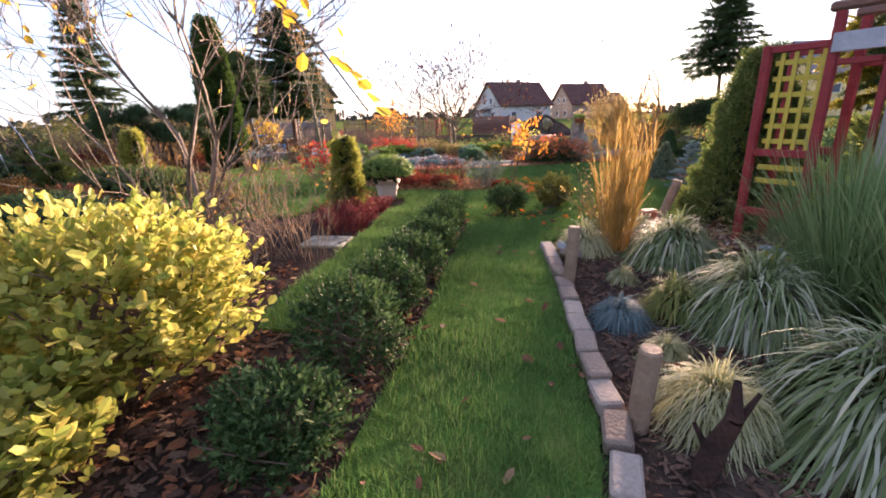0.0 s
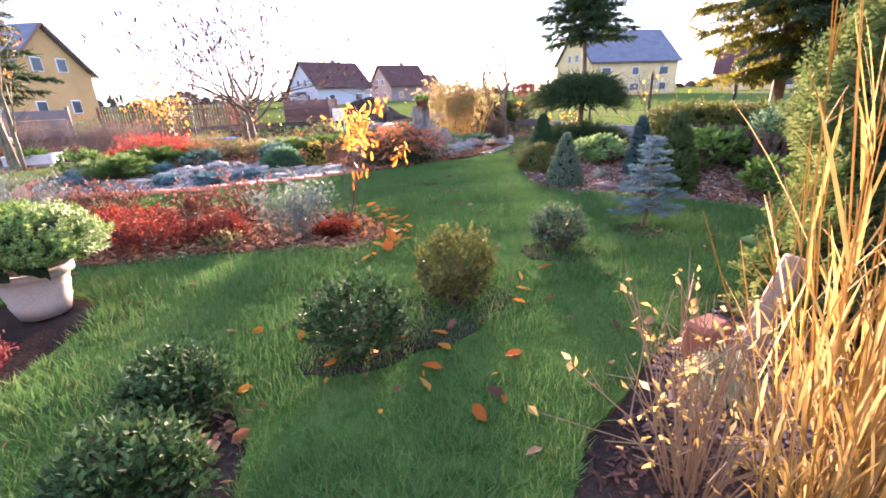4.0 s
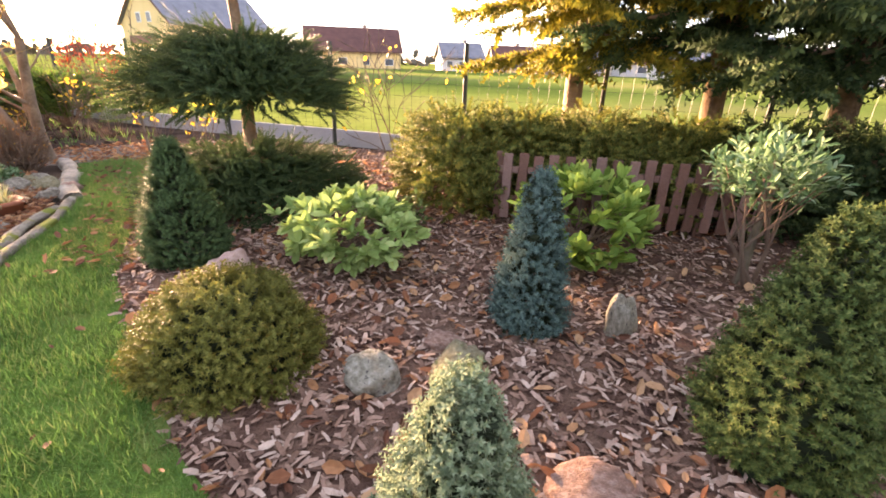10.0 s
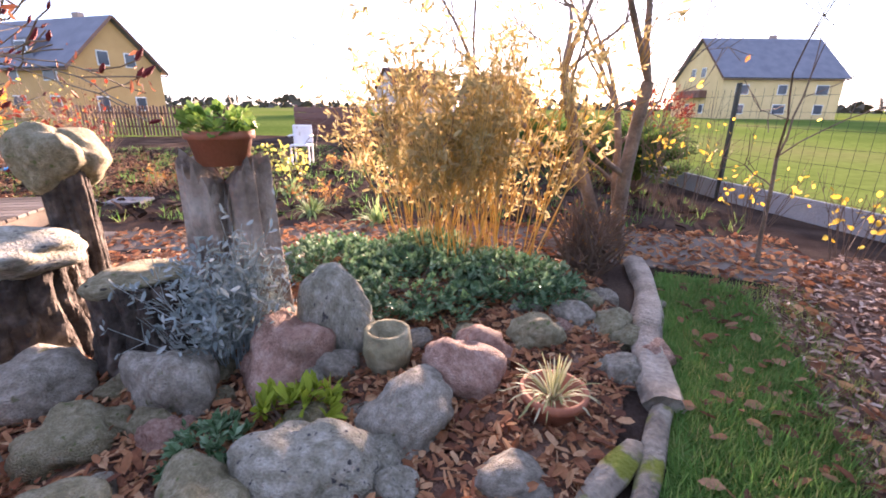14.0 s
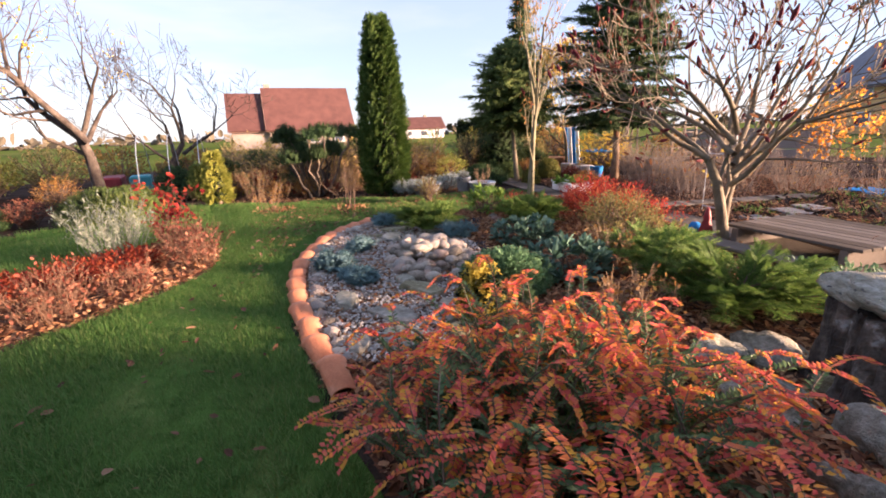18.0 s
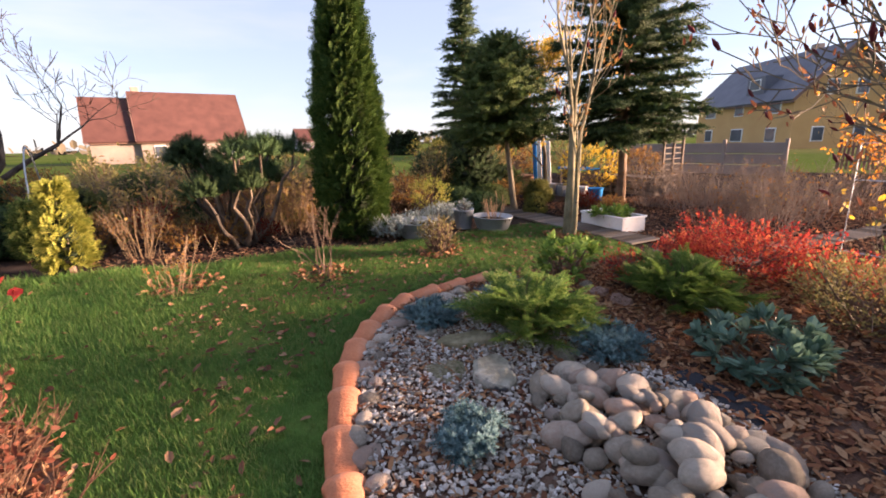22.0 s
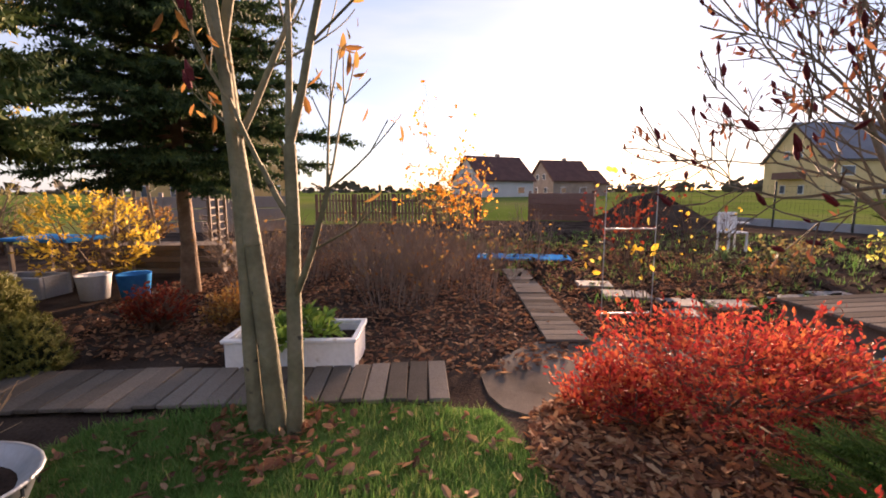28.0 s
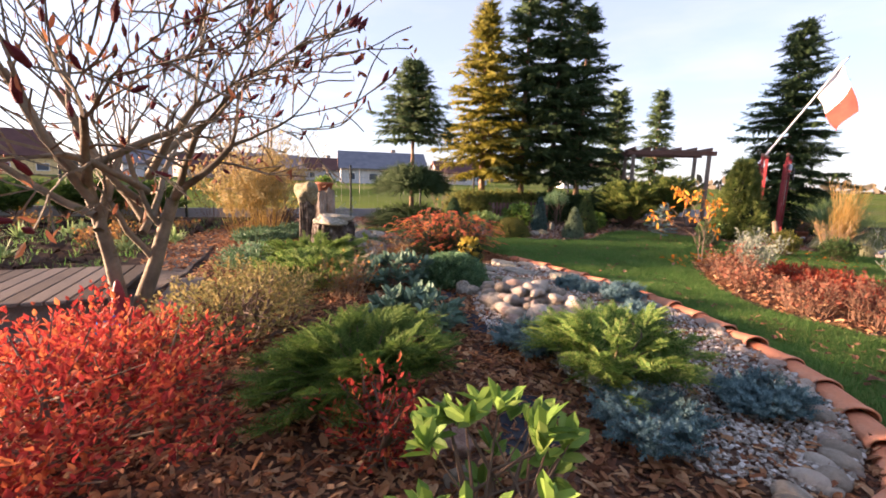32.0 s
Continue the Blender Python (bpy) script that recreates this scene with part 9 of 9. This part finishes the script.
litter("bark_mulch", SPRUCE_BED, 95000, CHIP, 0.055, M_CHIPS, "grey-brown bark chips covering the conifer bed", 0.026, 71, keep_near, 0.45)
litter("fallen_leaves", SPRUCE_BED, 9000, CURL, 0.075, M_DRY, "dry brown fallen leaves on the conifer bed", 0.032, 72, keep_near, 0.5)
litter("leaf_mulch", ROCKERY, 90000, CHIP, 0.055, M_DRY, "brown leaf and bark litter covering the rockery", 0.038, 73, keep_near, 0.5, (GRAVEL,))
litter("fallen_leaves", ROCKERY, 36000, CURL, 0.062, M_DRY, "dry reddish fallen leaves over the rockery", 0.045, 74, keep_near, 0.5, (GRAVEL,))
litter("gravel", GRAVEL, 26000, PEB, 0.038, M_PEBBLE, "mixed pale gravel inside the tile edging", 0.05, 75, None, 0.6)
litter("bark_chips", GRAVEL, 7500, CHIP, 0.055, M_DRY, "brown bark pieces among the gravel", 0.056, 76, None, 0.4)
litter("island_litter", ISLAND, 9000, CURL, 0.07, M_DRY, "dry leaves covering the island bed", 0.042, 77, None, 0.5)
litter("lawn_leaves", BASIN, 5600, CURL, 0.07, M_BROWN_LEAF, "dry brown leaves scattered on the lawn", 0.05, 78, lambda d: np.full(len(d), 0.35), 0.4, (ISLAND,))
WEST = [(-4.5, 4.9), (-6.5, 4.2), (-8.0, 4.3), (-8.9, 5.6), (-9.6, 7.2), (-10.4, 7.6), (-12.1, 6.4), (-11.6, 5.2), (-10.2, 3.6), (-9.6, 2.4), (-7.0, 2.6), (-6.0, 3.6)]
litter("lawn_tufts", WEST, 6000, TUFT, 0.045, M_GRASS_PALE, "pale tufts and dry blades in the western lawn", 0.03, 187, None, 0.2)
litter("lawn_leaves", WEST, 3600, CURL, 0.062, M_BROWN_LEAF, "dry brown leaves strewn over the western lawn", 0.05, 79, None, 0.5)
litter("orange_leaves", [(-1.0, 2.6), (-0.9, 3.6), (-1.7, 4.5), (-2.4, 4.4), (-1.5, 3.4)], 190, CURL, 0.13, M_ORANGE_LEAF, "large orange leaves under the sapling", 0.05, 80, None, 0.4)
litter("orange_leaves", [(-1.5, 1.0), (0.2, 0.9), (0.3, 2.8), (-1.2, 2.9)], 40, CURL, 0.09, M_ORANGE_LEAF, "single orange leaves on the lawn", 0.05, 81, None, 0.4)
BORDER = [(2.8, -5.2), (1.98, -2.5), (1.5, -1.65), (1.08, -0.85), (0.6, 0.1), (0.55, 0.9), (0.9, 1.5), (2.6, 2.4), (4.5, 1.0), (5, -5)]
litter("border_mulch", BORDER, 30000, CHIP, 0.045, M_MULCH, "bark chips and dead leaves on the border soil", 0.006, 82, keep_near, 0.45)
HEDGE = [(1.9, -5.6), (1.0, -3.2), (0.45, -1.95), (0.08, -1.18), (-0.45, -0.12), (-0.98, 0.9), (-1.28, 0.72), (-0.72, -0.3), (-0.4, -1.1), (-0.12, -2.5), (-0.6, -2.7), (-1.0, -1.8), (-2.4, -1.2), (-3.2, -2.6), (-2.2, -5.0)]
litter("hedge_litter", HEDGE, 22000, CHIP, 0.06, M_MULCH, "dark bark chips below the hedge row", 0.006, 83, keep_near, 0.5)
litter("fallen_leaves", HEDGE, 5000, CURL, 0.07, M_DRY, "brown fallen leaves on the bark chips", 0.012, 183, keep_near, 0.5)
STRIP = [(-0.75, 9.0), (-0.55, 10.6), (-0.6, 12.9), (0.3, 13.0), (0.25, 11.0), (0.3, 9.0)]
litter("lawn_leaves", STRIP, 420, CURL, 0.07, M_BROWN_LEAF, "dry brown leaves on the narrow lawn strip", 0.05, 185, None, 0.6)
litter("lawn_tufts", STRIP, 2600, TUFT, 0.05, M_GRASS_PALE, "pale tufts and dry blades in the lawn strip", 0.02, 186, None, 0.2)
litter("path_leaves", [(-5.6, 11.2), (-6.0, 11.7), (-3.6, 13.5), (-1.5, 14.3), (0.5, 14.7), (0.8, 13.1), (-2.9, 12.9)], 7000, CURL, 0.075, M_DRY, "brown fallen leaves lying over the earth path", 0.018, 184, None, 0.5)
PLOT = [(-10.4, 8.2), (-9.9, 9.0), (-9.0, 10.2), (-7.5, 12.5), (-8, 16), (-14, 17), (-17, 11), (-14.8, 6.3)]
litter("plot_leaves", PLOT, 42000, CURL, 0.062, M_BROWN_LEAF, "brown fallen leaves over the raspberry plot", 0.008, 84, None, 0.5)
PLOT2 = [(-9.5, 10.3), (-3.5, 13.4), (0.5, 14.8), (-3, 21), (-10, 22), (-16, 17), (-12, 12)]
litter("plot_clods", PLOT2, 9000, CHIP, 0.14, M_SOIL, "clods and dry bits on the bare plot", 0.008, 85, None, 0.7)
litter("grass_edge", PLOT2, 2500, TUFT, 0.12, M_GRASS, "sparse weeds on the bare plot", 0.004, 86, None, 0.1)
BACKBED = [(-9.2, 0.2), (-9.5, 1.8), (-10.3, 2.8), (-10.5, 3.7), (-12.6, 5.2), (-15.5, 6.6), (-18, 5.5), (-15, 2.0), (-13.5, -2.0), (-9.5, -1.5)]
litter("bed_leaves", BACKBED, 16000, CURL, 0.068, M_BROWN_LEAF, "red-brown fallen leaves over the back bed", 0.008, 87, None, 0.5)
for k, (cx, cy, r) in enumerate(((-8.9, 3.5, 0.36), (-8.35, 1.95, 0.42), (-10.0, 4.82, 0.36), (-11.2, 6.8, 0.4))):
    ring = [(cx + r * math.cos(a), cy + r * math.sin(a)) for a in np.linspace(0, 6.28, 14)[:-1]]
    litter("leaf_ring", ring, 260, CURL, 0.075, M_DRY, "brown fallen leaves gathered round a shrub", 0.045, 88 + k, None, 0.6)
